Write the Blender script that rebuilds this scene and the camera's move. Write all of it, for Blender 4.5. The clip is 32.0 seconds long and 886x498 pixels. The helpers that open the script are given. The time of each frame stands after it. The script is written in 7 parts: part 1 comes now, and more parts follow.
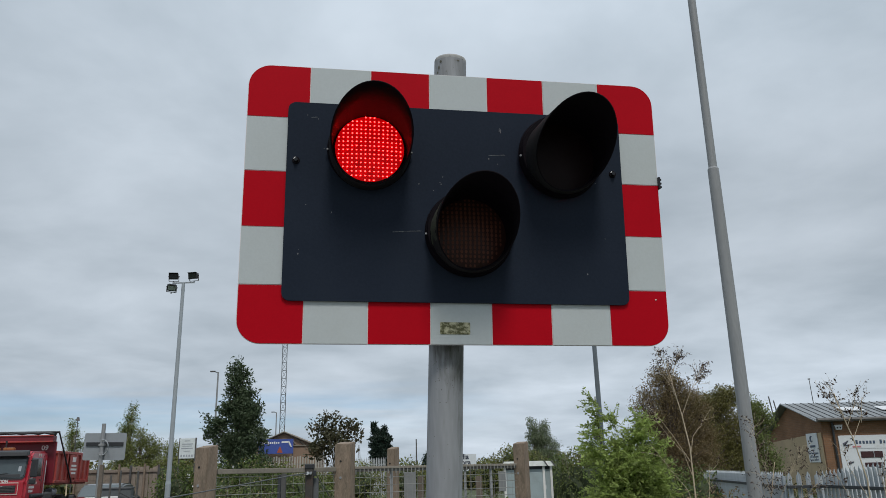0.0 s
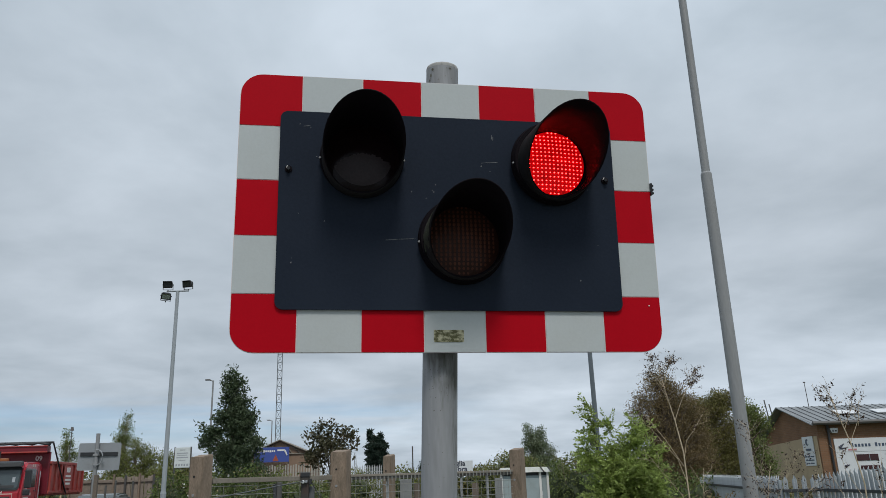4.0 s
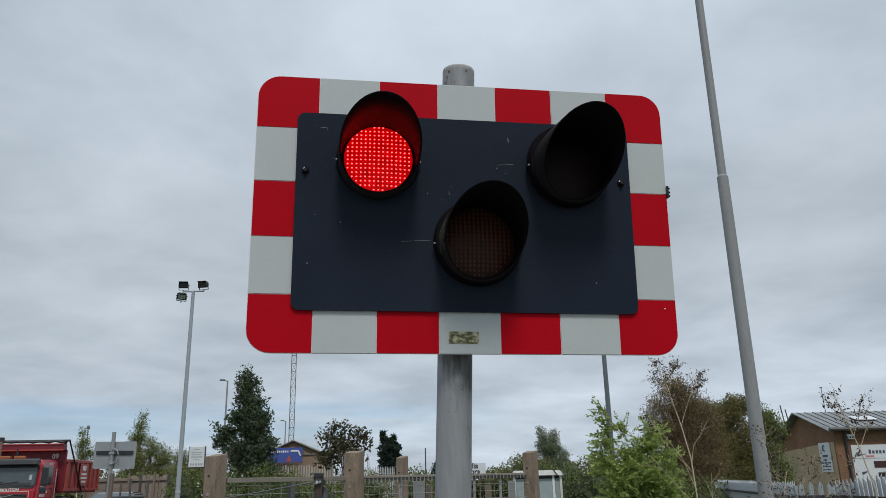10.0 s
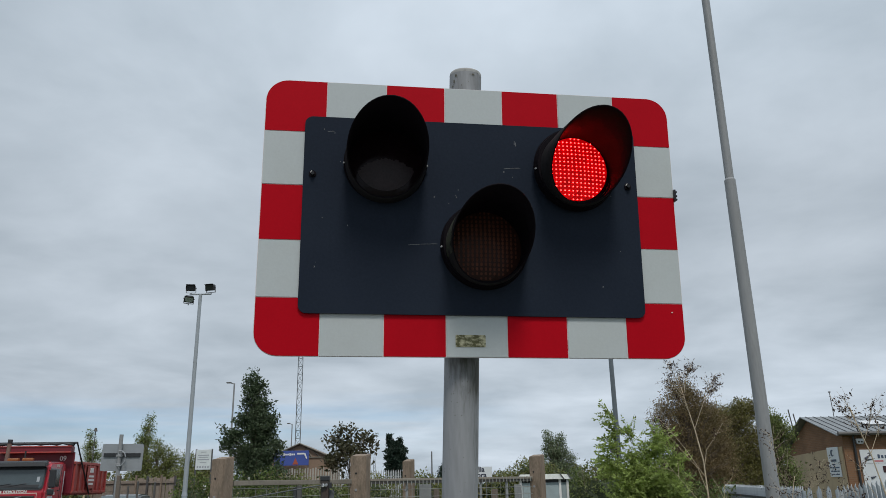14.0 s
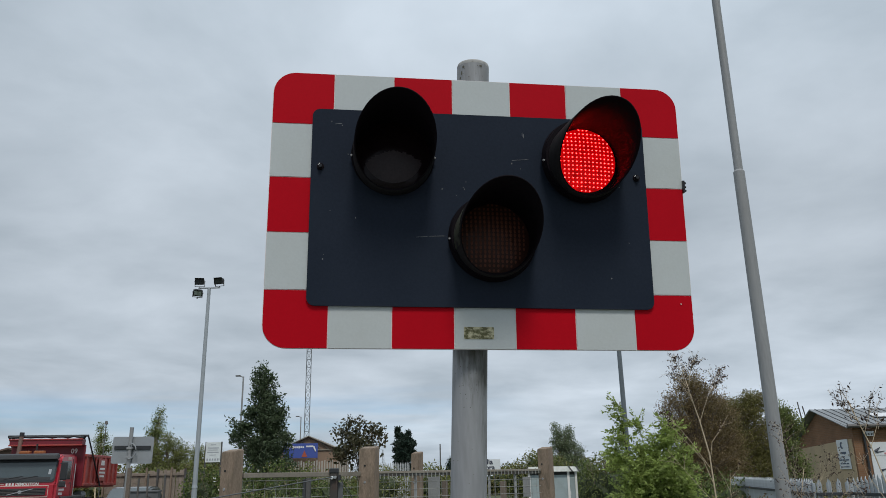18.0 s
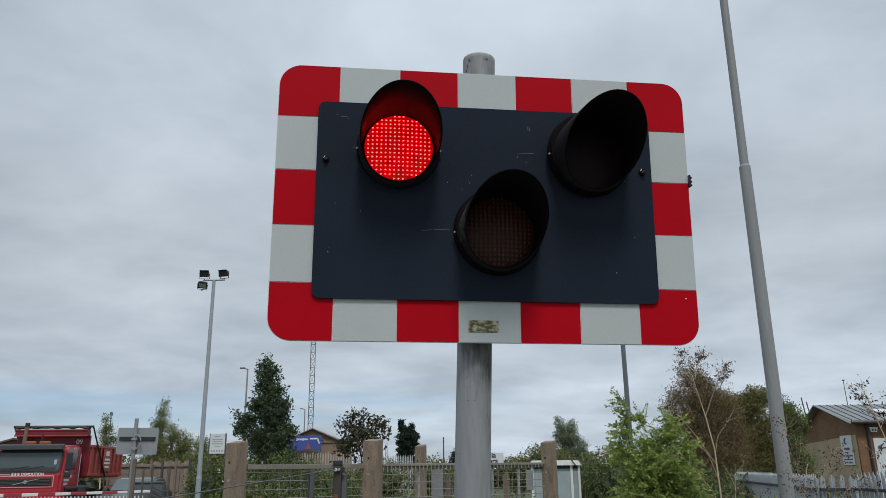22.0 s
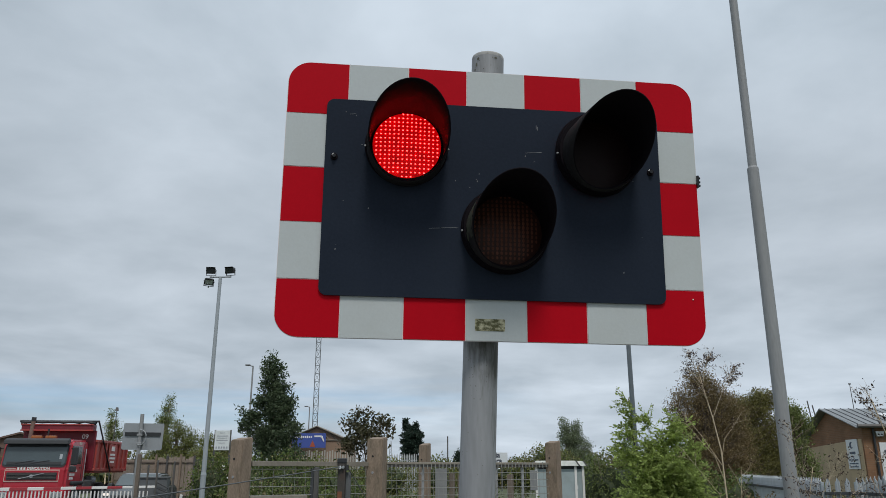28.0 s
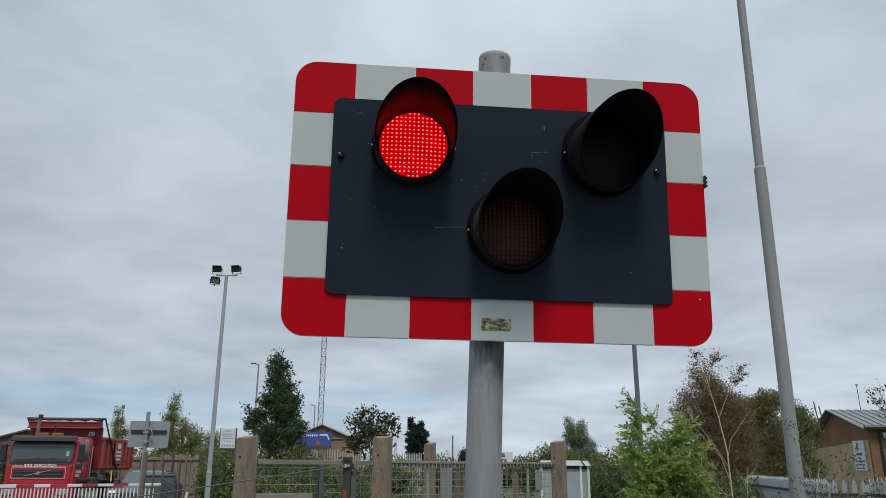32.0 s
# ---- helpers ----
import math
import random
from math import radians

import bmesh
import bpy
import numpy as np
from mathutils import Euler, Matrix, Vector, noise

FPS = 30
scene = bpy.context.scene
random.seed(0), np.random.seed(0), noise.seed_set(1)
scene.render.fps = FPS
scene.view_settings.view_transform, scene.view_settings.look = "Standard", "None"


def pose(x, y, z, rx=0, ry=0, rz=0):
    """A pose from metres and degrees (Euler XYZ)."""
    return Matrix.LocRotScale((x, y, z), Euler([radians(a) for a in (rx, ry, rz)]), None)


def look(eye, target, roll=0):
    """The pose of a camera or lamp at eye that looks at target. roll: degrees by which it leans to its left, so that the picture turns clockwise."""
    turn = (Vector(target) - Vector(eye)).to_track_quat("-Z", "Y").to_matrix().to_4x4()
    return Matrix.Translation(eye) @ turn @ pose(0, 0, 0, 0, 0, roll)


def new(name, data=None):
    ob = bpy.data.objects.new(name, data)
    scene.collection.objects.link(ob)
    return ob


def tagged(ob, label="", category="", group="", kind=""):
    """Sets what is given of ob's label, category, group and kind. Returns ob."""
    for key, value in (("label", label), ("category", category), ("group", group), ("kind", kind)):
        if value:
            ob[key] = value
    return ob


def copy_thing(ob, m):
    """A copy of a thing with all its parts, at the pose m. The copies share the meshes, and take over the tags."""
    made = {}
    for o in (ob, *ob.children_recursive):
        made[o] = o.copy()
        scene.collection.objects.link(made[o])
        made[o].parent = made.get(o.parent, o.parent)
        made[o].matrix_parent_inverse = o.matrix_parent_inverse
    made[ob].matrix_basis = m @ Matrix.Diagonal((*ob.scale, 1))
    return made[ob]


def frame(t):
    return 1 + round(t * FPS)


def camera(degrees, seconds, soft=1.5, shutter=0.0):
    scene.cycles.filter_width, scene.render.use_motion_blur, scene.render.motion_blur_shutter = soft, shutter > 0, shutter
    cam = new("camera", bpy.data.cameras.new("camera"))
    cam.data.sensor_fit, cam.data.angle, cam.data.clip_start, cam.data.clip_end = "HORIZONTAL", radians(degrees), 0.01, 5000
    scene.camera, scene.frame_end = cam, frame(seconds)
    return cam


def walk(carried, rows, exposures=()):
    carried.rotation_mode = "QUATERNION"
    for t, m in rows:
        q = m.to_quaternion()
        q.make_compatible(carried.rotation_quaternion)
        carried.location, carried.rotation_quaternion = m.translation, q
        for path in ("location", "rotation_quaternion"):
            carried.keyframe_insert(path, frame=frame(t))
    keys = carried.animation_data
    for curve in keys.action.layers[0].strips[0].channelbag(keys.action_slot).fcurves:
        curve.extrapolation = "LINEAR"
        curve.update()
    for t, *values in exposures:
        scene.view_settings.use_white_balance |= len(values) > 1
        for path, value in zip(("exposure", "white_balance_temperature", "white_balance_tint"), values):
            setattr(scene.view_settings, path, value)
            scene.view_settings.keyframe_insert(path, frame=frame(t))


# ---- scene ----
cam = camera(61.0, 32.0, 0.85)
PATH = [
    (0, (0.003, 0.008, 1.591), (0.0, 1.926, 2.157), -1.4),
    (0.5, (0.004, 0.009, 1.59), (0.012, 1.925, 2.164), -1.5),
    (1, (0.007, 0.01, 1.594), (0.02, 1.924, 2.172), -1.7),
    (1.5, (0.007, 0.007, 1.592), (0.022, 1.92, 2.174), -1.8),
    (2, (0.006, 0.008, 1.594), (0.024, 1.921, 2.178), -2.0),
    (2.5, (0.008, 0.008, 1.594), (0.026, 1.92, 2.182), -2.1),
    (3, (0.009, 0.005, 1.594), (0.028, 1.916, 2.183), -2.1),
    (3.5, (0.009, 0.006, 1.595), (0.026, 1.918, 2.182), -2.1),
    (5.5, (0.003, 0.006, 1.59), (-0.012, 1.924, 2.157), -1.2),
    (6, (0.004, 0.003, 1.59), (-0.016, 1.92, 2.16), -1.2),
    (6.5, (0.004, 0.005, 1.591), (-0.017, 1.921, 2.165), -1.3),
    (7, (0.005, 0.003, 1.592), (-0.017, 1.917, 2.172), -1.3),
    (7.5, (0.006, 0.003, 1.591), (-0.018, 1.916, 2.175), -1.3),
    (8, (0.003, 0.003, 1.592), (-0.02, 1.915, 2.178), -1.3),
    (8.5, (0.004, 0.004, 1.592), (-0.02, 1.916, 2.18), -1.2),
    (9, (0.004, 0.003, 1.592), (-0.02, 1.915, 2.18), -1.2),
    (9.5, (0.003, 0.004, 1.592), (-0.022, 1.915, 2.18), -1.2),
    (10, (0.004, 0.002, 1.592), (-0.022, 1.914, 2.18), -1.3),
    (10.5, (0.004, 0.002, 1.592), (-0.024, 1.913, 2.18), -1.3),
    (11, (0.004, 0.002, 1.592), (-0.026, 1.913, 2.181), -1.3),
    (11.5, (0.003, 0.002, 1.592), (-0.029, 1.913, 2.181), -1.3),
    (12, (0.003, 0.0, 1.591), (-0.031, 1.911, 2.182), -1.2),
    (12.5, (0.003, -0.001, 1.593), (-0.034, 1.909, 2.184), -1.2),
    (13, (0.004, 0.001, 1.593), (-0.037, 1.91, 2.186), -1.2),
    (13.5, (0.003, 0.001, 1.593), (-0.039, 1.91, 2.188), -1.1),
    (14, (0.003, -0.001, 1.592), (-0.04, 1.907, 2.188), -1.1),
    (14.5, (0.003, 0.0, 1.591), (-0.041, 1.908, 2.188), -1.1),
    (16.5, (0.004, -0.001, 1.593), (-0.046, 1.908, 2.187), -1.2),
    (17, (0.004, 0.001, 1.592), (-0.049, 1.911, 2.181), -1.2),
    (17.5, (0.004, 0.003, 1.592), (-0.053, 1.915, 2.176), -1.2),
    (18, (0.002, 0.002, 1.59), (-0.062, 1.915, 2.169), -1.1),
    (18.5, (-0.001, -0.003, 1.589), (-0.072, 1.911, 2.165), -1.0),
    (19, (0.0, -0.003, 1.589), (-0.077, 1.912, 2.162), -0.9),
    (19.5, (-0.001, -0.002, 1.589), (-0.081, 1.914, 2.159), -0.9),
    (20, (-0.001, -0.002, 1.589), (-0.081, 1.914, 2.156), -0.8),
    (20.5, (-0.001, 0.001, 1.587), (-0.08, 1.918, 2.153), -0.8),
    (21, (0.0, 0.001, 1.588), (-0.079, 1.918, 2.152), -0.8),
    (21.5, (0.001, 0.001, 1.589), (-0.076, 1.919, 2.152), -0.8),
    (22, (0.0, 0.001, 1.589), (-0.076, 1.919, 2.152), -0.7),
    (22.5, (-0.001, 0.001, 1.588), (-0.077, 1.919, 2.151), -0.7),
    (23, (-0.001, 0.002, 1.589), (-0.079, 1.92, 2.151), -0.6),
    (23.5, (-0.001, 0.0, 1.588), (-0.081, 1.918, 2.15), -0.6),
    (24, (-0.002, -0.001, 1.588), (-0.083, 1.917, 2.15), -0.5),
    (24.5, (-0.002, 0.0, 1.588), (-0.085, 1.917, 2.15), -0.4),
    (25, (-0.002, -0.001, 1.587), (-0.085, 1.917, 2.149), -0.4),
    (25.5, (-0.002, 0.002, 1.587), (-0.087, 1.92, 2.149), -0.3),
    (27.5, (-0.004, 0.001, 1.587), (-0.093, 1.919, 2.147), -0.1),
    (28, (-0.003, 0.001, 1.586), (-0.095, 1.918, 2.147), -0.0),
    (28.5, (-0.003, 0.0, 1.586), (-0.097, 1.918, 2.147), -0.0),
    (29, (-0.005, 0.0, 1.587), (-0.099, 1.918, 2.148), -0.0),
    (29.5, (-0.004, -0.001, 1.587), (-0.101, 1.916, 2.149), 0.0),
    (30, (-0.004, -0.001, 1.587), (-0.103, 1.916, 2.15), 0.1),
    (30.5, (-0.005, 0.0, 1.586), (-0.106, 1.917, 2.149), 0.1),
    (31, (-0.006, -0.001, 1.586), (-0.107, 1.916, 2.148), 0.2),
    (31.5, (-0.006, 0.0, 1.585), (-0.11, 1.916, 2.146), 0.2),
    (32, (-0.005, 0.0, 1.586), (-0.112, 1.917, 2.145), 0.3),
]
walk(cam, [(t, look(eye, target, roll)) for t, eye, target, roll in PATH])

# ---- world, sun, exposure ----
SUN_EL, SUN_AZ = 57.0, 168.0
world = bpy.data.worlds.new("world")
scene.world = world
world.use_nodes = True
wn, wl = world.node_tree.nodes, world.node_tree.links
wn.clear()


def wnode(kind, **kw):
    n = wn.new(kind)
    for k, v in kw.items():
        if k == "operation":
            n.operation = v
        elif k == "data_type":
            n.data_type = v
        elif k == "blend_type":
            n.blend_type = v
    return n


def wmath(op, a, b=None):
    n = wnode("ShaderNodeMath", operation=op)
    for i, v in enumerate((a, b)):
        if v is None:
            continue
        if isinstance(v, (int, float)):
            n.inputs[i].default_value = v
        else:
            wl.new(v, n.inputs[i])
    return n.outputs[0]


def build_sky():
    """Overcast layers: a cloud sheet seen in perspective over a thin clear sky."""
    tc = wnode("ShaderNodeTexCoord")
    sep = wnode("ShaderNodeSeparateXYZ")
    wl.new(tc.outputs["Generated"], sep.inputs[0])
    zz = wmath("MAXIMUM", sep.outputs[2], 0.0)
    den = wmath("ADD", zz, 0.16)
    com = wnode("ShaderNodeCombineXYZ")
    wl.new(wmath("DIVIDE", sep.outputs[0], den), com.inputs[0])
    wl.new(wmath("DIVIDE", sep.outputs[1], den), com.inputs[1])
    big = wnode("ShaderNodeTexNoise")
    big.inputs["Scale"].default_value, big.inputs["Detail"].default_value = 1.5, 6.0
    big.inputs["Roughness"].default_value, big.inputs["Distortion"].default_value = 0.52, 0.2
    wl.new(com.outputs[0], big.inputs["Vector"])
    ramp = wnode("ShaderNodeValToRGB")
    el = ramp.color_ramp.elements
    el[0].position, el[0].color = 0.33, (0.430, 0.502, 0.574, 1)
    el[1].position, el[1].color = 0.69, (0.648, 0.73, 0.82, 1)
    wl.new(big.outputs["Fac"], ramp.inputs[0])
    # clear blue slots low over the horizon
    flat = wnode("ShaderNodeCombineXYZ")
    wl.new(wmath("MULTIPLY", sep.outputs[0], 3.2), flat.inputs[0])
    wl.new(wmath("MULTIPLY", zz, 42.0), flat.inputs[1])
    low = wnode("ShaderNodeTexNoise")
    low.inputs["Scale"].default_value, low.inputs["Detail"].default_value = 1.0, 4.0
    wl.new(flat.outputs[0], low.inputs["Vector"])
    slot = wnode("ShaderNodeMapRange")
    slot.inputs[1].default_value, slot.inputs[2].default_value = 0.36, 0.62
    wl.new(low.outputs["Fac"], slot.inputs[0])
    under, over = wnode("ShaderNodeMapRange"), wnode("ShaderNodeMapRange")
    for nd, lo, hi in ((under, 0.03, 0.068), (over, 0.118, 0.08)):
        nd.inputs[1].default_value, nd.inputs[2].default_value = lo, hi
        wl.new(zz, nd.inputs[0])
    band = wnode("ShaderNodeMath", operation="MULTIPLY")
    wl.new(under.outputs[0], band.inputs[0])
    wl.new(over.outputs[0], band.inputs[1])
    west = wnode("ShaderNodeMapRange")
    west.inputs[1].default_value, west.inputs[2].default_value = 0.10, -0.12
    wl.new(sep.outputs[0], west.inputs[0])
    fac = wmath("MULTIPLY", wmath("MULTIPLY", wmath("MULTIPLY", slot.outputs[0], band.outputs[0]), west.outputs[0]), 0.54)
    sky = wnode("ShaderNodeTexSky")
    sky.sky_type = "NISHITA"
    sky.sun_disc = False
    sky.sun_elevation, sky.sun_rotation = radians(SUN_EL), radians(SUN_AZ)
    dim = wnode("ShaderNodeVectorMath", operation="MULTIPLY")
    wl.new(sky.outputs[0], dim.inputs[0])
    dim.inputs[1].default_value = (0.064, 0.090, 0.122)
    mix = wnode("ShaderNodeMix", data_type="RGBA")
    wl.new(fac, mix.inputs[0])
    wl.new(ramp.outputs[0], mix.inputs[6])
    wl.new(dim.outputs[0], mix.inputs[7])
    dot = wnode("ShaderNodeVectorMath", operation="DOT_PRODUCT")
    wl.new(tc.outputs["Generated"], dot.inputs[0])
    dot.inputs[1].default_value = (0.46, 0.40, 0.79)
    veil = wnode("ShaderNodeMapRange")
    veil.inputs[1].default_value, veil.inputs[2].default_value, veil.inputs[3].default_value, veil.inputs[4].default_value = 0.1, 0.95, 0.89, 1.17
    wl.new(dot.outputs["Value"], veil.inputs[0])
    # a duller bank of cloud at middle height, heavier to the east
    rise, fall, east = (wnode("ShaderNodeMapRange") for _ in range(3))
    for nd, src, v in ((rise, zz, (0.08, 0.24, 0.0, 1.0)), (fall, zz, (0.55, 0.34, 0.0, 1.0)), (east, sep.outputs[0], (-0.4, 0.42, 0.115, 0.26))):
        for i, q in enumerate(v):
            nd.inputs[i + 1].default_value = q
        wl.new(src, nd.inputs[0])
    bank = wmath("SUBTRACT", 1.0, wmath("MULTIPLY", wmath("MINIMUM", rise.outputs[0], fall.outputs[0]), east.outputs[0]))
    # an overcast sky is brightest overhead
    zenith = wnode("ShaderNodeMapRange")
    for i, q in enumerate((0.60, 0.95, 1.0, 1.25)):
        zenith.inputs[i + 1].default_value = q
    wl.new(zz, zenith.inputs[0])
    lit = wnode("ShaderNodeVectorMath", operation="SCALE")
    wl.new(mix.outputs[2], lit.inputs[0])
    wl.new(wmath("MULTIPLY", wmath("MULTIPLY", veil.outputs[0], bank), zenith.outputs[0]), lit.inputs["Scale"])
    bg = wnode("ShaderNodeBackground")
    bg.inputs["Strength"].default_value = 1.0
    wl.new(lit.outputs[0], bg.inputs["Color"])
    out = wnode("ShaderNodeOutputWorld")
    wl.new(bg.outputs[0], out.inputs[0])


build_sky()
sun_data = bpy.data.lights.new("sun", "SUN")
sun_data.energy, sun_data.angle, sun_data.color = 1.9, radians(14), (1.0, 0.96, 0.9)
sun = new("sun", sun_data)
a, e = radians(SUN_AZ), radians(SUN_EL)
sun.matrix_world = look((60 * math.sin(a) * math.cos(e), 60 * math.cos(a) * math.cos(e), 60 * math.sin(e)), (0, 0, 0))
scene.view_settings.exposure = 0.0


# ---- materials ----
MATS = {}


def mat(name, color, rough=0.6, metal=0.0, vary=0.12, scale=6.0, fine=60.0, bump=0.15, island=0.0, obj=0.0, stain=None, amount=0.35,
        stain_scale=2.5, coat=0.0, stretch=(1, 1, 1), sub=0.0, spec=0.5):
    """A surface with variation at two scales, fine relief, and stains of a second colour."""
    if name in MATS:
        return MATS[name]
    m = bpy.data.materials.new(name)
    m.use_nodes = True
    n, l = m.node_tree.nodes, m.node_tree.links
    b = n["Principled BSDF"]
    b.inputs["Roughness"].default_value, b.inputs["Metallic"].default_value = rough, metal
    b.inputs["Coat Weight"].default_value = coat
    b.inputs["Specular IOR Level"].default_value = spec
    tc = n.new("ShaderNodeTexCoord")
    mp = n.new("ShaderNodeMapping")
    mp.inputs["Scale"].default_value = stretch
    l.new(tc.outputs["Object"], mp.inputs[0])
    big, small = n.new("ShaderNodeTexNoise"), n.new("ShaderNodeTexNoise")
    for t, s, d in ((big, scale, 4.0), (small, fine, 3.0)):
        t.inputs["Scale"].default_value, t.inputs["Detail"].default_value = s, d
        l.new(mp.outputs[0], t.inputs["Vector"])
    add = n.new("ShaderNodeMath")
    add.operation = "ADD"
    l.new(big.outputs["Fac"], add.inputs[0])
    l.new(small.outputs["Fac"], add.inputs[1])
    last = add.outputs[0]
    span = 1.0
    for kind, w in (("island", island), ("obj", obj)):
        if w:
            src = n.new("ShaderNodeNewGeometry" if kind == "island" else "ShaderNodeObjectInfo")
            k = n.new("ShaderNodeMath")
            k.operation = "MULTIPLY_ADD"
            l.new(src.outputs["Random Per Island" if kind == "island" else "Random"], k.inputs[0])
            k.inputs[1].default_value = w
            l.new(last, k.inputs[2])
            last = k.outputs[0]
            span += w
    mr = n.new("ShaderNodeMapRange")
    mr.inputs[1].default_value, mr.inputs[2].default_value = 0.55, 0.45 + span
    mr.inputs[3].default_value, mr.inputs[4].default_value = max(0.2, 1 - vary - 0.5 * (island + obj)), 1 + vary + 0.6 * (island + obj)
    l.new(last, mr.inputs[0])
    sc = n.new("ShaderNodeVectorMath")
    sc.operation = "SCALE"
    sc.inputs[0].default_value = color
    l.new(mr.outputs[0], sc.inputs["Scale"])
    col = sc.outputs[0]
    if stain:
        st = n.new("ShaderNodeTexNoise")
        st.inputs["Scale"].default_value, st.inputs["Detail"].default_value, st.inputs["Roughness"].default_value = stain_scale, 6.0, 0.65
        l.new(mp.outputs[0], st.inputs["Vector"])
        r = n.new("ShaderNodeMapRange")
        r.inputs[1].default_value, r.inputs[2].default_value, r.inputs[4].default_value = (0.40, 0.56, amount) if amount == 1.0 else (0.5, 0.72, amount)
        l.new(st.outputs["Fac"], r.inputs[0])
        mx = n.new("ShaderNodeMix")
        mx.data_type = "RGBA"
        l.new(r.outputs[0], mx.inputs[0])
        l.new(col, mx.inputs[6])
        mx.inputs[7].default_value = (*stain, 1)
        col = mx.outputs[2]
    l.new(col, b.inputs["Base Color"])
    rr = n.new("ShaderNodeMapRange")
    rr.inputs[3].default_value, rr.inputs[4].default_value = max(rough - 0.12, 0.03), min(rough + 0.12, 1)
    l.new(big.outputs["Fac"], rr.inputs[0])
    l.new(rr.outputs[0], b.inputs["Roughness"])
    if bump:
        bp = n.new("ShaderNodeBump")
        bp.inputs["Strength"].default_value, bp.inputs["Distance"].default_value = bump, 0.004
        l.new(small.outputs["Fac"], bp.inputs["Height"])
        l.new(bp.outputs[0], b.inputs["Normal"])
    if sub:
        tr = n.new("ShaderNodeBsdfTranslucent")
        l.new(col, tr.inputs["Color"])
        ms = n.new("ShaderNodeMixShader")
        ms.inputs[0].default_value = sub
        l.new(b.outputs[0], ms.inputs[1])
        l.new(tr.outputs[0], ms.inputs[2])
        l.new(ms.outputs[0], n["Material Output"].inputs[0])
    MATS[name] = m
    return m


def glow(name, color, strength, patchy=0.0):
    if name in MATS:
        return MATS[name]
    m = bpy.data.materials.new(name)
    m.use_nodes = True
    b = m.node_tree.nodes["Principled BSDF"]
    b.inputs["Base Color"].default_value = (0.1, 0.01, 0.01, 1)
    b.inputs["Emission Color"].default_value = (*color, 1)
    b.inputs["Emission Strength"].default_value = strength
    b.inputs["Specular IOR Level"].default_value = 0.08
    if patchy:
        n, l = m.node_tree.nodes, m.node_tree.links
        tc, ns, mr = n.new("ShaderNodeTexCoord"), n.new("ShaderNodeTexNoise"), n.new("ShaderNodeMapRange")
        ns.inputs["Scale"].default_value, ns.inputs["Detail"].default_value = 45.0, 2.0
        mr.inputs[1].default_value, mr.inputs[2].default_value = 0.3, 0.7
        mr.inputs[3].default_value, mr.inputs[4].default_value = strength * (1 - patchy), strength * (1 + patchy)
        l.new(tc.outputs["Object"], ns.inputs["Vector"])
        l.new(ns.outputs["Fac"], mr.inputs[0])
        l.new(mr.outputs[0], b.inputs["Emission Strength"])
    MATS[name] = m
    return m


RED = mat("red_sheeting", (0.46, 0.003, 0.012), 0.5, spec=0.06, vary=0.07, scale=3, fine=180, bump=0.04, stain=(0.37, 0.003, 0.010), amount=0.35)
WHITE = mat("white_sheeting", (0.50, 0.54, 0.545), 0.5, spec=0.15, vary=0.05, scale=3, fine=150, bump=0.05, stain=(0.42, 0.43, 0.40), amount=0.3)
SEAM = mat("pale_seam", (0.74, 0.70, 0.70), 0.5, vary=0.05)
PLATE = mat("dark_grey_paint", (0.0172, 0.0238, 0.0378), 0.5, spec=0.06, vary=0.16, scale=2.5, fine=120, bump=0.06, stain=(0.022, 0.029, 0.043), amount=0.5)
BLACK = mat("black_plastic", (0.0080, 0.0062, 0.0086), 0.7, spec=0.06, vary=0.2, scale=8, fine=140, bump=0.1, stain=(0.009, 0.008, 0.010), amount=0.5, stain_scale=5)
HOOD_OUTER = mat("weathered_black_plastic", (0.020, 0.0195, 0.0205), 0.6, spec=0.12, vary=0.25, scale=8, fine=140, bump=0.1, stain=(0.026, 0.025, 0.024), amount=0.6, stain_scale=6)
MOSS = mat("green_moss", (0.042, 0.047, 0.028), 0.95, vary=0.4, scale=30, fine=200, bump=0.6, stain=(0.022, 0.022, 0.016), amount=0.8, stain_scale=40)
LENS_RED = mat("dark_red_lens", (0.013, 0.007, 0.009), 0.11, vary=0.35, scale=14, fine=90, bump=0.10, spec=0.13)
LENS_SHEEN = mat("lens_sheen_tone", (0.038, 0.026, 0.030), 0.4, vary=0.35, scale=30, fine=160, bump=0.1, spec=0.25)
LENS_AMBER = mat("amber_lens", (0.040, 0.016, 0.012), 0.30, vary=0.25, scale=10, fine=90, bump=0.15, spec=0.14)
LENS_DULL = mat("dull_red_lens", (0.013, 0.006, 0.007), 0.5, vary=0.15, scale=10, fine=90, bump=0.1, spec=0.15)
AMBER_DOT = mat("amber_diode_off", (0.135, 0.050, 0.032), 0.5, spec=0.12, vary=0.35, scale=25)
LED_RED = glow("lit_red_lens", (1.0, 0.0, 0.003), 0.40, 0.3)
LED_DOT = glow("lit_red_diode", (1.0, 0.0105, 0.0095), 38.0, 0.25)
GALV = mat("galvanised_steel", (0.285, 0.295, 0.308), 0.66, 0.1, vary=0.2, scale=13, fine=90, bump=0.12, stain=(0.10, 0.09, 0.078), amount=0.75, stretch=(1, 1, 0.14), stain_scale=11)
GALV_POLE = mat("painted_steel_pole", (0.25, 0.258, 0.267), 0.6, 0.0, vary=0.16, scale=5, fine=40, bump=0.05, stain=(0.17, 0.165, 0.16), amount=0.6, stretch=(1, 1, 0.2))
MAST_STEEL = mat("bright_mast_steel", (0.34, 0.375, 0.405), 0.5, 0.15, vary=0.12, scale=5, fine=40, bump=0.03, stain=(0.24, 0.25, 0.26), amount=0.5, stretch=(1, 1, 0.2))
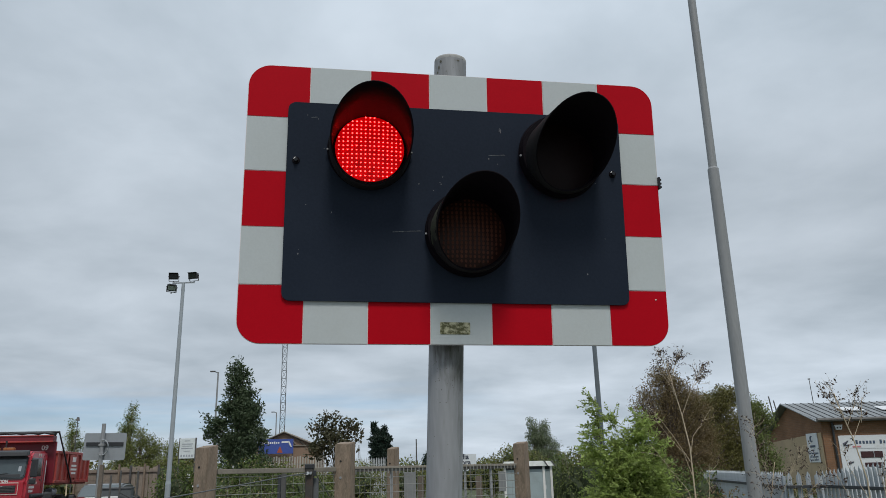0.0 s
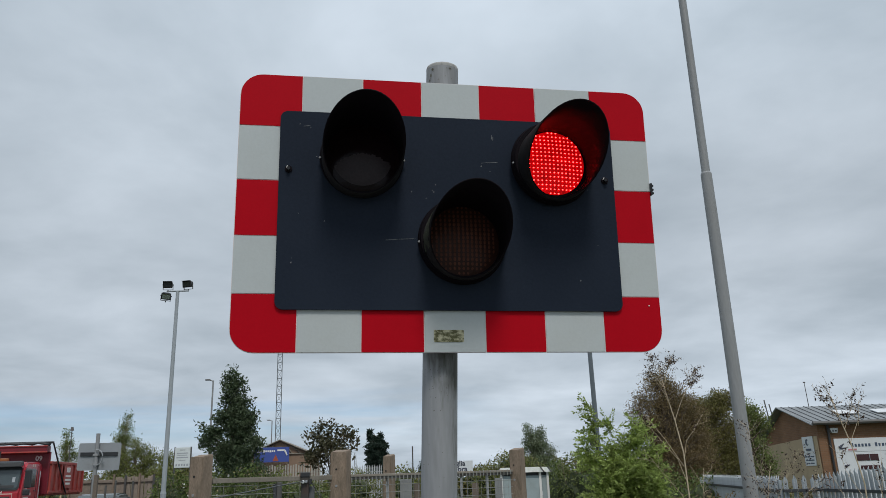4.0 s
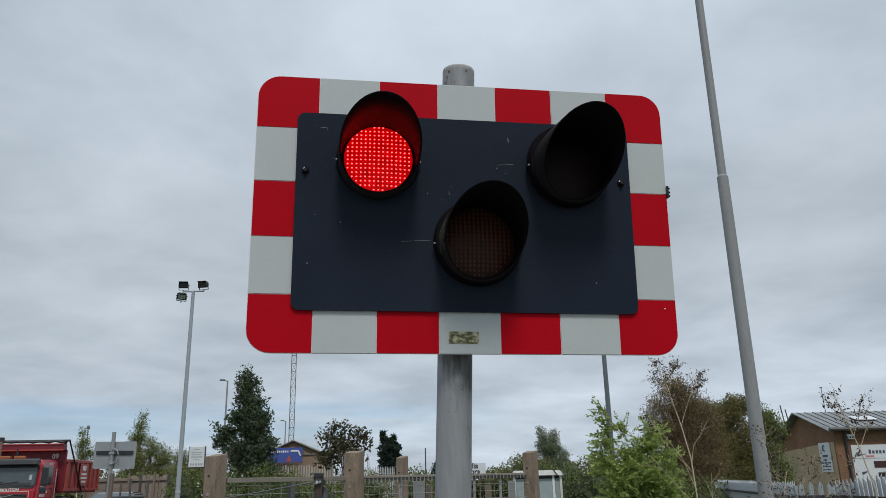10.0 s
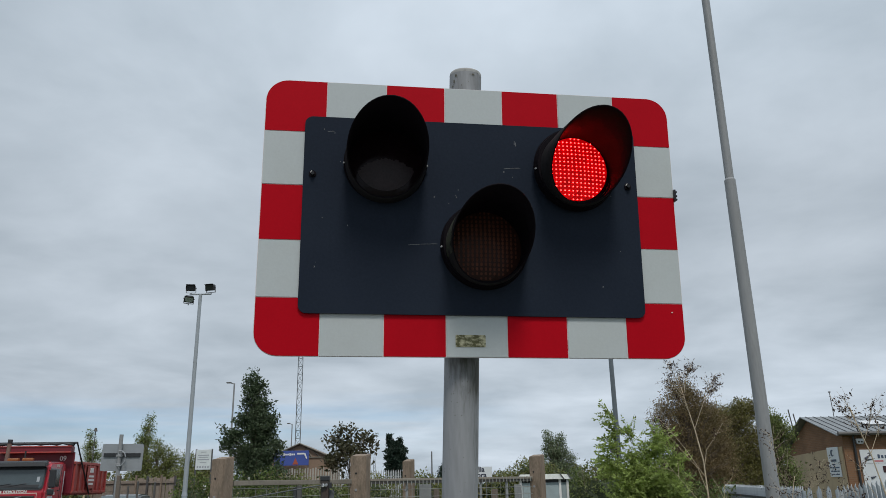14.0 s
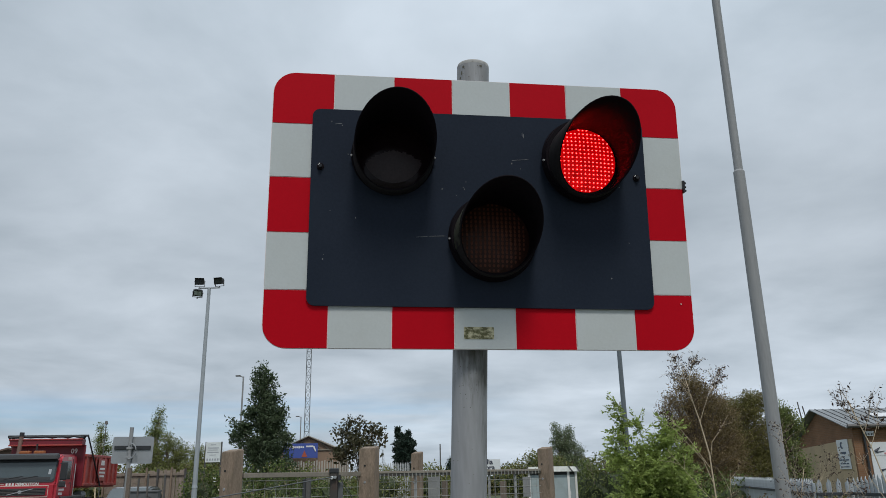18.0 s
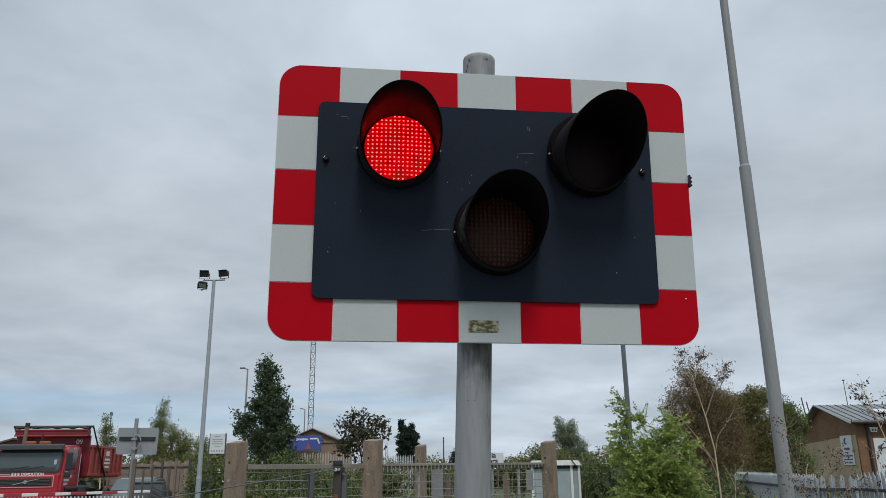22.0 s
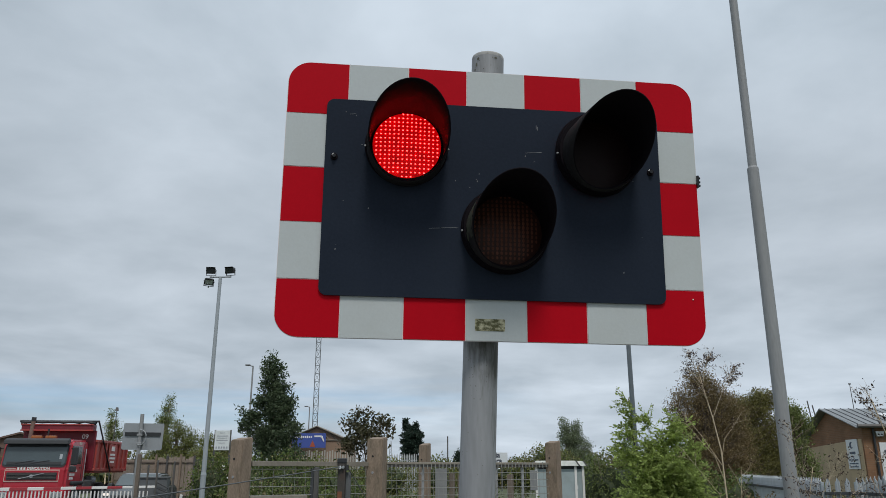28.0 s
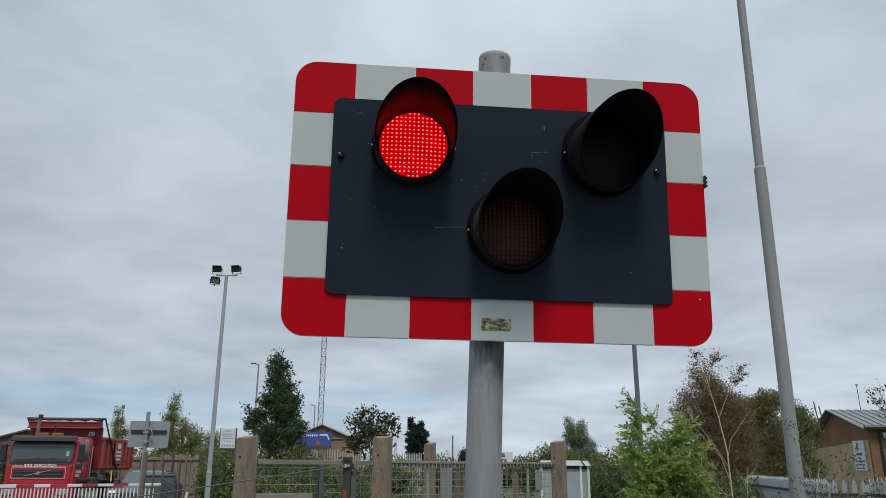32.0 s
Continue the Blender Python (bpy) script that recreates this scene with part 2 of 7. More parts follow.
STEEL_DARK = mat("dark_steel", (0.105, 0.103, 0.10), 0.55, 0.3, vary=0.2, scale=6, fine=40, stain=(0.12, 0.05, 0.025), amount=0.4)
RUST = mat("rusted_steel", (0.17, 0.07, 0.035), 0.8, vary=0.3, scale=9, fine=70, bump=0.4)
CAP_STEEL = mat("weathered_cap", (0.33, 0.33, 0.32), 0.7, vary=0.15, scale=12, fine=60, bump=0.2, stain=(0.05, 0.045, 0.035), amount=0.95, stain_scale=22)
BOLT = mat("bolt_steel", (0.012, 0.012, 0.014), 0.22, 0.1, spec=0.5)
TIMBER = mat("brown_timber", (0.225, 0.172, 0.128), 0.9, vary=0.42, scale=9, fine=70, bump=0.9, stain=(0.095, 0.082, 0.058), amount=0.75, stretch=(1.6, 1.6, 0.45), stain_scale=11)
DARK_TIMBER = mat("dark_timber", (0.15, 0.122, 0.1), 0.9, vary=0.3, scale=6, fine=50, bump=0.6, stain=(0.09, 0.075, 0.06), amount=0.5)
GREY_TIMBER = mat("grey_timber", (0.205, 0.185, 0.155), 0.85, vary=0.2, scale=4, fine=40, bump=0.4, obj=0.4, stain=(0.1, 0.09, 0.07), amount=0.4)
BOARD_TIMBER = mat("fence_boards", (0.235, 0.195, 0.16), 0.85, vary=0.2, scale=4, fine=30, bump=0.4, obj=0.5, stain=(0.09, 0.07, 0.05), amount=0.4)
WIRE = mat("mesh_wire", (0.25, 0.255, 0.24), 0.5, 0.1, vary=0.1)
STICKER = mat("worn_label", (0.47, 0.45, 0.30), 0.6, vary=0.3, scale=90, fine=300, stain=(0.085, 0.085, 0.030), amount=1.0, stain_scale=95, stretch=(0.7, 1, 1.0))
TRUCK_RED = mat("truck_red", (0.40, 0.014, 0.030), 0.32, vary=0.1, scale=2, fine=30, bump=0.03, coat=0.4, stain=(0.30, 0.04, 0.035), amount=0.35)
ARM_RED = mat("faded_red_tape", (0.33, 0.035, 0.045), 0.6, vary=0.15)
HOUSING_RED = mat("housing_red", (0.165, 0.014, 0.026), 0.45, vary=0.15, scale=2, fine=30, bump=0.05, stain=(0.13, 0.035, 0.03), amount=0.4)
CAB_GLASS = mat("cab_glass", (0.060, 0.080, 0.088), 0.07, vary=0.25, scale=1.5, bump=0.0, spec=0.8)
BOARD_PALE = mat("notice_board_pale", (0.64, 0.69, 0.69), 0.6, vary=0.1, stain=(0.40, 0.45, 0.43), amount=0.5)
BOX_GREY = mat("box_grey", (0.105, 0.113, 0.12), 0.6, 0.1, vary=0.15, stain=(0.09, 0.085, 0.08), amount=0.4)
RAIL_DARK = mat("dark_rail_steel", (0.045, 0.05, 0.055), 0.6, 0.2, vary=0.2)
NOTICE_INK = mat("faded_lettering", (0.34, 0.37, 0.40), 0.6, vary=0.1)
BED_RED = mat("tipper_red", (0.34, 0.050, 0.042), 0.55, vary=0.18, scale=2, fine=25, bump=0.1, stain=(0.30, 0.12, 0.085), amount=0.6)
DARK_TRIM = mat("dark_trim", (0.025, 0.027, 0.03), 0.5, vary=0.15)
SCREEN = mat("dark_glass", (0.018, 0.024, 0.028), 0.08, vary=0.1, bump=0.0, spec=0.7)
RUBBER = mat("rubber", (0.018, 0.018, 0.018), 0.85)
CREAM = mat("cream_paint", (0.55, 0.45, 0.40), 0.5)
LETTER = mat("white_paint", (0.72, 0.71, 0.69), 0.5, vary=0.06)
ORANGE = mat("amber_beacon", (0.30, 0.10, 0.03), 0.3)
CHROME = mat("lamp_glass", (0.5, 0.52, 0.54), 0.12, 0.6)
SIGN_GREY = mat("sign_back", (0.29, 0.31, 0.33), 0.5, 0.15, vary=0.08, stain=(0.2, 0.2, 0.2), amount=0.4)
SIGN_WHITE = mat("sign_white", (0.64, 0.67, 0.70), 0.5, vary=0.05, stain=(0.5, 0.5, 0.48), amount=0.3)
SIGN_BLUE = mat("banner_blue", (0.05, 0.085, 0.32), 0.5, vary=0.1)
INK = mat("dark_lettering", (0.03, 0.035, 0.06), 0.6)
SLATE_INK = mat("slate_lettering", (0.055, 0.08, 0.13), 0.6)
CAR_PAINT = mat("car_silver", (0.085, 0.095, 0.10), 0.3, 0.3, coat=0.4, vary=0.06)
CABINET = mat("cabinet_grey", (0.32, 0.385, 0.40), 0.55, vary=0.07, stain=(0.2, 0.21, 0.19), amount=0.4)
PANEL_GREY = mat("panel_grey", (0.21, 0.22, 0.225), 0.6, vary=0.12, scale=5, stain=(0.24, 0.25, 0.25), amount=0.5)
CABINET_TOP = mat("cabinet_roof", (0.85, 0.87, 0.84), 0.6, vary=0.1, stain=(0.45, 0.46, 0.38), amount=0.4, stain_scale=5)
BRICK_WALL = mat("brick_mortar", (0.25, 0.17, 0.12), 0.9, vary=0.15, scale=2, fine=25, bump=0.4)
RENDER_BUFF = mat("buff_render", (0.42, 0.33, 0.215), 0.9, vary=0.08, scale=1.2, fine=20, bump=0.3, stain=(0.23, 0.19, 0.14), amount=0.5, stain_scale=0.8)
ROOF = mat("grey_roof_sheet", (0.20, 0.215, 0.225), 0.5, 0.1, vary=0.12, scale=1.2, fine=10, stain=(0.24, 0.25, 0.25), amount=0.5, obj=0.15)
ROOF_PALE = mat("pale_rooflight", (0.62, 0.64, 0.66), 0.4, vary=0.1, stain=(0.4, 0.4, 0.4), amount=0.5)
TILE = mat("brown_roof", (0.13, 0.085, 0.07), 0.85, vary=0.2, scale=1.5, fine=9)
PALISADE = mat("palisade_steel", (0.38, 0.42, 0.455), 0.5, 0.15, vary=0.1, obj=0.3, stain=(0.22, 0.23, 0.23), amount=0.4)
BARK = mat("bark", (0.11, 0.085, 0.065), 0.9, vary=0.3, scale=8, fine=50, bump=0.5)
BARK_PALE = mat("pale_bark", (0.45, 0.37, 0.26), 0.8, vary=0.25, scale=12, fine=50, bump=0.3)
GROUND = mat("grass_ground", (0.06, 0.075, 0.03), 0.95, vary=0.3, scale=0.5, fine=9, bump=0.5, stain=(0.11, 0.09, 0.05), amount=0.6, stain_scale=0.3)
ASPHALT = mat("asphalt", (0.055, 0.055, 0.056), 0.9, vary=0.15, scale=0.6, fine=60, bump=0.4, stain=(0.08, 0.08, 0.078), amount=0.4, stain_scale=0.4)
PAVING = mat("pavement", (0.12, 0.117, 0.11), 0.9, vary=0.12, scale=1, fine=40, bump=0.3)


def leaf_mat(name, color, other, vary=0.25, sub=0.3, amount=0.6):
    color, other = (tuple(0.80 * c for c in q) for q in (color, other))
    return mat(name, color, 0.45, vary=vary, scale=1.2, fine=9, bump=0.0, island=0.8, stain=other, amount=amount, stain_scale=0.9, sub=sub, spec=0.3)


L_DARK = leaf_mat("leaf_dark_green", (0.088, 0.126, 0.066), (0.14, 0.165, 0.092))
L_ASH = leaf_mat("leaf_fresh_green", (0.365, 0.455, 0.135), (0.51, 0.57, 0.21), vary=0.4, sub=0.55)
L_BROWN = leaf_mat("leaf_russet", (0.245, 0.180, 0.090), (0.205, 0.185, 0.077))
L_DEAD = leaf_mat("leaf_dry_brown", (0.060, 0.034, 0.026), (0.095, 0.055, 0.038), sub=0.15)
L_OLIVE = leaf_mat("leaf_olive", (0.180, 0.168, 0.054), (0.24, 0.19, 0.072))
L_BIRCH = leaf_mat("leaf_birch", (0.195, 0.24, 0.078), (0.26, 0.275, 0.10), sub=0.35)
L_HEDGE = leaf_mat("leaf_bramble", (0.108, 0.15, 0.040), (0.22, 0.215, 0.075), vary=0.5)
L_CONIFER = leaf_mat("leaf_conifer", (0.026, 0.048, 0.033), (0.036, 0.055, 0.036), sub=0.1)
L_RED = leaf_mat("leaf_red_brown", (0.095, 0.092, 0.050), (0.15, 0.09, 0.055))
L_SCRUB = leaf_mat("leaf_scrub", (0.19, 0.215, 0.062), (0.255, 0.25, 0.09))
L_WILLOW = leaf_mat("leaf_grey_green", (0.19, 0.235, 0.135), (0.25, 0.28, 0.17))
L_STRAW = leaf_mat("leaf_straw", (0.32, 0.27, 0.15), (0.24, 0.2, 0.1))
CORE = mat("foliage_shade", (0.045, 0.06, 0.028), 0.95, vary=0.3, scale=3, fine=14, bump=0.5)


# ---- mesh helpers ----
def finish(bm, name, material, smooth=False):
    me = bpy.data.meshes.new(name)
    bm.to_mesh(me)
    bm.free()
    for m in material if isinstance(material, (list, tuple)) else [material]:
        me.materials.append(m)
    if smooth:
        for p in me.polygons:
            p.use_smooth = len(p.vertices) <= 4
            if len(p.vertices) > 4:
                for i in p.loop_indices:
                    me.edges[me.loops[i].edge_index].use_edge_sharp = True
    return me


def part(name, bm, material, parent, label="", m=None, smooth=False):
    """Links a bmesh as one mesh object under a thing or a part."""
    me = bm if isinstance(bm, bpy.types.Mesh) else finish(bm, name, material, smooth)
    ob = new(name, me)
    ob.parent = parent
    if m is not None:
        ob.matrix_basis = m
    if label:
        ob["label"] = label
    return ob


def thing(name, m, label, category, group="", kind=""):
    ob = new(name)
    ob.empty_display_size = 0.2
    ob.matrix_basis = m
    return tagged(ob, label, category, group, kind)


def box(sx, sy, sz, cx=0, cy=0, cz=0, bevel=0.0, bm=None):
    b = bmesh.new()
    bmesh.ops.create_cube(b, size=1)
    bmesh.ops.scale(b, vec=(sx, sy, sz), verts=b.verts)
    if bevel:
        bmesh.ops.bevel(b, geom=b.edges, offset=bevel, segments=2, affect="EDGES", profile=0.6)
    bmesh.ops.translate(b, vec=(cx, cy, cz), verts=b.verts)
    return join(bm, b)


def join(bm, b):
    if bm is None:
        return b
    me = bpy.data.meshes.new("tmp")
    b.to_mesh(me)
    b.free()
    bm.from_mesh(me)
    bpy.data.meshes.remove(me)
    return bm


def rod(p0, p1, r0, r1=None, seg=12, bm=None, caps=True):
    p0, p1 = Vector(p0), Vector(p1)
    b = bmesh.new()
    d = p1 - p0
    bmesh.ops.create_cone(b, cap_ends=caps, segments=seg, radius1=r0, radius2=r0 if r1 is None else r1, depth=d.length)
    cuts = min(24, int(d.length / 0.35))
    if cuts and seg > 8:
        up = [e for e in b.edges if abs(e.verts[0].co.z - e.verts[1].co.z) > d.length * 0.9]
        bmesh.ops.subdivide_edges(b, edges=up, cuts=cuts, use_grid_fill=False)
    m = Matrix.Translation((p0 + p1) / 2) @ d.to_track_quat("Z", "Y").to_matrix().to_4x4()
    bmesh.ops.transform(b, matrix=m, verts=b.verts)
    return join(bm, b)


def prism(points, depth, bm=None):
    """A flat outline in x and z, given depth along y from 0."""
    b = bmesh.new()
    f = b.faces.new([b.verts.new((x, 0, z)) for x, z in points])
    r = bmesh.ops.extrude_face_region(b, geom=[f])
    bmesh.ops.translate(b, vec=(0, depth, 0), verts=[v for v in r["geom"] if isinstance(v, bmesh.types.BMVert)])
    bmesh.ops.recalc_face_normals(b, faces=b.faces)
    return join(bm, b)


def round_rect(w, h, r, n=7, cx=0, cz=0):
    pts = []
    for sx, sz, a0 in ((1, 1, 0), (-1, 1, 90), (-1, -1, 180), (1, -1, 270)):
        for i in range(n + 1):
            a = radians(a0 + 90 * i / n)
            pts.append((cx + sx * (w / 2 - r) + r * math.cos(a), cz + sz * (h / 2 - r) + r * math.sin(a)))
    return pts


def tube_path(points, radii, seg=6):
    """Vertices and faces of a tapered tube along points."""
    verts, faces = [], []
    for i, p in enumerate(points):
        p = Vector(p)
        d = Vector(points[min(i + 1, len(points) - 1)]) - Vector(points[max(i - 1, 0)])
        q = d.to_track_quat("Z", "Y")
        for k in range(seg):
            a = 2 * math.pi * k / seg
            verts.append(tuple(p + q @ Vector((math.cos(a) * radii[i], math.sin(a) * radii[i], 0))))
    for i in range(len(points) - 1):
        for k in range(seg):
            k2 = (k + 1) % seg
            faces.append((i * seg + k, i * seg + k2, (i + 1) * seg + k2, (i + 1) * seg + k))
    faces.append(tuple(range((len(points) - 1) * seg, len(points) * seg)))
    return verts, faces


def mesh_from(name, verts, faces, material, smooth=False):
    me = bpy.data.meshes.new(name)
    me.from_pydata([tuple(v) for v in verts], [], faces)
    me.materials.append(material)
    if smooth:
        me.polygons.foreach_set("use_smooth", [len(f) <= 4 for f in faces])
    me.update()
    return me


def tubes(name, runs, material, seg=6, smooth=True):
    V, F = [], []
    for pts, rad in runs:
        v, f = tube_path(pts, rad, seg)
        o = len(V)
        V += v
        F += [tuple(i + o for i in q) for q in f]
    return mesh_from(name, V, F, material, smooth)


# ---- foliage ----
def leaves(name, spots, size, material, rng, slim=0.5, droop=0.25, vary=0.35, ways=None):
    """One folded leaf of two faces at each spot."""
    c = np.asarray(spots)
    n = len(c)
    d = rng.normal(size=(n, 3))
    d[:, 2] -= droop * 2
    if ways is not None:
        d = np.asarray(ways) + 0.25 * rng.normal(size=(n, 3))
    d /= np.linalg.norm(d, axis=1)[:, None]
    s = rng.normal(size=(n, 3))
    s -= (s * d).sum(1)[:, None] * d
    s /= np.linalg.norm(s, axis=1)[:, None]
    up = np.cross(d, s)
    L = (size * (1 + vary * rng.normal(size=n)).clip(0.4, 1.9))[:, None]
    a, b_ = c, c + d * L
    mid = c + d * L * 0.45
    v = np.stack([a, mid + s * L * slim * 0.5 + up * L * 0.1, b_, mid - s * L * slim * 0.5 + up * L * 0.1], 1).reshape(-1, 3)
    i = np.arange(n)[:, None] * 4
    f = np.concatenate([i + np.array([0, 1, 2]), i + np.array([0, 2, 3])], 1).reshape(-1, 3)
    me = bpy.data.meshes.new(name)
    me.from_pydata(v.tolist(), [], f.tolist())
    me.materials.append(material)
    me.update()
    return me


def lobe_points(lobes, n, rng, shell=0.55):
    w = np.array([l[3] * l[4] * l[5] for l in lobes]) ** 0.7
    pick = rng.choice(len(lobes), size=n, p=w / w.sum())
    d = rng.normal(size=(n, 3))
    d /= np.linalg.norm(d, axis=1)[:, None]
    r = (shell + (1 - shell) * rng.random(n))[:, None] * np.where(rng.random(n) < 0.75, 1, 0.7)[:, None]
    L = np.array([l[:6] for l in lobes])[pick]
    return L[:, :3] + d * r * L[:, 3:6]


def tree(name, label, x, y, height, lobes, clumps, per, leaf, material, seed, spread=0.16, trunk=0.06, bark=None, slim=0.5,
         lean=(0, 0), shell=0.5, limb=0.35, droop=0.25, category="tree", group=""):
    """A tapered trunk with limbs that reach clumps of leaves. Lobes: x, y, z and radii of the crown's masses, from the foot."""
    rng = np.random.default_rng(seed)
    t = thing(name, pose(x, y, 0), label, category, group)
    bark = bark or BARK
    n = 7
    spine = [Vector((lean[0] * (i / n) + 0.02 * height * math.sin(i * 1.7 + seed) * (i / n), lean[1] * (i / n), height * 0.96 * i / n)) for i in range(n + 1)]
    spine[0].z = -0.15
    me = tubes("trunk", [(spine, [trunk * (1 - 0.88 * i / n) for i in range(n + 1)])], bark, 8)
    part("trunk", me, None, t)
    cs = lobe_points(lobes, clumps, rng, shell)
    runs = []
    for c in cs[:: max(1, int(1 / limb))]:
        c = Vector(c)
        h = max(0.15 * height, min(c.z * 0.62, height * 0.9))
        k = h / (height * 0.96) * n
        i = min(int(k), n - 1)
        p = spine[i].lerp(spine[i + 1], k - i)
        mid = p.lerp(c, 0.5) + Vector((0, 0, 0.06 * (c - p).length))
        r = trunk * 0.34 * (1 - 0.7 * h / height)
        runs.append(([p, mid, c], [r, r * 0.6, r * 0.2]))
    if runs:
        part("branchwork", tubes("branchwork", runs, bark, 5), None, t)["kind"] = "stuff"
    pts = np.repeat(cs, per, axis=0) + rng.normal(size=(clumps * per, 3)).clip(-1.5, 1.5) * spread * np.array([1, 1, 0.8])
    pts = pts[pts[:, 2] > 0.02]
    part("crown", leaves("crown", pts, leaf, material, rng, slim, droop), None, t)["kind"] = "stuff"
    return t


def sprays(parent, lobes, count, leaf, material, rng, axis=(0, 0)):
    """Feathered leaves: leaflets in pairs along short stalks that reach out from the stem."""
    spots, ways, runs = [], [], []
    for c in lobe_points(lobes, count, rng, 0.45):
        c = Vector(c)
        d = Vector((c.x - axis[0], c.y - axis[1], 0)) * 1.6 + Vector(rng.normal(size=3)) * 0.45 + Vector((0, 0, 0.35))
        d.normalize()
        side = d.cross(Vector((0, 0, 1)) + Vector(rng.normal(size=3)) * 0.4).normalized()
        L = 0.11 + 0.08 * rng.random()
        tip = c + d * L - Vector((0, 0, 0.05 * rng.random()))
        runs.append(([c - d * 0.05, c.lerp(tip, 0.5) + Vector((0, 0, 0.01)), tip], [0.0028, 0.002, 0.0012]))
        for k in range(6):
            q = c.lerp(tip, 0.12 + 0.16 * k)
            for sgn in (-1, 1):
                spots.append(tuple(q))
                ways.append(tuple(side * sgn + d * 0.55 - Vector((0, 0, 0.2))))
        spots.append(tuple(tip))
        ways.append(tuple(d))
    part("stalkwork", tubes("stalkwork", runs, material, 4), None, parent)["kind"] = "stuff"
    part("feathered_leaves", leaves("feathered_leaves", np.array(spots), leaf, material, rng, 0.48, 0, 0.3, ways), None, parent)["kind"] = "stuff"


def shrub(name, label, x, y, lobes, count, leaf, material, seed, core=0.6, category="shrub", slim=0.55, shell=0.75, kind="", spread=0.05, accent=None):
    """A thicket: stems, dark cores coloured as its shaded inside, and leaves over it."""
    rng = np.random.default_rng(seed)
    t = thing(name, pose(x, y, 0), label, category, "", kind)
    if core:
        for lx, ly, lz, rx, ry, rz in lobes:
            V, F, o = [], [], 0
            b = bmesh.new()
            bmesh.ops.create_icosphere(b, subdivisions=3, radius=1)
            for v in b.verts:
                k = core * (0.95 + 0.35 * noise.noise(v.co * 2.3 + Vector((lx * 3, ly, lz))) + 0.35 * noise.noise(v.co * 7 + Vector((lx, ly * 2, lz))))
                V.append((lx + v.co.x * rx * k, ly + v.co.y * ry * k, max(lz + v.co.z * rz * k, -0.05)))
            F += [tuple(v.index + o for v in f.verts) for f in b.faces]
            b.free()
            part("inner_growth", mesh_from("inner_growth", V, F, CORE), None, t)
    stems = []
    for lx, ly, lz, rx, ry, rz in lobes:
        for _ in range(3):
            u = rng.normal(size=2) * 0.25
            stems.append(([(lx + u[0] * rx * 0.3, ly + u[1] * ry * 0.3, -0.05), (lx + u[0] * rx, ly + u[1] * ry, lz * 0.6),
                           (lx + u[0] * rx * 2, ly + u[1] * ry * 2, lz + rz * 0.8)], [0.015, 0.01, 0.004]))
    part("stemwork", tubes("stemwork", stems, BARK, 5), None, t)["kind"] = "stuff"
    pts = lobe_points(lobes, count, rng, shell) * 1.0 + rng.normal(size=(count, 3)) * spread
    pts = pts[pts[:, 2] > 0.02]
    if accent:
        k = int(len(pts) * accent[1])
        part("dry_foliage", leaves("dry_foliage", pts[:k], leaf * 0.9, accent[0], rng, slim * 0.7), None, t)["kind"] = "stuff"
        pts = pts[k:]
    part("foliage", leaves("foliage", pts, leaf, material, rng, slim), None, t)["kind"] = "stuff"
    return t


# ---- ground, road, pavement ----
def slab(name, x0, x1, y0, y1, top, depth, material, label, category):
    b = box(x1 - x0, y1 - y0, depth, (x0 + x1) / 2, (y0 + y1) / 2, top - depth / 2)
    ob = new(name, finish(b, name, material))
    return tagged(ob, label, category, "", "structure")


def build_ground():
    n = 48
    V, F = [], []
    ring = [0, 6, 12, 20, 30, 45, 70, 120, 250, 600, 1500, 3500]
    V.append((0, 20, 0))
    for r in ring[1:]:
        for k in range(n):
            a = 2 * math.pi * k / n
            x, y = r * math.cos(a), 20 + r * math.sin(a)
            V.append((x, y, -0.04 + 0.03 * noise.noise(Vector((x * 0.1, y * 0.1, 0))) - (0.3 if r > 500 else 0)))
    for k in range(n):
        F.append((0, 1 + k, 1 + (k + 1) % n))
    for i in range(len(ring) - 2):
        for k in range(n):
            a, b = 1 + i * n + k, 1 + i * n + (k + 1) % n
            F.append((a, a + n, b + n, b))
    g = new("ground", mesh_from("ground", V, F, GROUND, True))
    tagged(g, "rough grass verge and waste ground under low scrub", "ground", "", "structure")
    slab("road", -19.5, -9.0, -60, 260, 0.02, 0.3, ASPHALT, "grey asphalt road running over the level crossing", "road")
    slab("pavement", -8.8, 1.2, -12, 6.6, 0.12, 0.4, PAVING, "worn grey footway beside the crossing", "pavement")
    slab("kerb", -9.0, -8.8, -12, 20, 0.13, 0.4, PAVING, "grey concrete kerb along the road", "kerb")


build_ground()

# ---- the crossing signal ----
BOARD = Matrix(((0.9879, -0.1543, 0.0145, 0.0501), (0.1548, 0.9862, -0.0579, 2.0115), (-0.0054, 0.0594, 0.9982, 2.3107), (0, 0, 0, 1)))
SEG, ROW, BW, BH = 0.170, 0.1586, 1.1938, 0.7892
PX0, PX1, PZ0, PZ1 = -0.484, 0.482, -0.281, 0.283
LAMPS = (("left", -0.256, 0.150, 0.0, 0.0), ("amber", 0.024, -0.085, 1.0, -1.3), ("right", 0.2930, 0.149, 4.8, 0.0))


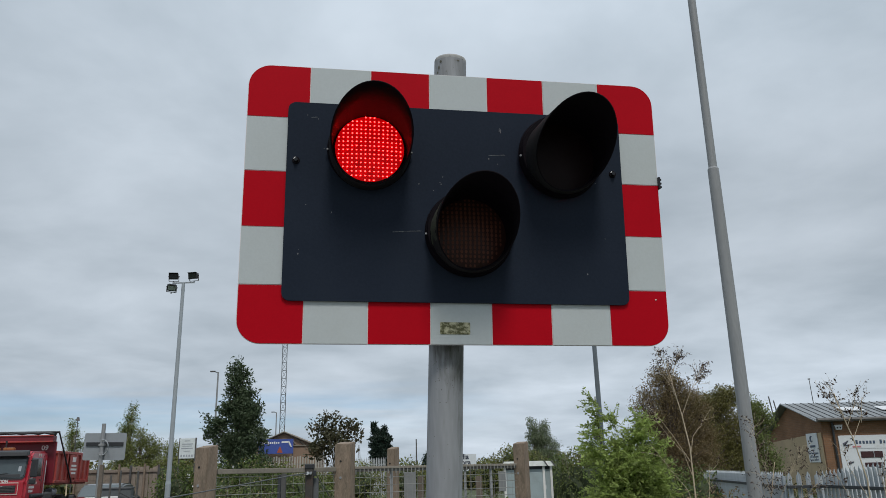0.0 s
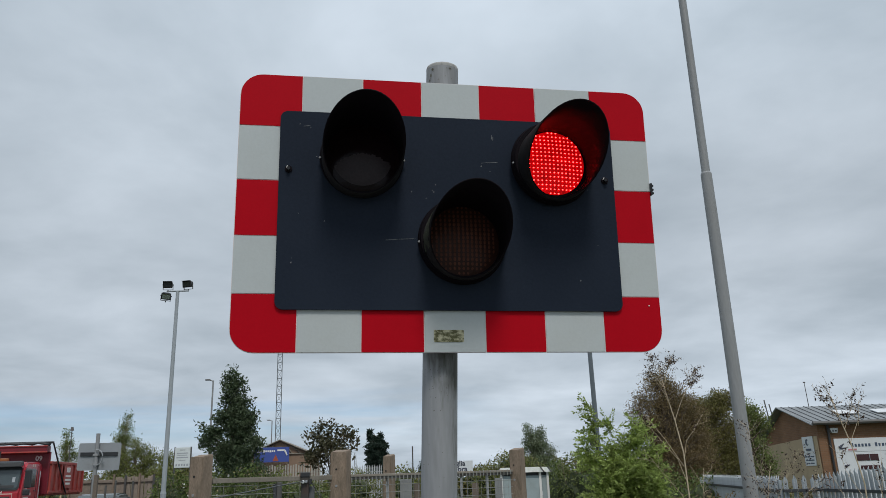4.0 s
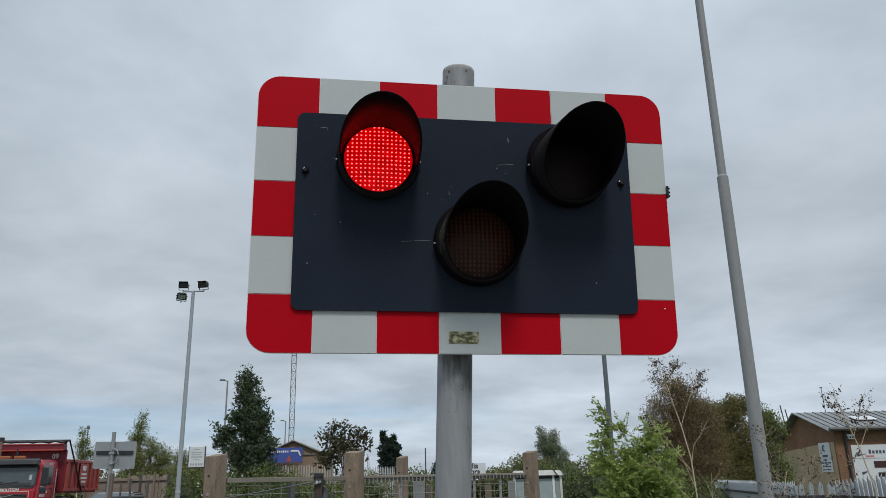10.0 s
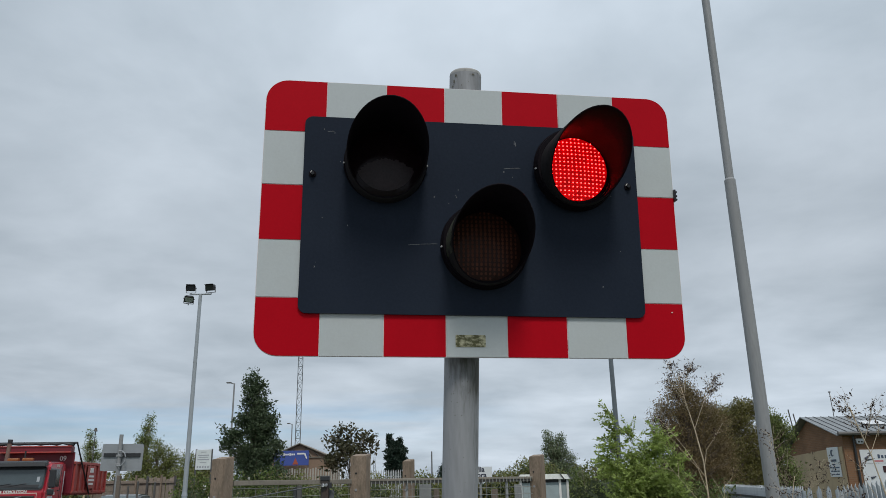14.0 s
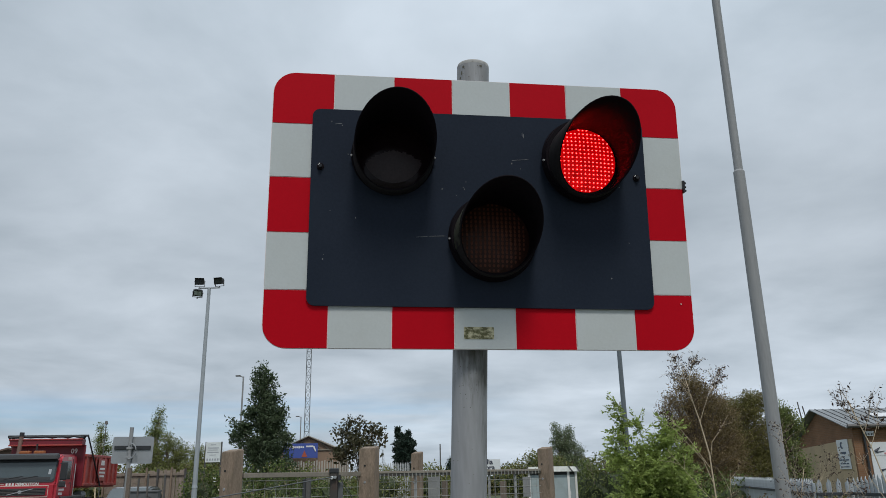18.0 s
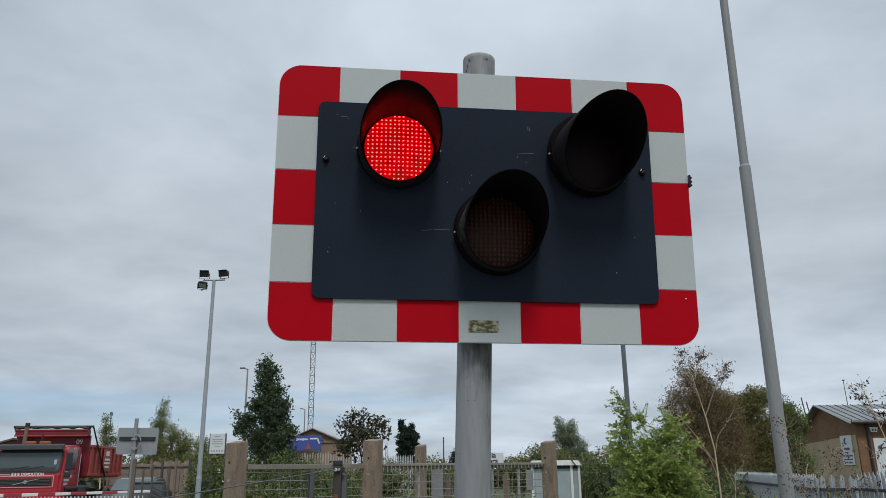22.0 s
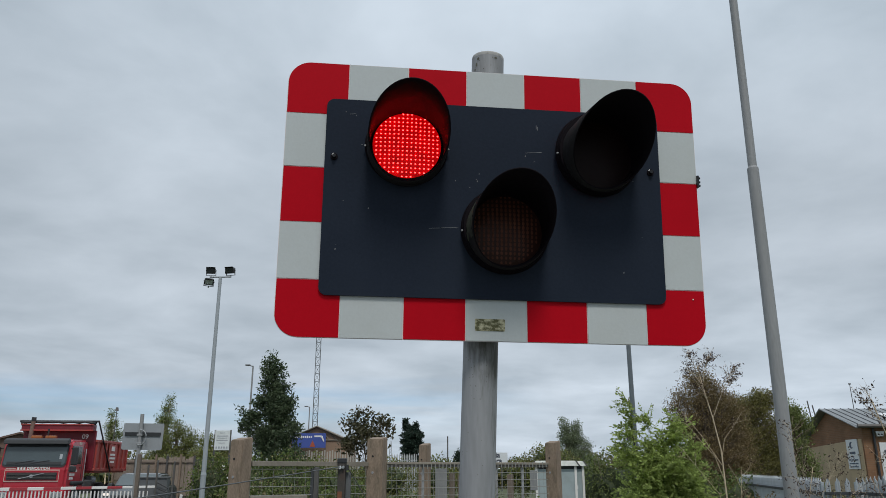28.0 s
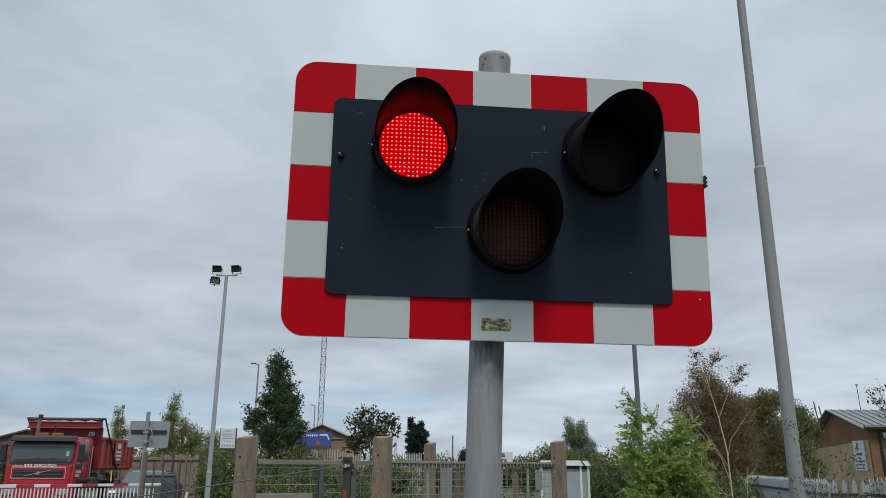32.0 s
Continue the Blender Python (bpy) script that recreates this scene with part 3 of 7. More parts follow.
def frame_panel(k0, k1, side):
    """An outline of one stretch of the chequered border, in the board's plane."""
    g = 0.0012
    x0, x1 = -BW / 2 + 0.0012, BW / 2 - 0.0012
    z0, z1 = -BH / 2 + 0.0012, BH / 2 - 0.0012
    if side == "top":
        return [(k0 + g, PZ1 - 0.012), (k1 - g, PZ1 - 0.012), (k1 - g, z1), (k0 + g, z1)]
    if side == "bottom":
        return [(k0 + g, z0), (k1 - g, z0), (k1 - g, PZ0 + 0.012), (k0 + g, PZ0 + 0.012)]
    if side == "west":
        return [(x0, k0 + g), (PX0 + 0.012, k0 + g), (PX0 + 0.012, k1 - g), (x0, k1 - g)]
    return [(PX1 - 0.012, k0 + g), (x1, k0 + g), (x1, k1 - g), (PX1 - 0.012, k1 - g)]


def corner_panel(sx, sz):
    g, r, n = 0.0012, 0.062, 9
    X, Z = BW / 2 - 0.0012, BH / 2 - 0.0012
    ix, iz = 2.5 * SEG + g, 1.5 * ROW + g
    px = (PX1 if sx > 0 else -PX0) - 0.012
    pz = (PZ1 if sz > 0 else -PZ0) - 0.012
    pts = [(ix, pz), (px, pz), (px, iz), (X, iz)]
    for i in range(n + 1):
        a = radians(90 * i / n)
        pts.append((X - r + r * math.cos(a), Z - r + r * math.sin(a)))
    pts.append((ix, Z))
    return [(sx * x, sz * z) for x, z in pts]


def hood_mesh(material):
    """A cowl open at the front, long above the lens and short beneath it, with walls of real thickness."""
    n, V, F = 48, [], []
    def edge(a):
        s = (1 + math.sin(a)) / 2
        return 0.045 + 0.187 * s ** 1.15
    rings = []
    for rad, which in ((0.113, 0.0), (0.113, 0.5), (0.110, 1.0), (0.1065, 1.0), (0.1065, 0.5), (0.1035, 0.0)):
        ring = []
        for k in range(n):
            a = 2 * math.pi * k / n
            ring.append(len(V))
            V.append((rad * math.cos(a), -0.010 - (edge(a) - 0.010) * which, rad * math.sin(a)))
        rings.append(ring)
    for r0, r1 in zip(rings, rings[1:]):
        for k in range(n):
            k2 = (k + 1) % n
            F.append((r0[k], r1[k], r1[k2], r0[k2]))
    me = mesh_from("hood", V, F, material, True)
    me.materials.append(HOOD_OUTER)
    for i, p in enumerate(me.polygons):
        p.material_index = 1 if i < 2 * n else 0
    return me


def moss_mesh():
    """Ragged patches of moss on one flank of a cowl."""
    V, F = [], []
    for i in range(26):
        for j in range(22):
            a, y = radians(128 + 74 * i / 26), -0.014 - 0.105 * j / 22
            edge = 0.045 + 0.187 * ((1 + math.sin(a)) / 2) ** 1.15
            if -y > edge - 0.012 or noise.noise(Vector((a * 5, y * 45, 3.0))) + 0.5 * noise.noise(Vector((a * 17, y * 140, 7.0))) < -0.38:
                continue
            o = len(V)
            for da, dy in ((0, 0), (1, 0), (1, 1), (0, 1)):
                b, yy = a + radians(74 / 26) * da, y - 0.105 / 22 * dy
                r = 0.1138 if -yy < edge * 0.5 else 0.1138 - 0.003 * (-yy / edge - 0.5) * 2
                V.append((r * math.cos(b), yy, r * math.sin(b)))
            F.append((o, o + 1, o + 2, o + 3))
    return mesh_from("moss", V, F, MOSS)


def ring_mesh(ro, ri, y0, y1, n=48):
    b = bmesh.new()
    rows = [[b.verts.new((r * math.cos(2 * math.pi * k / n), y, r * math.sin(2 * math.pi * k / n))) for k in range(n)] for r, y in ((ri, y0), (ro, y0), (ro - 0.002, y1), (ri, y1))]
    for i in range(4):
        for k in range(n):
            b.faces.new((rows[i][k], rows[i][(k + 1) % n], rows[(i + 1) % 4][(k + 1) % n], rows[(i + 1) % 4][k]))
    bmesh.ops.recalc_face_normals(b, faces=b.faces)
    return b


def disc(r, y, seg=48, bulge=0.0):
    V, F = [(0, y - bulge, 0)], []
    rings = (0.2, 0.4, 0.55, 0.7, 0.8, 0.9, 0.96, 1.0)
    for q in rings:
        for k in range(seg):
            a = 2 * math.pi * k / seg
            V.append((r * q * math.cos(a), y - bulge * (1 - q * q), r * q * math.sin(a)))
    for k in range(seg):
        F.append((0, 1 + (k + 1) % seg, 1 + k))
    for i in range(len(rings) - 1):
        for k in range(seg):
            a, b = 1 + i * seg + k, 1 + i * seg + (k + 1) % seg
            F.append((a, b, b + seg, a + seg))
    return V, F


def sheen_mesh():
    """Pale film on the lower half of a lens, sky reflection painted in, with a ragged upper edge."""
    V, F = [], []
    for i in range(16):
        for k in range(72):
            r0, r1, a0, a1 = 0.084 * i / 16, 0.084 * (i + 1) / 16, 2 * math.pi * k / 72, 2 * math.pi * (k + 1) / 72
            x, z = (r0 + r1) / 2 * math.cos(a0), (r0 + r1) / 2 * math.sin(a0)
            if z > 0.009 - 5.5 * x * x + 0.006 * noise.noise(Vector((x * 130, 2.0, z * 60))):
                continue
            o = len(V)
            for r, a in ((r0, a0), (r1, a0), (r1, a1), (r0, a1)):
                V.append((r * math.cos(a), -0.0095 - 0.0098 * (1 - (r / 0.1068) ** 2), r * math.sin(a)))
            F.append((o, o + 3, o + 2, o + 1))
    return mesh_from("dust_film", V, F, LENS_SHEEN)


def diode_grid(r, y, pitch, w, h, proud, bulge=0.0):
    """Small domes on a square grid within a circle."""
    V, F = [], []
    n = int(r / pitch) + 1
    for i in range(-n, n + 1):
        for j in range(-n, n + 1):
            x, z = (i + 0.0) * pitch, (j + 0.5) * pitch
            if math.hypot(x, z) > r:
                continue
            o = len(V)
            yy = y - bulge * (1 - (x * x + z * z) / (r * r * 1.06))
            for k in range(8):
                a = 2 * math.pi * k / 8
                V.append((x + w * math.cos(a), yy, z + h * math.sin(a)))
            V.append((x, yy - proud, z))
            F += [(o + 8, o + (k + 1) % 8, o + k) for k in range(8)]
    return V, F


def stained_shaded_post():
    """Galvanised steel with black grime run down from the clamp, the board's shade painted in."""
    m = GALV.copy()
    m.name = "grimy_galvanised_post"
    n, l = m.node_tree.nodes, m.node_tree.links
    b = n["Principled BSDF"]
    col = b.inputs["Base Color"].links[0].from_socket
    tc, sep, mp, ns = n.new("ShaderNodeTexCoord"), n.new("ShaderNodeSeparateXYZ"), n.new("ShaderNodeMapping"), n.new("ShaderNodeTexNoise")
    l.new(tc.outputs["Object"], sep.inputs[0])
    l.new(tc.outputs["Object"], mp.inputs[0])
    mp.inputs["Scale"].default_value = (1.0, 1.0, 0.16)
    l.new(mp.outputs[0], ns.inputs["Vector"])
    ns.inputs["Scale"].default_value, ns.inputs["Detail"].default_value, ns.inputs["Roughness"].default_value = 55.0, 5.0, 0.6
    run, ragged, total, mask = n.new("ShaderNodeMapRange"), n.new("ShaderNodeMapRange"), n.new("ShaderNodeMath"), n.new("ShaderNodeMapRange")
    for i, q in enumerate((1.755, 1.93, 0.0, 1.0)):
        run.inputs[i + 1].default_value = q
    l.new(sep.outputs[2], run.inputs[0])
    for i, q in enumerate((0.3, 0.7, -0.45, 0.45)):
        ragged.inputs[i + 1].default_value = q
    l.new(ns.outputs["Fac"], ragged.inputs[0])
    ends, held = n.new("ShaderNodeMapRange"), n.new("ShaderNodeMath")
    for i, q in enumerate((2.05, 2.25, 1.0, 0.0)):
        ends.inputs[i + 1].default_value = q
    l.new(sep.outputs[2], ends.inputs[0])
    held.operation = "MULTIPLY"
    side = n.new("ShaderNodeMath")
    side.operation = "MULTIPLY_ADD"
    side.inputs[1].default_value = 9.0
    l.new(sep.outputs[0], side.inputs[0])
    l.new(run.outputs[0], side.inputs[2])
    l.new(side.outputs[0], total.inputs[0])
    l.new(ragged.outputs[0], total.inputs[1])
    for i, q in enumerate((0.62, 1.4, 0.0, 0.92)):
        mask.inputs[i + 1].default_value = q
    l.new(total.outputs[0], mask.inputs[0])
    mx = n.new("ShaderNodeMix")
    mx.data_type = "RGBA"
    l.new(mask.outputs[0], held.inputs[0])
    l.new(ends.outputs[0], held.inputs[1])
    l.new(held.outputs[0], mx.inputs[0])
    l.new(col, mx.inputs[6])
    mx.inputs[7].default_value = (0.045, 0.043, 0.030, 1)
    l.new(mx.outputs[2], b.inputs["Base Color"])
    return m


LED_UNITS = {}


def build_signal():
    t = thing("crossing_signal", pose(-0.03, 2.24, 0), "crossing signal with red and white chequered board on grey post", "traffic signal")
    inv = t.matrix_basis.inverted()
    M = inv @ BOARD
    # post, a little out of plumb, behind the board
    def bp(x, out, z):
        return M @ Vector((x, -out, z))
    top, low = bp(-0.0085, -0.082, 0.474), bp(-0.040, -0.082, -0.79)
    d = (low - top).normalized()
    foot = top + d * ((top.z + 0.2) / -d.z)
    part("post", rod(foot, top, 0.0492, 0.0488, 40), stained_shaded_post(), t, "grey galvanised steel post with grime, painted shade and rust specks", smooth=True)
    cap = bmesh.new()
    for r, h in ((0.0489, -0.0005), (0.0489, 0.006), (0.0475, 0.0105), (0.036, 0.014), (0.012, 0.015)):
        for k in range(32):
            a = 2 * math.pi * k / 32
            cap.verts.new((r * math.cos(a), r * math.sin(a), h))
    cap.verts.ensure_lookup_table()
    for i in range(4):
        for k in range(32):
            a, b = i * 32 + k, i * 32 + (k + 1) % 32
            cap.faces.new([cap.verts[j] for j in (a, b, b + 32, a + 32)])
    cap.faces.new([cap.verts[4 * 32 + k] for k in range(32)])
    part("post_cap", cap, CAP_STEEL, t, "weathered grey end cap", Matrix.Translation(top) @ (-d).to_track_quat("Z", "Y").to_matrix().to_4x4(), True)
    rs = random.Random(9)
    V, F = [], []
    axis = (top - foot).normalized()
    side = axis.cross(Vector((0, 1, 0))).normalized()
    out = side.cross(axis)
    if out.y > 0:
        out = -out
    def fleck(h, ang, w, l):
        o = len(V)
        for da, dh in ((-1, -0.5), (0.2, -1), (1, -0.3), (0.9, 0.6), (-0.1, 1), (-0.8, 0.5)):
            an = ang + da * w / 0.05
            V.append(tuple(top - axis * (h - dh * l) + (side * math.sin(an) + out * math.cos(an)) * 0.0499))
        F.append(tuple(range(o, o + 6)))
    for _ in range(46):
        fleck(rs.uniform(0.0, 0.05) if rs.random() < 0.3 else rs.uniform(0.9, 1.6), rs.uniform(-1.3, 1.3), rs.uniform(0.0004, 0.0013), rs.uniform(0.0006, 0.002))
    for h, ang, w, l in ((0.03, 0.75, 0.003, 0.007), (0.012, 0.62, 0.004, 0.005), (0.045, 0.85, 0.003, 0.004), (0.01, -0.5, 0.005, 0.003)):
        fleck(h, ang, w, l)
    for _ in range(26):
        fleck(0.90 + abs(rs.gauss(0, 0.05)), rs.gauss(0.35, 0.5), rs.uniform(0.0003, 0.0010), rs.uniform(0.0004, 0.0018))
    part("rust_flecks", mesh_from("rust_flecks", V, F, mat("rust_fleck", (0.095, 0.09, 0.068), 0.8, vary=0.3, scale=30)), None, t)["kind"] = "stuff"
    for z in (0.24, -0.24):
        c = bp(-0.02, -0.082, z)
        part("clamp", box(0.13, 0.12, 0.05, bevel=0.006), GALV, t, "", Matrix.Translation(c) @ M.to_3x3().to_4x4())
    # backing board and its sheeting
    b = prism(round_rect(BW + 0.0012, BH + 0.0012, 0.0645, 10), 0.004)
    board = part("backboard", b, SEAM, t, "pale edged backing board", M)
    red, white = [], []
    xs = [(-2.5 + i) * SEG for i in range(6)]
    zs = [(-1.5 + i) * ROW for i in range(4)]
    for side in ("top", "bottom"):
        for i in range(5):
            (white if i % 2 == 0 else red).append(frame_panel(xs[i], xs[i + 1], side))
    for side in ("west", "east"):
        for i in range(3):
            (white if i % 2 == 0 else red).append(frame_panel(zs[i], zs[i + 1], side))
    for sx in (1, -1):
        for sz in (1, -1):
            red.append(corner_panel(sx, sz))
    for outlines, m, nm in ((red, RED, "red_panel"), (white, WHITE, "white_panel")):
        for o in outlines:
            p = prism(o, 0.0018)
            bmesh.ops.translate(p, vec=(0, -0.0022, 0), verts=p.verts)
            part(nm, p, m, board)
    pl = prism(round_rect(PX1 - PX0, PZ1 - PZ0, 0.022, 6, (PX0 + PX1) / 2, (PZ0 + PZ1) / 2), 0.006)
    bmesh.ops.translate(pl, vec=(0, -0.009, 0), verts=pl.verts)
    plate = part("signal_plate", pl, PLATE, t, "dark blue-grey painted plate with scuffs", M)
    # worn label, bolts, side catch
    s = prism(round_rect(0.083, 0.033, 0.003, 3, -0.018, -0.350), 0.0008)
    bmesh.ops.translate(s, vec=(0, -0.0032, 0), verts=s.verts)
    part("label_sticker", s, STICKER, board, "peeling yellowish label")
    rng = random.Random(5)
    for x, z in ((-0.458, 0.110), (0.454, 0.106)):
        bolt = part("bolt", rod((x, -0.008, z), (x, -0.0125, z), 0.0105, 0.0097, 20), BLACK, plate, "black washered bolt")
        part("bolt_head", rod((x, -0.0125, z), (x, -0.020, z), 0.0060, 0.0054, 6), BOLT, bolt)
        # white sliver painted as the bolt's crescent highlight
        part("bolt_rim", rod((x - 0.006, -0.0128, z + 0.003), (x - 0.002, -0.0128, z + 0.0085), 0.0014, 0.0014, 6), LETTER, bolt)
    for x, z in ((0.563, -0.263),):
        part("rivet", rod((x, -0.002, z), (x, -0.0042, z), 0.0022, 0.0018, 10), LETTER, board)
    c = box(0.006, 0.016, 0.036, 0.5985, -0.002, 0.086, 0.001)
    for k in (-0.011, 0.0, 0.012):
        c = rod((0.600, -0.002, 0.086 + k), (0.607, -0.002, 0.086 + k), 0.004, 0.0035, 8, c)
    part("side_catch", c, BOLT, board, "small dark hinge catch")
    # paint chips on the plate
    V, F = [], []
    spots = [(0.122, 0.224), (-0.382, 0.149), (-0.057, 0.061), (-0.049, 0.078), (-0.076, 0.037), (0.085, 0.138), (-0.054, 0.056), (-0.117, 0.055),
             (-0.358, -0.036), (-0.444, -0.154), (0.21, 0.215), (0.118, 0.228), (0.42, -0.09), (-0.43, 0.245), (-0.40, 0.235)]
    spots += [(rng.uniform(PX0 + 0.03, PX1 - 0.03), rng.uniform(PZ0 + 0.03, PZ1 - 0.03)) for _ in range(10)]
    for k, (x, z) in enumerate(spots):
        w, h = rng.uniform(0.0007, 0.0019), rng.uniform(0.0008, 0.0026)
        if k in (0, 11):
            w, h = 0.0008, 0.007
        o = len(V)
        V += [(x - w, -0.0096, z - h), (x + w, -0.0096, z - h * 0.6), (x + w * 0.7, -0.0096, z + h), (x - w * 0.8, -0.0096, z + h * 0.7)]
        F.append((o, o + 1, o + 2, o + 3))
    for x, z, L in ((-0.190, -0.087, 0.035), (-0.155, -0.084, 0.05), (0.085, 0.147, 0.022), (0.105, 0.149, 0.03), (-0.42, 0.238, 0.02)):
        o = len(V)
        V += [(x, -0.0096, z), (x + L, -0.0096, z + 0.0022), (x + L * 0.8, -0.0096, z + 0.0030), (x, -0.0096, z + 0.0009)]
        F.append((o, o + 1, o + 2, o + 3))
    chips = part("paint_chips", mesh_from("paint_chips", V, F, mat("chip_grey", (0.145, 0.155, 0.165), 0.6, vary=0.5, scale=90)), None, plate)
    chips["kind"] = "stuff"
    # three lamps
    hood = hood_mesh(BLACK)
    for which, x, z, yaw, nod in LAMPS:
        amber = which == "amber"
        wide = 0.1185 if which == "left" else 0.1255
        hb = ring_mesh(wide, 0.106, -0.004, -0.018)
        hb = join(hb, ring_mesh(wide - 0.003, 0.106, -0.018, -0.030))
        unit = part("lamp_unit", hb, BLACK, t, "amber signal lamp, unlit" if amber else "flashing red diode signal lamp", M @ pose(x, -0.003 - 0.11 * math.sin(radians(max(abs(yaw), abs(nod)))), z, nod, 0, yaw))
        cowl = part("hood", hood, None, unit, "black cowl hood with green moss" if amber else "black cowl hood", pose(0, 0, -0.006, 0, {"left": 5, "amber": 3, "right": 6}[which], 0))
        if amber:
            part("moss", moss_mesh(), None, cowl, "thin green moss on the cowl's side")["kind"] = "stuff"
        V, F = disc(0.1068, -0.0092, bulge=0.0098)
        part("lens", mesh_from("lens", V, F, LENS_AMBER if amber else LENS_RED if which == "left" else LENS_DULL, True), None, unit, "dark amber lens" if amber else "dark red lens")
        if amber:
            V, F = diode_grid(0.094, -0.0104, 0.0123, 0.0040, 0.0062, 0.0012, 0.0094)
            part("diode_grid", mesh_from("diode_grid", V, F, AMBER_DOT), None, unit)["kind"] = "stuff"
        if which == "left":
            part("dust_film", sheen_mesh(), None, unit, "pale film with painted sky reflection on the lower lens")["kind"] = "stuff"
        for a in (-4, 184, 90):
            q = ((wide - 0.001) * math.cos(radians(a)), -0.017, (wide - 0.001) * math.sin(radians(a)))
            part("screw", rod(q, (q[0], -0.022, q[2]), 0.0032, 0.0026, 8), GALV, unit)
        if not amber:
            V, F = disc(0.0965, -0.0128, bulge=0.0068)
            me = mesh_from("lit_face", V, F, LED_RED, True)
            V2, F2 = diode_grid(0.0953, -0.0141, 0.0123, 0.0023, 0.0018, 0.0006, 0.0066)
            bm = bmesh.new()
            bm.from_mesh(me)
            k0 = len(bm.faces)
            bm.from_mesh(mesh_from("dots", V2, F2, LED_DOT))
            bm.faces.ensure_lookup_table()
            for f in bm.faces[k0:]:
                f.material_index = 1
            LED_UNITS[which] = part("lit_face", bm, [LED_RED, LED_DOT], unit, "glowing red diode array")
    return t


build_signal()


# ---- poles and lamps ----
def lamp_head(parent, m, glass):
    """A cast floodlight: tapered housing with cooling fins, a lipped front glass, and a yoke with its knobs."""
    hb = prism([(-0.105, 0.045), (-0.085, 0.075), (0.085, 0.075), (0.105, 0.045), (0.098, -0.055), (0.085, -0.07), (-0.085, -0.07), (-0.098, -0.055)], 0.10)
    bmesh.ops.translate(hb, vec=(0, -0.05, 0), verts=hb.verts)
    for x in (-0.075, -0.045, -0.015, 0.015, 0.045, 0.075):
        hb = box(0.008, 0.06, 0.11, x, 0.075, 0.005, bm=hb)
    h = part("floodlight_head", hb, DARK_TRIM, parent, "black finned floodlight head", m)
    part("front_lip", box(0.225, 0.022, 0.165, 0, -0.058, 0.003, 0.006), RUBBER, h)
    part("floodlight_glass", box(0.175, 0.012, 0.115, 0, -0.068, 0.003, 0.004), glass, h)
    part("visor", box(0.215, 0.05, 0.010, 0, -0.088, 0.086, 0.002), DARK_TRIM, h)
    for x in (-0.117, 0.117):
        part("yoke_arm", box(0.010, 0.03, 0.13, x, 0.01, -0.055, 0.002), STEEL_DARK, h)
        part("knob", rod((x, 0.01, 0.0), (x * 1.13, 0.01, 0.0), 0.014, 0.014, 10), BOLT, h)
    part("bracket", box(0.24, 0.03, 0.012, 0, 0.01, -0.122, 0.002), STEEL_DARK, h)
    part("stem", rod((0, 0.01, -0.125), (0, 0.01, -0.165), 0.014, 0.014, 10), GALV_POLE, h)
    return h


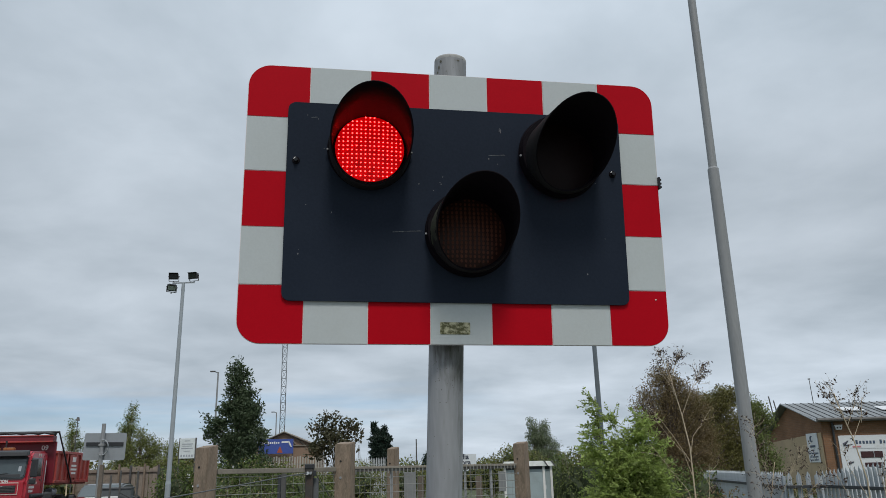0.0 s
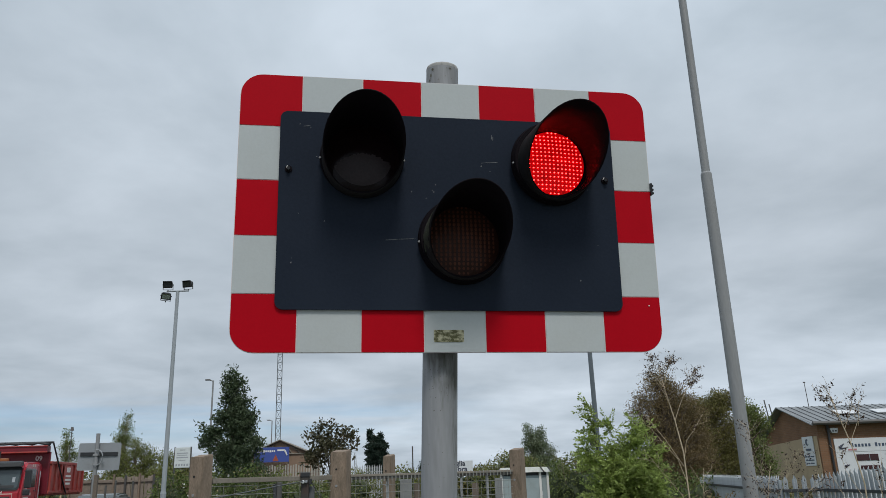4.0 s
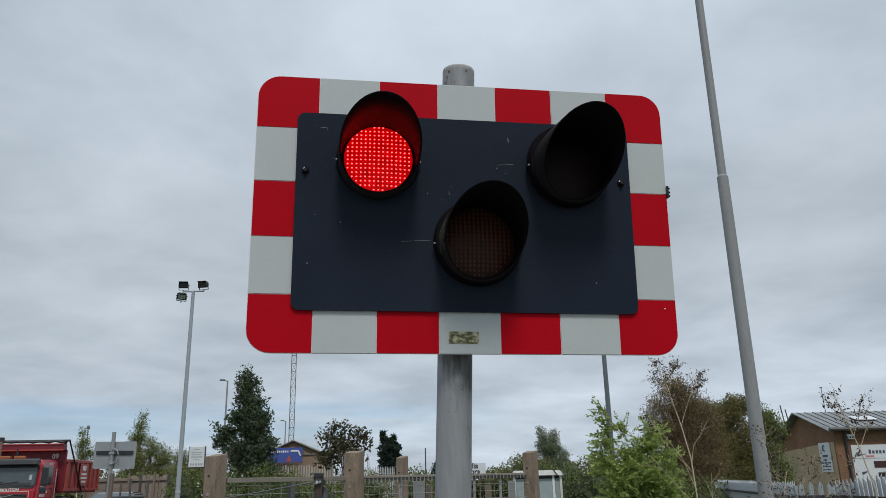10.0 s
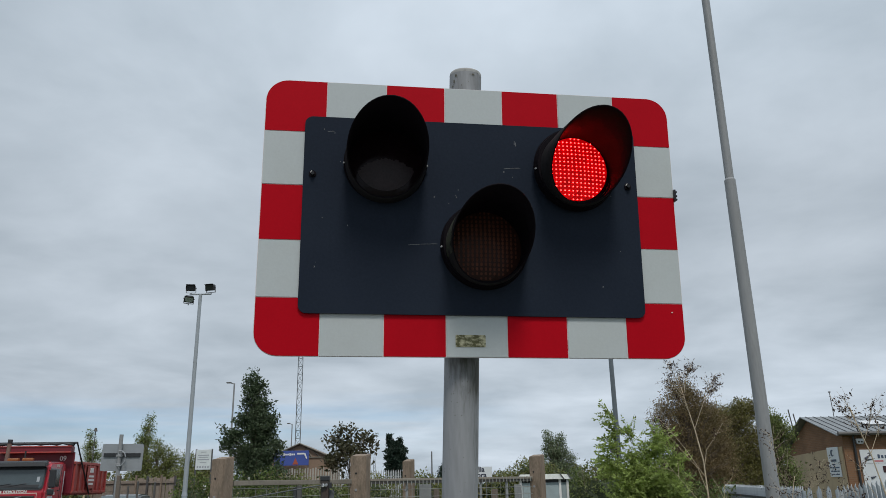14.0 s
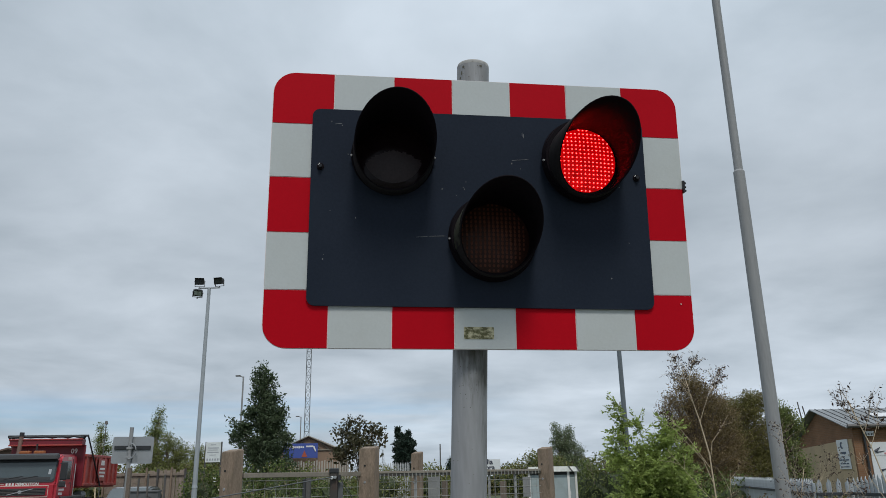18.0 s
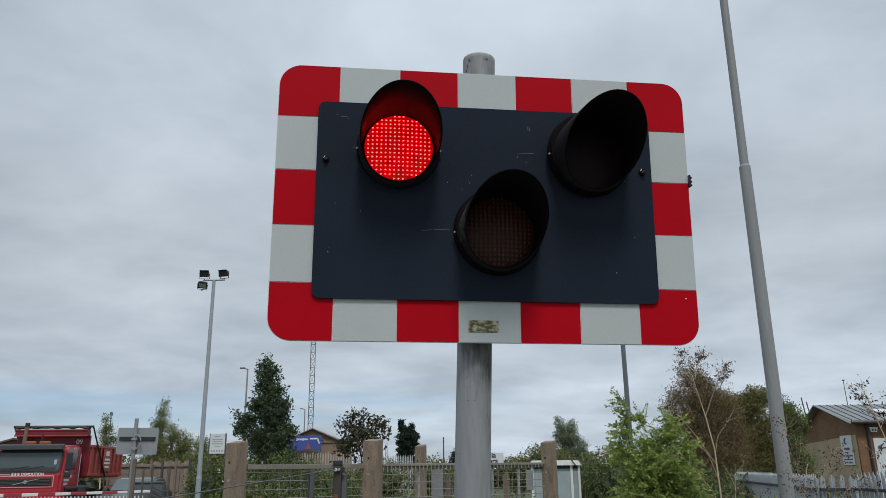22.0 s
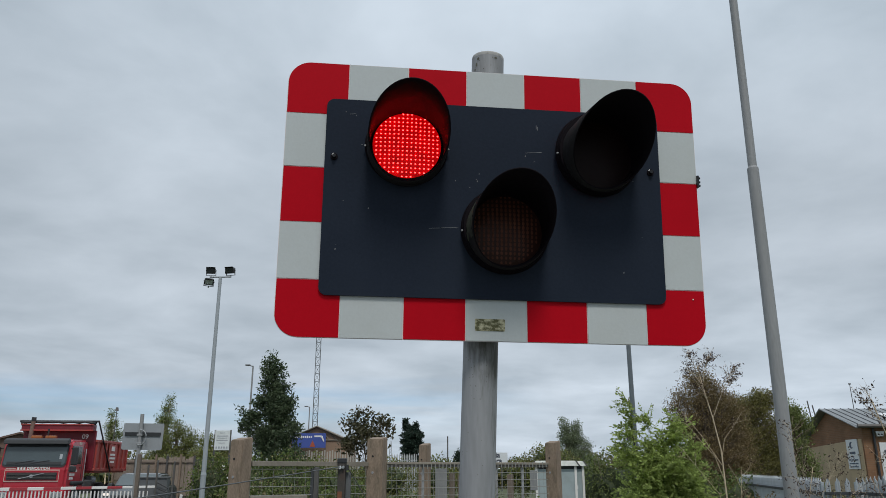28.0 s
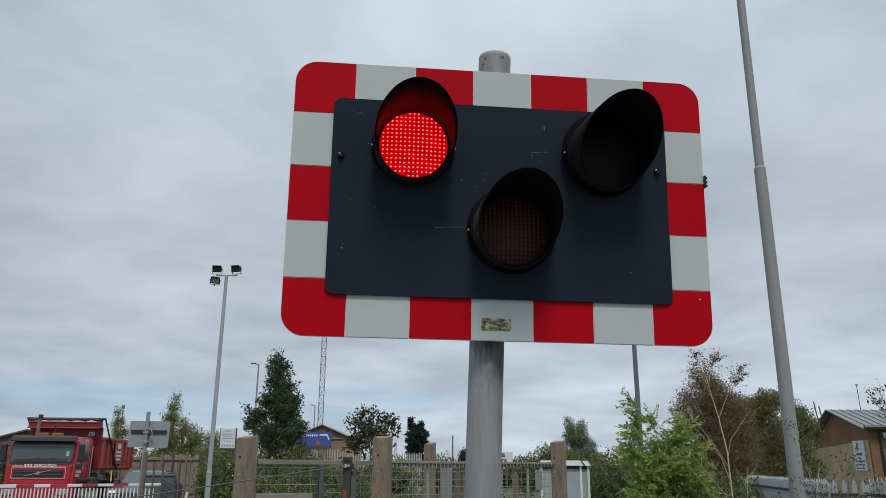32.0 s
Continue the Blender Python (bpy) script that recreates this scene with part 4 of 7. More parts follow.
def build_poles():
    t = thing("floodlight_mast", pose(-6.45, 18, 0), "tall slim grey mast carrying three black floodlights", "floodlight")
    part("lower_tube", rod((0, 0, -0.2), (0, 0, 1.47), 0.064, 0.062, 20), MAST_STEEL, t, smooth=True)
    part("upper_tube", rod((0, 0, 1.47), (0, 0, 6.2), 0.055, 0.040, 20), MAST_STEEL, t, smooth=True)
    part("collar", rod((0, 0, 1.44), (0, 0, 1.52), 0.068, 0.054, 20), MAST_STEEL, t, smooth=True)
    part("crossarm", rod((-0.27, 0, 6.20), (0.27, 0, 6.20), 0.02, 0.02, 12), MAST_STEEL, t)
    # third lamp's glass coloured pale for the sky it reflects
    skylit_glass = mat("skylit_lamp_glass", (0.34, 0.39, 0.36), 0.15, vary=0.3, scale=20, bump=0.0, spec=0.7)
    lamp_head(t, pose(-0.25, 0, 6.365, 12, 0, 8), SCREEN)
    lamp_head(t, pose(0.24, 0, 6.365, 12, 0, -12), SCREEN)
    lamp_head(t, pose(-0.26, -0.05, 6.075, 28, 4, 20), skylit_glass)
    t = thing("lighting_column", pose(3.455, 9, 0), "tall grey stepped steel lighting column", "pole")
    part("lower_shaft", rod((0, 0, -0.2), (0.022, 0, 5.22), 0.084, 0.069, 28), GALV_POLE, t, smooth=True)
    part("upper_shaft", rod((0.022, 0, 5.2), (0.062, 0, 11), 0.054, 0.049, 24), GALV_POLE, t, smooth=True)
    part("swage", rod((0.022, 0, 5.218), (0.022, 0, 5.245), 0.0685, 0.055, 28), GALV_POLE, t, smooth=True)
    t = thing("dark_pole", pose(2.955, 15, 0), "slim dark grey pole rising behind the board", "pole")
    part("shaft", rod((0, 0, -0.2), (0, 0, 5.6), 0.055, 0.04, 20), mat("blue_grey_pole", (0.15, 0.17, 0.185), 0.3, 0.5, vary=0.15, stretch=(1, 1, 0.2)), t, smooth=True)
    part("small_box", box(0.17, 0.08, 0.09, -0.08, -0.06, 2.15, 0.01), STEEL_DARK, t)
    t = thing("street_lamp", pose(-18.2, 60, 0), "grey street lamp with a short bent arm", "street lamp", "distant street lamps")
    part("column", rod((0, 0, -0.2), (0, 0, 9.55), 0.10, 0.06, 12), GALV_POLE, t)
    part("arm", rod((0, 0, 9.5), (-0.3, -0.1, 9.6), 0.045, 0.04, 10), GALV_POLE, t)
    part("lantern", box(0.4, 0.2, 0.1, -0.4, -0.1, 9.6, 0.03), STEEL_DARK, t)
    copy_thing(t, pose(-20.6, 92, -0.75))
    t = thing("thin_pole", pose(-2.1, 50, 0), "thin dark pole in the distance", "pole")
    part("shaft", rod((0, 0, -0.1), (0, 0, 3.6), 0.05, 0.04, 10), STEEL_DARK, t)
    t = thing("round_top_pole", pose(-21.25, 44, 0), "thin dark pole with a rounded head among birches", "pole")
    part("shaft", rod((0, 0, -0.1), (0, 0, 4.9), 0.035, 0.025, 10), STEEL_DARK, t)
    part("head", rod((0, 0, 4.85), (0, 0, 5.05), 0.11, 0.06, 12), STEEL_DARK, t)
    lattice("radio_mast", "tall grey lattice radio mast behind the trees", -26.03, 120, 40, 0.52, 0.44, 1.25, 0.06, mat("mast_grey", (0.13, 0.14, 0.15), 0.6, 0.1, vary=0.15))
    lattice("power_pylon", "faint distant lattice pylon", -34.8, 300, 12, 0.9, 0.3, 2.2, 0.08)


def lattice(name, label, x, y, h, r0, r1, step, thick, steel=None):
    steel = steel or GALV_POLE
    t = thing(name, pose(x, y, 0, 0, 0, 12), label, "mast")
    legs = []
    for k in range(3):
        a = 2 * math.pi * k / 3
        c, s = math.cos(a), math.sin(a)
        legs.append((c, s))
        part("leg", rod((r0 * c, r0 * s, -0.2), (r1 * c, r1 * s, h), thick, thick * 0.8, 6), steel, t)
    n = int(h / step)
    runs = []
    for i in range(n):
        z0, z1 = i * step, (i + 1) * step
        q0, q1 = r0 + (r1 - r0) * z0 / h, r0 + (r1 - r0) * z1 / h
        for k in range(3):
            (c0, s0), (c1, s1) = legs[k], legs[(k + 1) % 3]
            if (i + k) % 2:
                (c0, s0), (c1, s1) = (c1, s1), (c0, s0)
            runs.append(([(q0 * c0, q0 * s0, z0), (q1 * c1, q1 * s1, z1)], [thick * 0.5] * 2))
            runs.append(([(q1 * c0, q1 * s0, z1), (q1 * c1, q1 * s1, z1)], [thick * 0.45] * 2))
    br = part("bracing", tubes("bracing", runs, steel, 4, False), None, t)
    br["kind"] = "stuff"


build_poles()


# ---- timber and mesh fence ----
def fence_post(x, y, h, w, d, rz, label, chamfer=0.03):
    t = thing("fence_post", pose(x, y, 0, 0, 0, rz), label, "fence post", "timber fence posts")
    b = bmesh.new()
    bmesh.ops.create_cube(b, size=1)
    bmesh.ops.scale(b, vec=(w, d, h + 0.2), verts=b.verts)
    bmesh.ops.translate(b, vec=(0, 0, (h - 0.2) / 2), verts=b.verts)
    for v in b.verts:
        if v.co.z > h / 2 and v.co.y < 0:
            v.co.z -= chamfer
    bmesh.ops.bevel(b, geom=b.edges, offset=0.008, segments=2, affect="EDGES")
    part("timber", b, TIMBER, t)
    for z, r in ((h - 0.22, 0.011), (h - 0.40, 0.014)):
        part("bolt_hole" if r < 0.012 else "bolt_head", rod((-w * 0.1, -d / 2 + 0.004, z), (-w * 0.1, -d / 2 - 0.006, z), r, r, 12), RUBBER if r < 0.012 else GALV, t)
    return t


def wire_panel(parent, p0, p1, z0, z1, dx, dz, r=0.0028):
    p0, p1 = Vector(p0), Vector(p1)
    L = (p1 - p0).length
    runs = []
    for i in range(int(L / dx) + 1):
        p = p0.lerp(p1, min(i * dx / L, 1))
        runs.append(([(p.x, p.y, z0), (p.x, p.y, z1)], [r * 0.62, r * 0.62]))
    for j in range(int((z1 - z0) / dz) + 1):
        z = z0 + j * dz
        runs.append(([(p0.x, p0.y - 0.006, z), (p1.x, p1.y - 0.006, z)], [r * 1.15, r * 1.15]))
    w = part("wire_mesh", tubes("wire_mesh", runs, WIRE, 4, False), None, parent, "grey welded wire mesh")
    w["kind"] = "stuff"


def rail(parent, name, p0, p1, w, h, material, label=""):
    p0, p1 = Vector(p0), Vector(p1)
    d = p1 - p0
    m = Matrix.Translation((p0 + p1) / 2) @ pose(0, 0, 0, 0, 0, math.degrees(math.atan2(d.y, d.x)))
    return part(name, box(d.length, w, h, bevel=0.005), material, parent, label, m)


P1, P2, P3, P4 = (-2.49, 8.0), (-1.20, 9.0), (-0.76, 10.6), (0.94, 10.2)


def build_fence():
    fence_post(*P1, 1.905, 0.163, 0.163, -22, "square brown timber gate post with bolt")
    fence_post(*P2, 1.945, 0.189, 0.175, -13, "square brown timber post between gate and fence")
    fence_post(*P3, 1.925, 0.125, 0.125, -26, "brown timber post behind the mesh fence")
    fence_post(*P4, 1.94, 0.154, 0.15, -32, "brown timber post at the fence's end")
    t = thing("mesh_gate", pose(0, 0, 0), "weathered field gate with grey rail and wire mesh", "gate")
    a, b = Vector((P1[0] + 0.1, P1[1] + 0.06, 0)), Vector((P2[0] - 0.1, P2[1] - 0.06, 0))
    at = lambda k, z: (a.x + (b.x - a.x) * k, a.y + (b.y - a.y) * k, z)
    rail(t, "top_rail", at(0, 1.635), at(1, 1.64), 0.05, 0.05, GREY_TIMBER, "weathered grey timber rail")
    rail(t, "lower_rail", at(0, 1.285), at(0.46, 1.29), 0.05, 0.055, GREY_TIMBER)
    rail(t, "bottom_rail", at(0, 0.3), at(1, 0.3), 0.05, 0.06, GREY_TIMBER)
    p = at(0.53, 0)
    part("gate_stile", box(0.048, 0.05, 1.61, p[0] + 0.014, p[1], 0.80, 0.005), STEEL_DARK, t, "grey steel upright")
    part("stile_strap", box(0.034, 0.06, 1.60, p[0] - 0.029, p[1], 0.79, 0.005), RAIL_DARK, t, "dark strap along the upright")
    p = at(0.455, 0)
    part("short_post", box(0.03, 0.05, 1.0, p[0], p[1], 0.79, 0.004), GREY_TIMBER, t)
    wire_panel(t, at(0, 0)[:2] + (0,), at(1, 0)[:2] + (0,), 0.35, 1.60, 0.125, 0.088)
    p = at(0.772, 0)
    t2 = thing("latch_post", pose(p[0], p[1] - 0.05, 0), "short dark steel latch post with rust and white insulator", "post")
    part("steel_post", box(0.085, 0.07, 1.76, 0, 0, 0.78, 0.008), mat("rusty_dark_post", (0.05, 0.045, 0.04), 0.7, 0.1, vary=0.3, stain=(0.09, 0.04, 0.025), amount=0.6, stain_scale=8), t2, m=None)
    part("top_cap", box(0.10, 0.085, 0.05, 0, 0, 1.675, 0.008), DARK_TRIM, t2)
    part("rust_patch", box(0.05, 0.006, 0.25, -0.012, -0.037, 1.22, 0.002), RUST, t2)
    part("insulator", rod((-0.015, -0.03, 1.6), (-0.015, -0.075, 1.6), 0.02, 0.016, 14), SIGN_WHITE, t2, smooth=True)
    part("insulator", rod((0.02, -0.03, 1.602), (0.02, -0.07, 1.602), 0.018, 0.014, 14), SIGN_GREY, t2, smooth=True)
    part("clasp", box(0.03, 0.05, 0.06, 0.06, -0.02, 1.6, 0.005), DARK_TRIM, t2)
    part("grey_plate", box(0.055, 0.03, 1.52, 0.07, 0.03, 0.79, 0.004), BOX_GREY, t2, "grey steel flat")
    part("stay_rod", rod((0.075, -0.02, 1.585), (0.27, 0.02, 1.28), 0.004, 0.004, 6), DARK_TRIM, t2)
    # the taut cable down to its ground anchor
    t3 = thing("stay_cable", pose(-3.4, 5.0, 0), "thin dark cable strung from the gate to a short stake", "cable")
    knots = [Vector((p[0], p[1] - 0.1, 1.61)), Vector((-2.55, 7.0, 1.41)), Vector((-2.95, 6.0, 1.325)), Vector((-3.4, 5.0, 1.25))]
    pts = []
    for k0, k1 in zip(knots, knots[1:]):
        pts += [tuple(k0.lerp(k1, i / 5) - Vector((-3.4, 5.0, 0))) for i in range(5)]
    pts.append((0, 0, 1.25))
    part("cable", tubes("cable", [(pts, [0.006] * len(pts))], BOX_GREY, 6), None, t3)
    part("stake", box(0.07, 0.07, 1.5, 0, 0, 0.55, 0.006), STEEL_DARK, t3)
    # fence run beyond the gate
    t = thing("mesh_fence", pose(0, 0, 0), "grey rail fence with close wire mesh", "fence")
    a, b = Vector((P2[0] + 0.1, P2[1] + 0.06, 0)), Vector((P4[0] - 0.08, P4[1] - 0.05, 0))
    at = lambda k, z: (a.x + (b.x - a.x) * k, a.y + (b.y - a.y) * k, z)
    rail(t, "top_rail", at(0, 1.632), at(1, 1.667), 0.05, 0.028, GREY_TIMBER, "weathered grey rail")
    rail(t, "under_rail", at(0, 1.603), at(1, 1.638), 0.03, 0.03, STEEL_DARK)
    for i in range(44):
        q = at((i + 0.5) / 44, 0)
        part("mesh_hook", box(0.011, 0.012, 0.05 + 0.02 * (i * 7 % 5) / 4, q[0], q[1] - 0.03, 1.60 + 0.035 * (i + 0.5) / 44, 0.002), WIRE, t)
    rail(t, "bottom_rail", at(0, 0.3), at(1, 0.3), 0.05, 0.06, GREY_TIMBER)
    wire_panel(t, at(0, 0)[:2] + (0,), at(1, 0)[:2] + (0,), 0.35, 1.61, 0.068, 0.085)
    for k in (0.21, 0.47, 0.66, 0.83):
        p = at(k, 0)
        part("steel_upright", box(0.03, 0.03, 1.64, p[0], p[1] + 0.02, 0.82, 0.003), STEEL_DARK if k == 0.47 else GALV, t)
    t = thing("paling_fence", pose(0, 0, 0), "grey upright boards and metal panels behind the mesh", "fence")
    for x, y, w, z in ((-0.40, 10.95, 0.08, 1.58), (-0.30, 10.95, 0.05, 1.55), (0.42, 11.3, 0.09, 1.56), (-0.22, 10.95, 0.04, 1.5)):
        part("paling", box(w, 0.025, z, x, y, z / 2 - 0.05, 0.003), DARK_TIMBER, t)
    for x, y, w, h, z in ((-0.548, 10.85, 0.165, 0.5, 1.34), (0.747, 11.2, 0.104, 0.27, 1.43)):
        part("metal_panel", box(w, 0.02, h, x, y, z, 0.004), PANEL_GREY, t, "pale grey metal panel")
    part("paling_rail", box(1.7, 0.05, 0.07, 0.15, 11.1, 0.7, 0.004, ), GREY_TIMBER, t)


build_fence()


# ---- trackside cabinets ----
def cabinet(x, y, w, d, h, rz, label):
    t = thing("trackside_cabinet", pose(x, y, 0, 0, 0, rz), label, "cabinet", "trackside cabinets")
    part("body", box(w, d, h - 0.14, 0, 0, (h - 0.14) / 2, 0.008), CABINET, t)
    # dark box painted in for the shadow gap below the roof
    part("eaves_vent", box(w - 0.03, d - 0.03, 0.07, 0, 0, h - 0.11, 0.004), DARK_TRIM, t, "dark strip painted as shadow under the roof")
    for s in (-1, 1):
        dr = part("door", box(w * 0.46, 0.02, h - 0.28, s * w * 0.24, -d / 2 - 0.008, (h - 0.1) / 2, 0.006), CABINET, t)
        part("handle", box(0.025, 0.03, 0.14, -s * w * 0.17 + s * w * 0.24, -d / 2 - 0.03, h * 0.55, 0.005), STEEL_DARK, dr)
        part("corner_post", box(0.045, 0.045, h - 0.08, s * (w / 2 - 0.01), -d / 2 - 0.012, (h - 0.08) / 2, 0.006), LETTER, t)
    part("notice", box(0.06, 0.004, 0.07, 0.06, -d / 2 - 0.021, h * 0.72), SIGN_WHITE, t)
    r = prism([(-w / 2 - 0.07, 0), (w / 2 + 0.07, 0), (w / 2 + 0.045, 0.05), (w / 2 - 0.02, 0.095), (-w / 2 + 0.01, 0.095), (-w / 2 - 0.05, 0.03)], d + 0.16)
    bmesh.ops.translate(r, vec=(0, -d / 2 - 0.08, h - 0.08), verts=r.verts)
    part("roof", r, CABINET_TOP, t, "pale lichened roof")
    # dark strips draw the shadow on the sloping roof ends
    for s in (-1, 1):
        part("roof_edge", rod((s * (w / 2 + 0.075), -d / 2 - 0.085, h - 0.085), (s * (w / 2 + 0.002), -d / 2 - 0.085, h + 0.02), 0.011, 0.011, 6), STEEL_DARK, t, "dark strip painted as the roof end's shadow")
    return t


cabinet(1.457, 15.3, 0.76, 0.5, 1.72, -6, "grey-green steel trackside cabinet with pale roof")
cabinet(1.86, 16.0, 0.42, 0.5, 1.72, -6, "narrow grey-green trackside cabinet with pale roof")


# ---- left side: barrier, truck, car, sign ----
def build_barrier():
    t = thing("crossing_barrier", pose(-15.9, 22, 0), "lowered red and white barrier arm with a hanging skirt", "barrier")
    part("machine", box(0.6, 0.7, 1.25, 0, 0.1, 0.62, 0.03), STEEL_DARK, t, "dark grey barrier machine")
    L, x0 = 7.25, 0.0
    for k, w in enumerate((0.6, 0.5, 0.5, 0.5, 0.5, 0.52, 0.47, 0.49, 0.44, 0.45, 0.45, 0.43, 0.95)):
        m = pose(x0 + w / 2, -0.3, 0.985 + 0.0175 * (x0 + w / 2), 0, -1.0, 0)
        part("arm_section", box(w - 0.004, 0.07, 0.108 - 0.0035 * k, 0, 0, 0, 0.012), ARM_RED if k % 2 else LETTER, t, "", m)
        x0 += w
    part("lower_bar", box(L - 1.6, 0.03, 0.04, L / 2 - 0.6, -0.3, 0.22, 0.004), LETTER, t)
    for i in range(60):
        x = 0.25 + i * 0.107
        part("skirt_bar", box(0.036, 0.018, 0.78, x, -0.3, 0.60), LETTER, t)


build_barrier()


def text_bars(parent, rows, y, material, name="lettering"):
    for x0, x1, z, h in rows:
        part(name, box(x1 - x0, 0.006, h, (x0 + x1) / 2, y, z), material, parent)


def wheel(parent, x, y, r=0.52, w=0.3):
    wobj = part("wheel", rod((x - w / 2, y, r), (x + w / 2, y, r), r * 0.62, r * 0.62, 24), GALV, parent)
    ty = bmesh.new()
    for rr, dx in ((r * 0.6, -w / 2), (r * 0.93, -w / 2), (r, -w * 0.36), (r, w * 0.36), (r * 0.93, w / 2), (r * 0.6, w / 2)):
        for k in range(28):
            a = 2 * math.pi * k / 28
            ty.verts.new((x + dx, y + rr * math.cos(a), r + rr * math.sin(a)))
    ty.verts.ensure_lookup_table()
    for i in range(5):
        for k in range(28):
            a, b = i * 28 + k, i * 28 + (k + 1) % 28
            ty.faces.new([ty.verts[j] for j in (a, a + 28, b + 28, b)])
    part("tyre", ty, RUBBER, wobj)
    part("hub", rod((x - w / 2 - 0.03, y, r), (x + w / 2 + 0.03, y, r), 0.12, 0.12, 14), STEEL_DARK, wobj)


def profile_body(outline, width, bevel):
    """An outline in y and z, drawn out across x."""
    b = bmesh.new()
    f = b.faces.new([b.verts.new((-width / 2, y, z)) for y, z in outline])
    r = bmesh.ops.extrude_face_region(b, geom=[f])
    bmesh.ops.translate(b, vec=(width, 0, 0), verts=[v for v in r["geom"] if isinstance(v, bmesh.types.BMVert)])
    bmesh.ops.recalc_face_normals(b, faces=b.faces)
    if bevel:
        bmesh.ops.bevel(b, geom=b.edges, offset=bevel, segments=3, affect="EDGES")
    return b


def letters(body, size, material):
    """Raised lettering in the built-in font, as a mesh."""
    c = bpy.data.curves.new("letters", "FONT")
    c.body, c.size, c.extrude, c.offset = body, size, 0.006, size * 0.024
    o = bpy.data.objects.new("letters_form", c)
    bpy.context.scene.collection.objects.link(o)
    bpy.context.view_layer.update()
    me = bpy.data.meshes.new_from_object(o.evaluated_get(bpy.context.evaluated_depsgraph_get()))
    bpy.data.objects.remove(o)
    me.materials.clear()
    me.materials.append(material)
    return me


def build_truck():
    t = thing("tipper_truck", pose(-15.54, 26.5, 0, 0, 0, 9), "red tipper lorry with ribbed bed waiting at the barrier", "truck")
    W = 2.28
    cab = part("cab", profile_body([(0.0, 0.55), (0.0, 1.10), (0.03, 1.60), (0.24, 2.46), (0.42, 2.59), (1.75, 2.62), (1.85, 2.45), (1.85, 0.85), (1.3, 0.8), (1.1, 0.55)], W, 0.07), TRUCK_RED, t, "red lorry cab")
    tilt = pose(0, 0.135, 2.05, -13.2)
    sheet = prism(round_rect(W - 0.24, 0.72, 0.11, 6), 0.03)
    bmesh.ops.translate(sheet, vec=(0, -0.043, 0), verts=sheet.verts)
    part("windscreen", sheet, CAB_GLASS, cab, "dark windscreen with a grey reflection", tilt)
    surround = prism(round_rect(W - 0.16, 0.82, 0.13, 6), 0.022)
    bmesh.ops.translate(surround, vec=(0, -0.029, 0), verts=surround.verts)
    part("screen_surround", surround, DARK_TRIM, cab, "", tilt)
    # dark strip added on the glass for the dashboard seen through it
    part("scuttle", box(W - 0.46, 0.02, 0.10, 0.0, -0.045, -0.29, 0.006), DARK_TRIM, cab, "", tilt)
    part("screen_sticker", box(0.09, 0.006, 0.17, 0.86, -0.048, -0.06), NOTICE_INK, cab, "", tilt)
    part("windscreen_top", box(W - 0.3, 0.02, 0.10, 0, -0.045, 0.33, 0.004), DARK_TRIM, cab, "", tilt)
    for s in (-1, 1):
        part("wiper", rod((s * 0.25 - 0.35, -0.06, -0.30), (s * 0.25 + 0.25, -0.06, -0.2), 0.012, 0.01, 6), DARK_TRIM, cab, "", tilt)
    part("sun_visor", profile_body([(-0.06, 2.41), (-0.02, 2.56), (0.18, 2.63), (0.24, 2.46)], W - 0.10, 0.025), DARK_TRIM, cab, "dark smoked sun visor")
    part("cream_band", box(W - 0.45, 0.015, 0.40, 0, -0.012, 1.36, 0.004), CREAM, cab, "pale lined grille surround")
    part("red_infill", box(W - 0.51, 0.016, 0.34, 0, -0.016, 1.36, 0.004), TRUCK_RED, cab)
    gr = part("grille", box(W - 0.62, 0.03, 0.24, 0, -0.02, 1.345, 0.006), DARK_TRIM, cab, "black slatted grille")
    for i in range(5):
        part("grille_slat", box(W - 0.66, 0.03, 0.018, 0, -0.04, 1.25 + i * 0.047), STEEL_DARK, gr)
    part("grille_bar", rod((-0.42, -0.06, 1.25), (0.42, -0.06, 1.44), 0.014, 0.014, 8), CHROME, gr)
    part("badge", rod((0, -0.045, 1.345), (0, -0.065, 1.345), 0.06, 0.06, 18), CHROME, gr)
    text_bars(cab, [(-0.50 + 0.10 * i, -0.44 + 0.10 * i, 1.60, 0.085) for i in (0, 1, 2)], -0.02, LETTER)
    part("lettering", letters("DEMOLITION", 0.125, LETTER), None, cab, "white block letters", pose(-0.19, -0.008, 1.56, 90))
    part("pale_line", box(0.32, 0.008, 0.025, -0.72, -0.012, 1.60), CREAM, cab)
    for x in (-0.98, 0.98):
        part("corner_panel", box(0.16, 0.05, 0.62, x, 0.0, 1.27, 0.02), TRUCK_RED, cab)
    part("bumper", profile_body([(-0.09, 0.38), (-0.09, 0.92), (0.0, 1.0), (0.5, 1.0), (0.5, 0.38)], W + 0.1, 0.06), TRUCK_RED, t, "red bumper")
    for s in (-1, 1):
        part("headlamp", box(0.36, 0.05, 0.2, s * 0.92, -0.1, 0.72, 0.03), CHROME, t, "clear headlamp")
        mi = part("mirror", box(0.2, 0.16, 0.62, s * (W / 2 + 0.17), 0.10, 2.02, 0.045), DARK_TRIM, t, "black door mirror")
        part("mirror_arm", rod((s * W / 2, 0.2, 2.28), (s * (W / 2 + 0.16), 0.1, 2.28), 0.02, 0.02, 8), DARK_TRIM, mi)
        part("mirror_wide", box(0.2, 0.15, 0.2, s * (W / 2 + 0.16), 0.08, 1.58, 0.04), DARK_TRIM, mi)
        part("side_window", box(0.02, 0.95, 0.62, s * (W / 2 + 0.003), 0.80, 2.06, 0.01), SCREEN, cab, "dark side window")
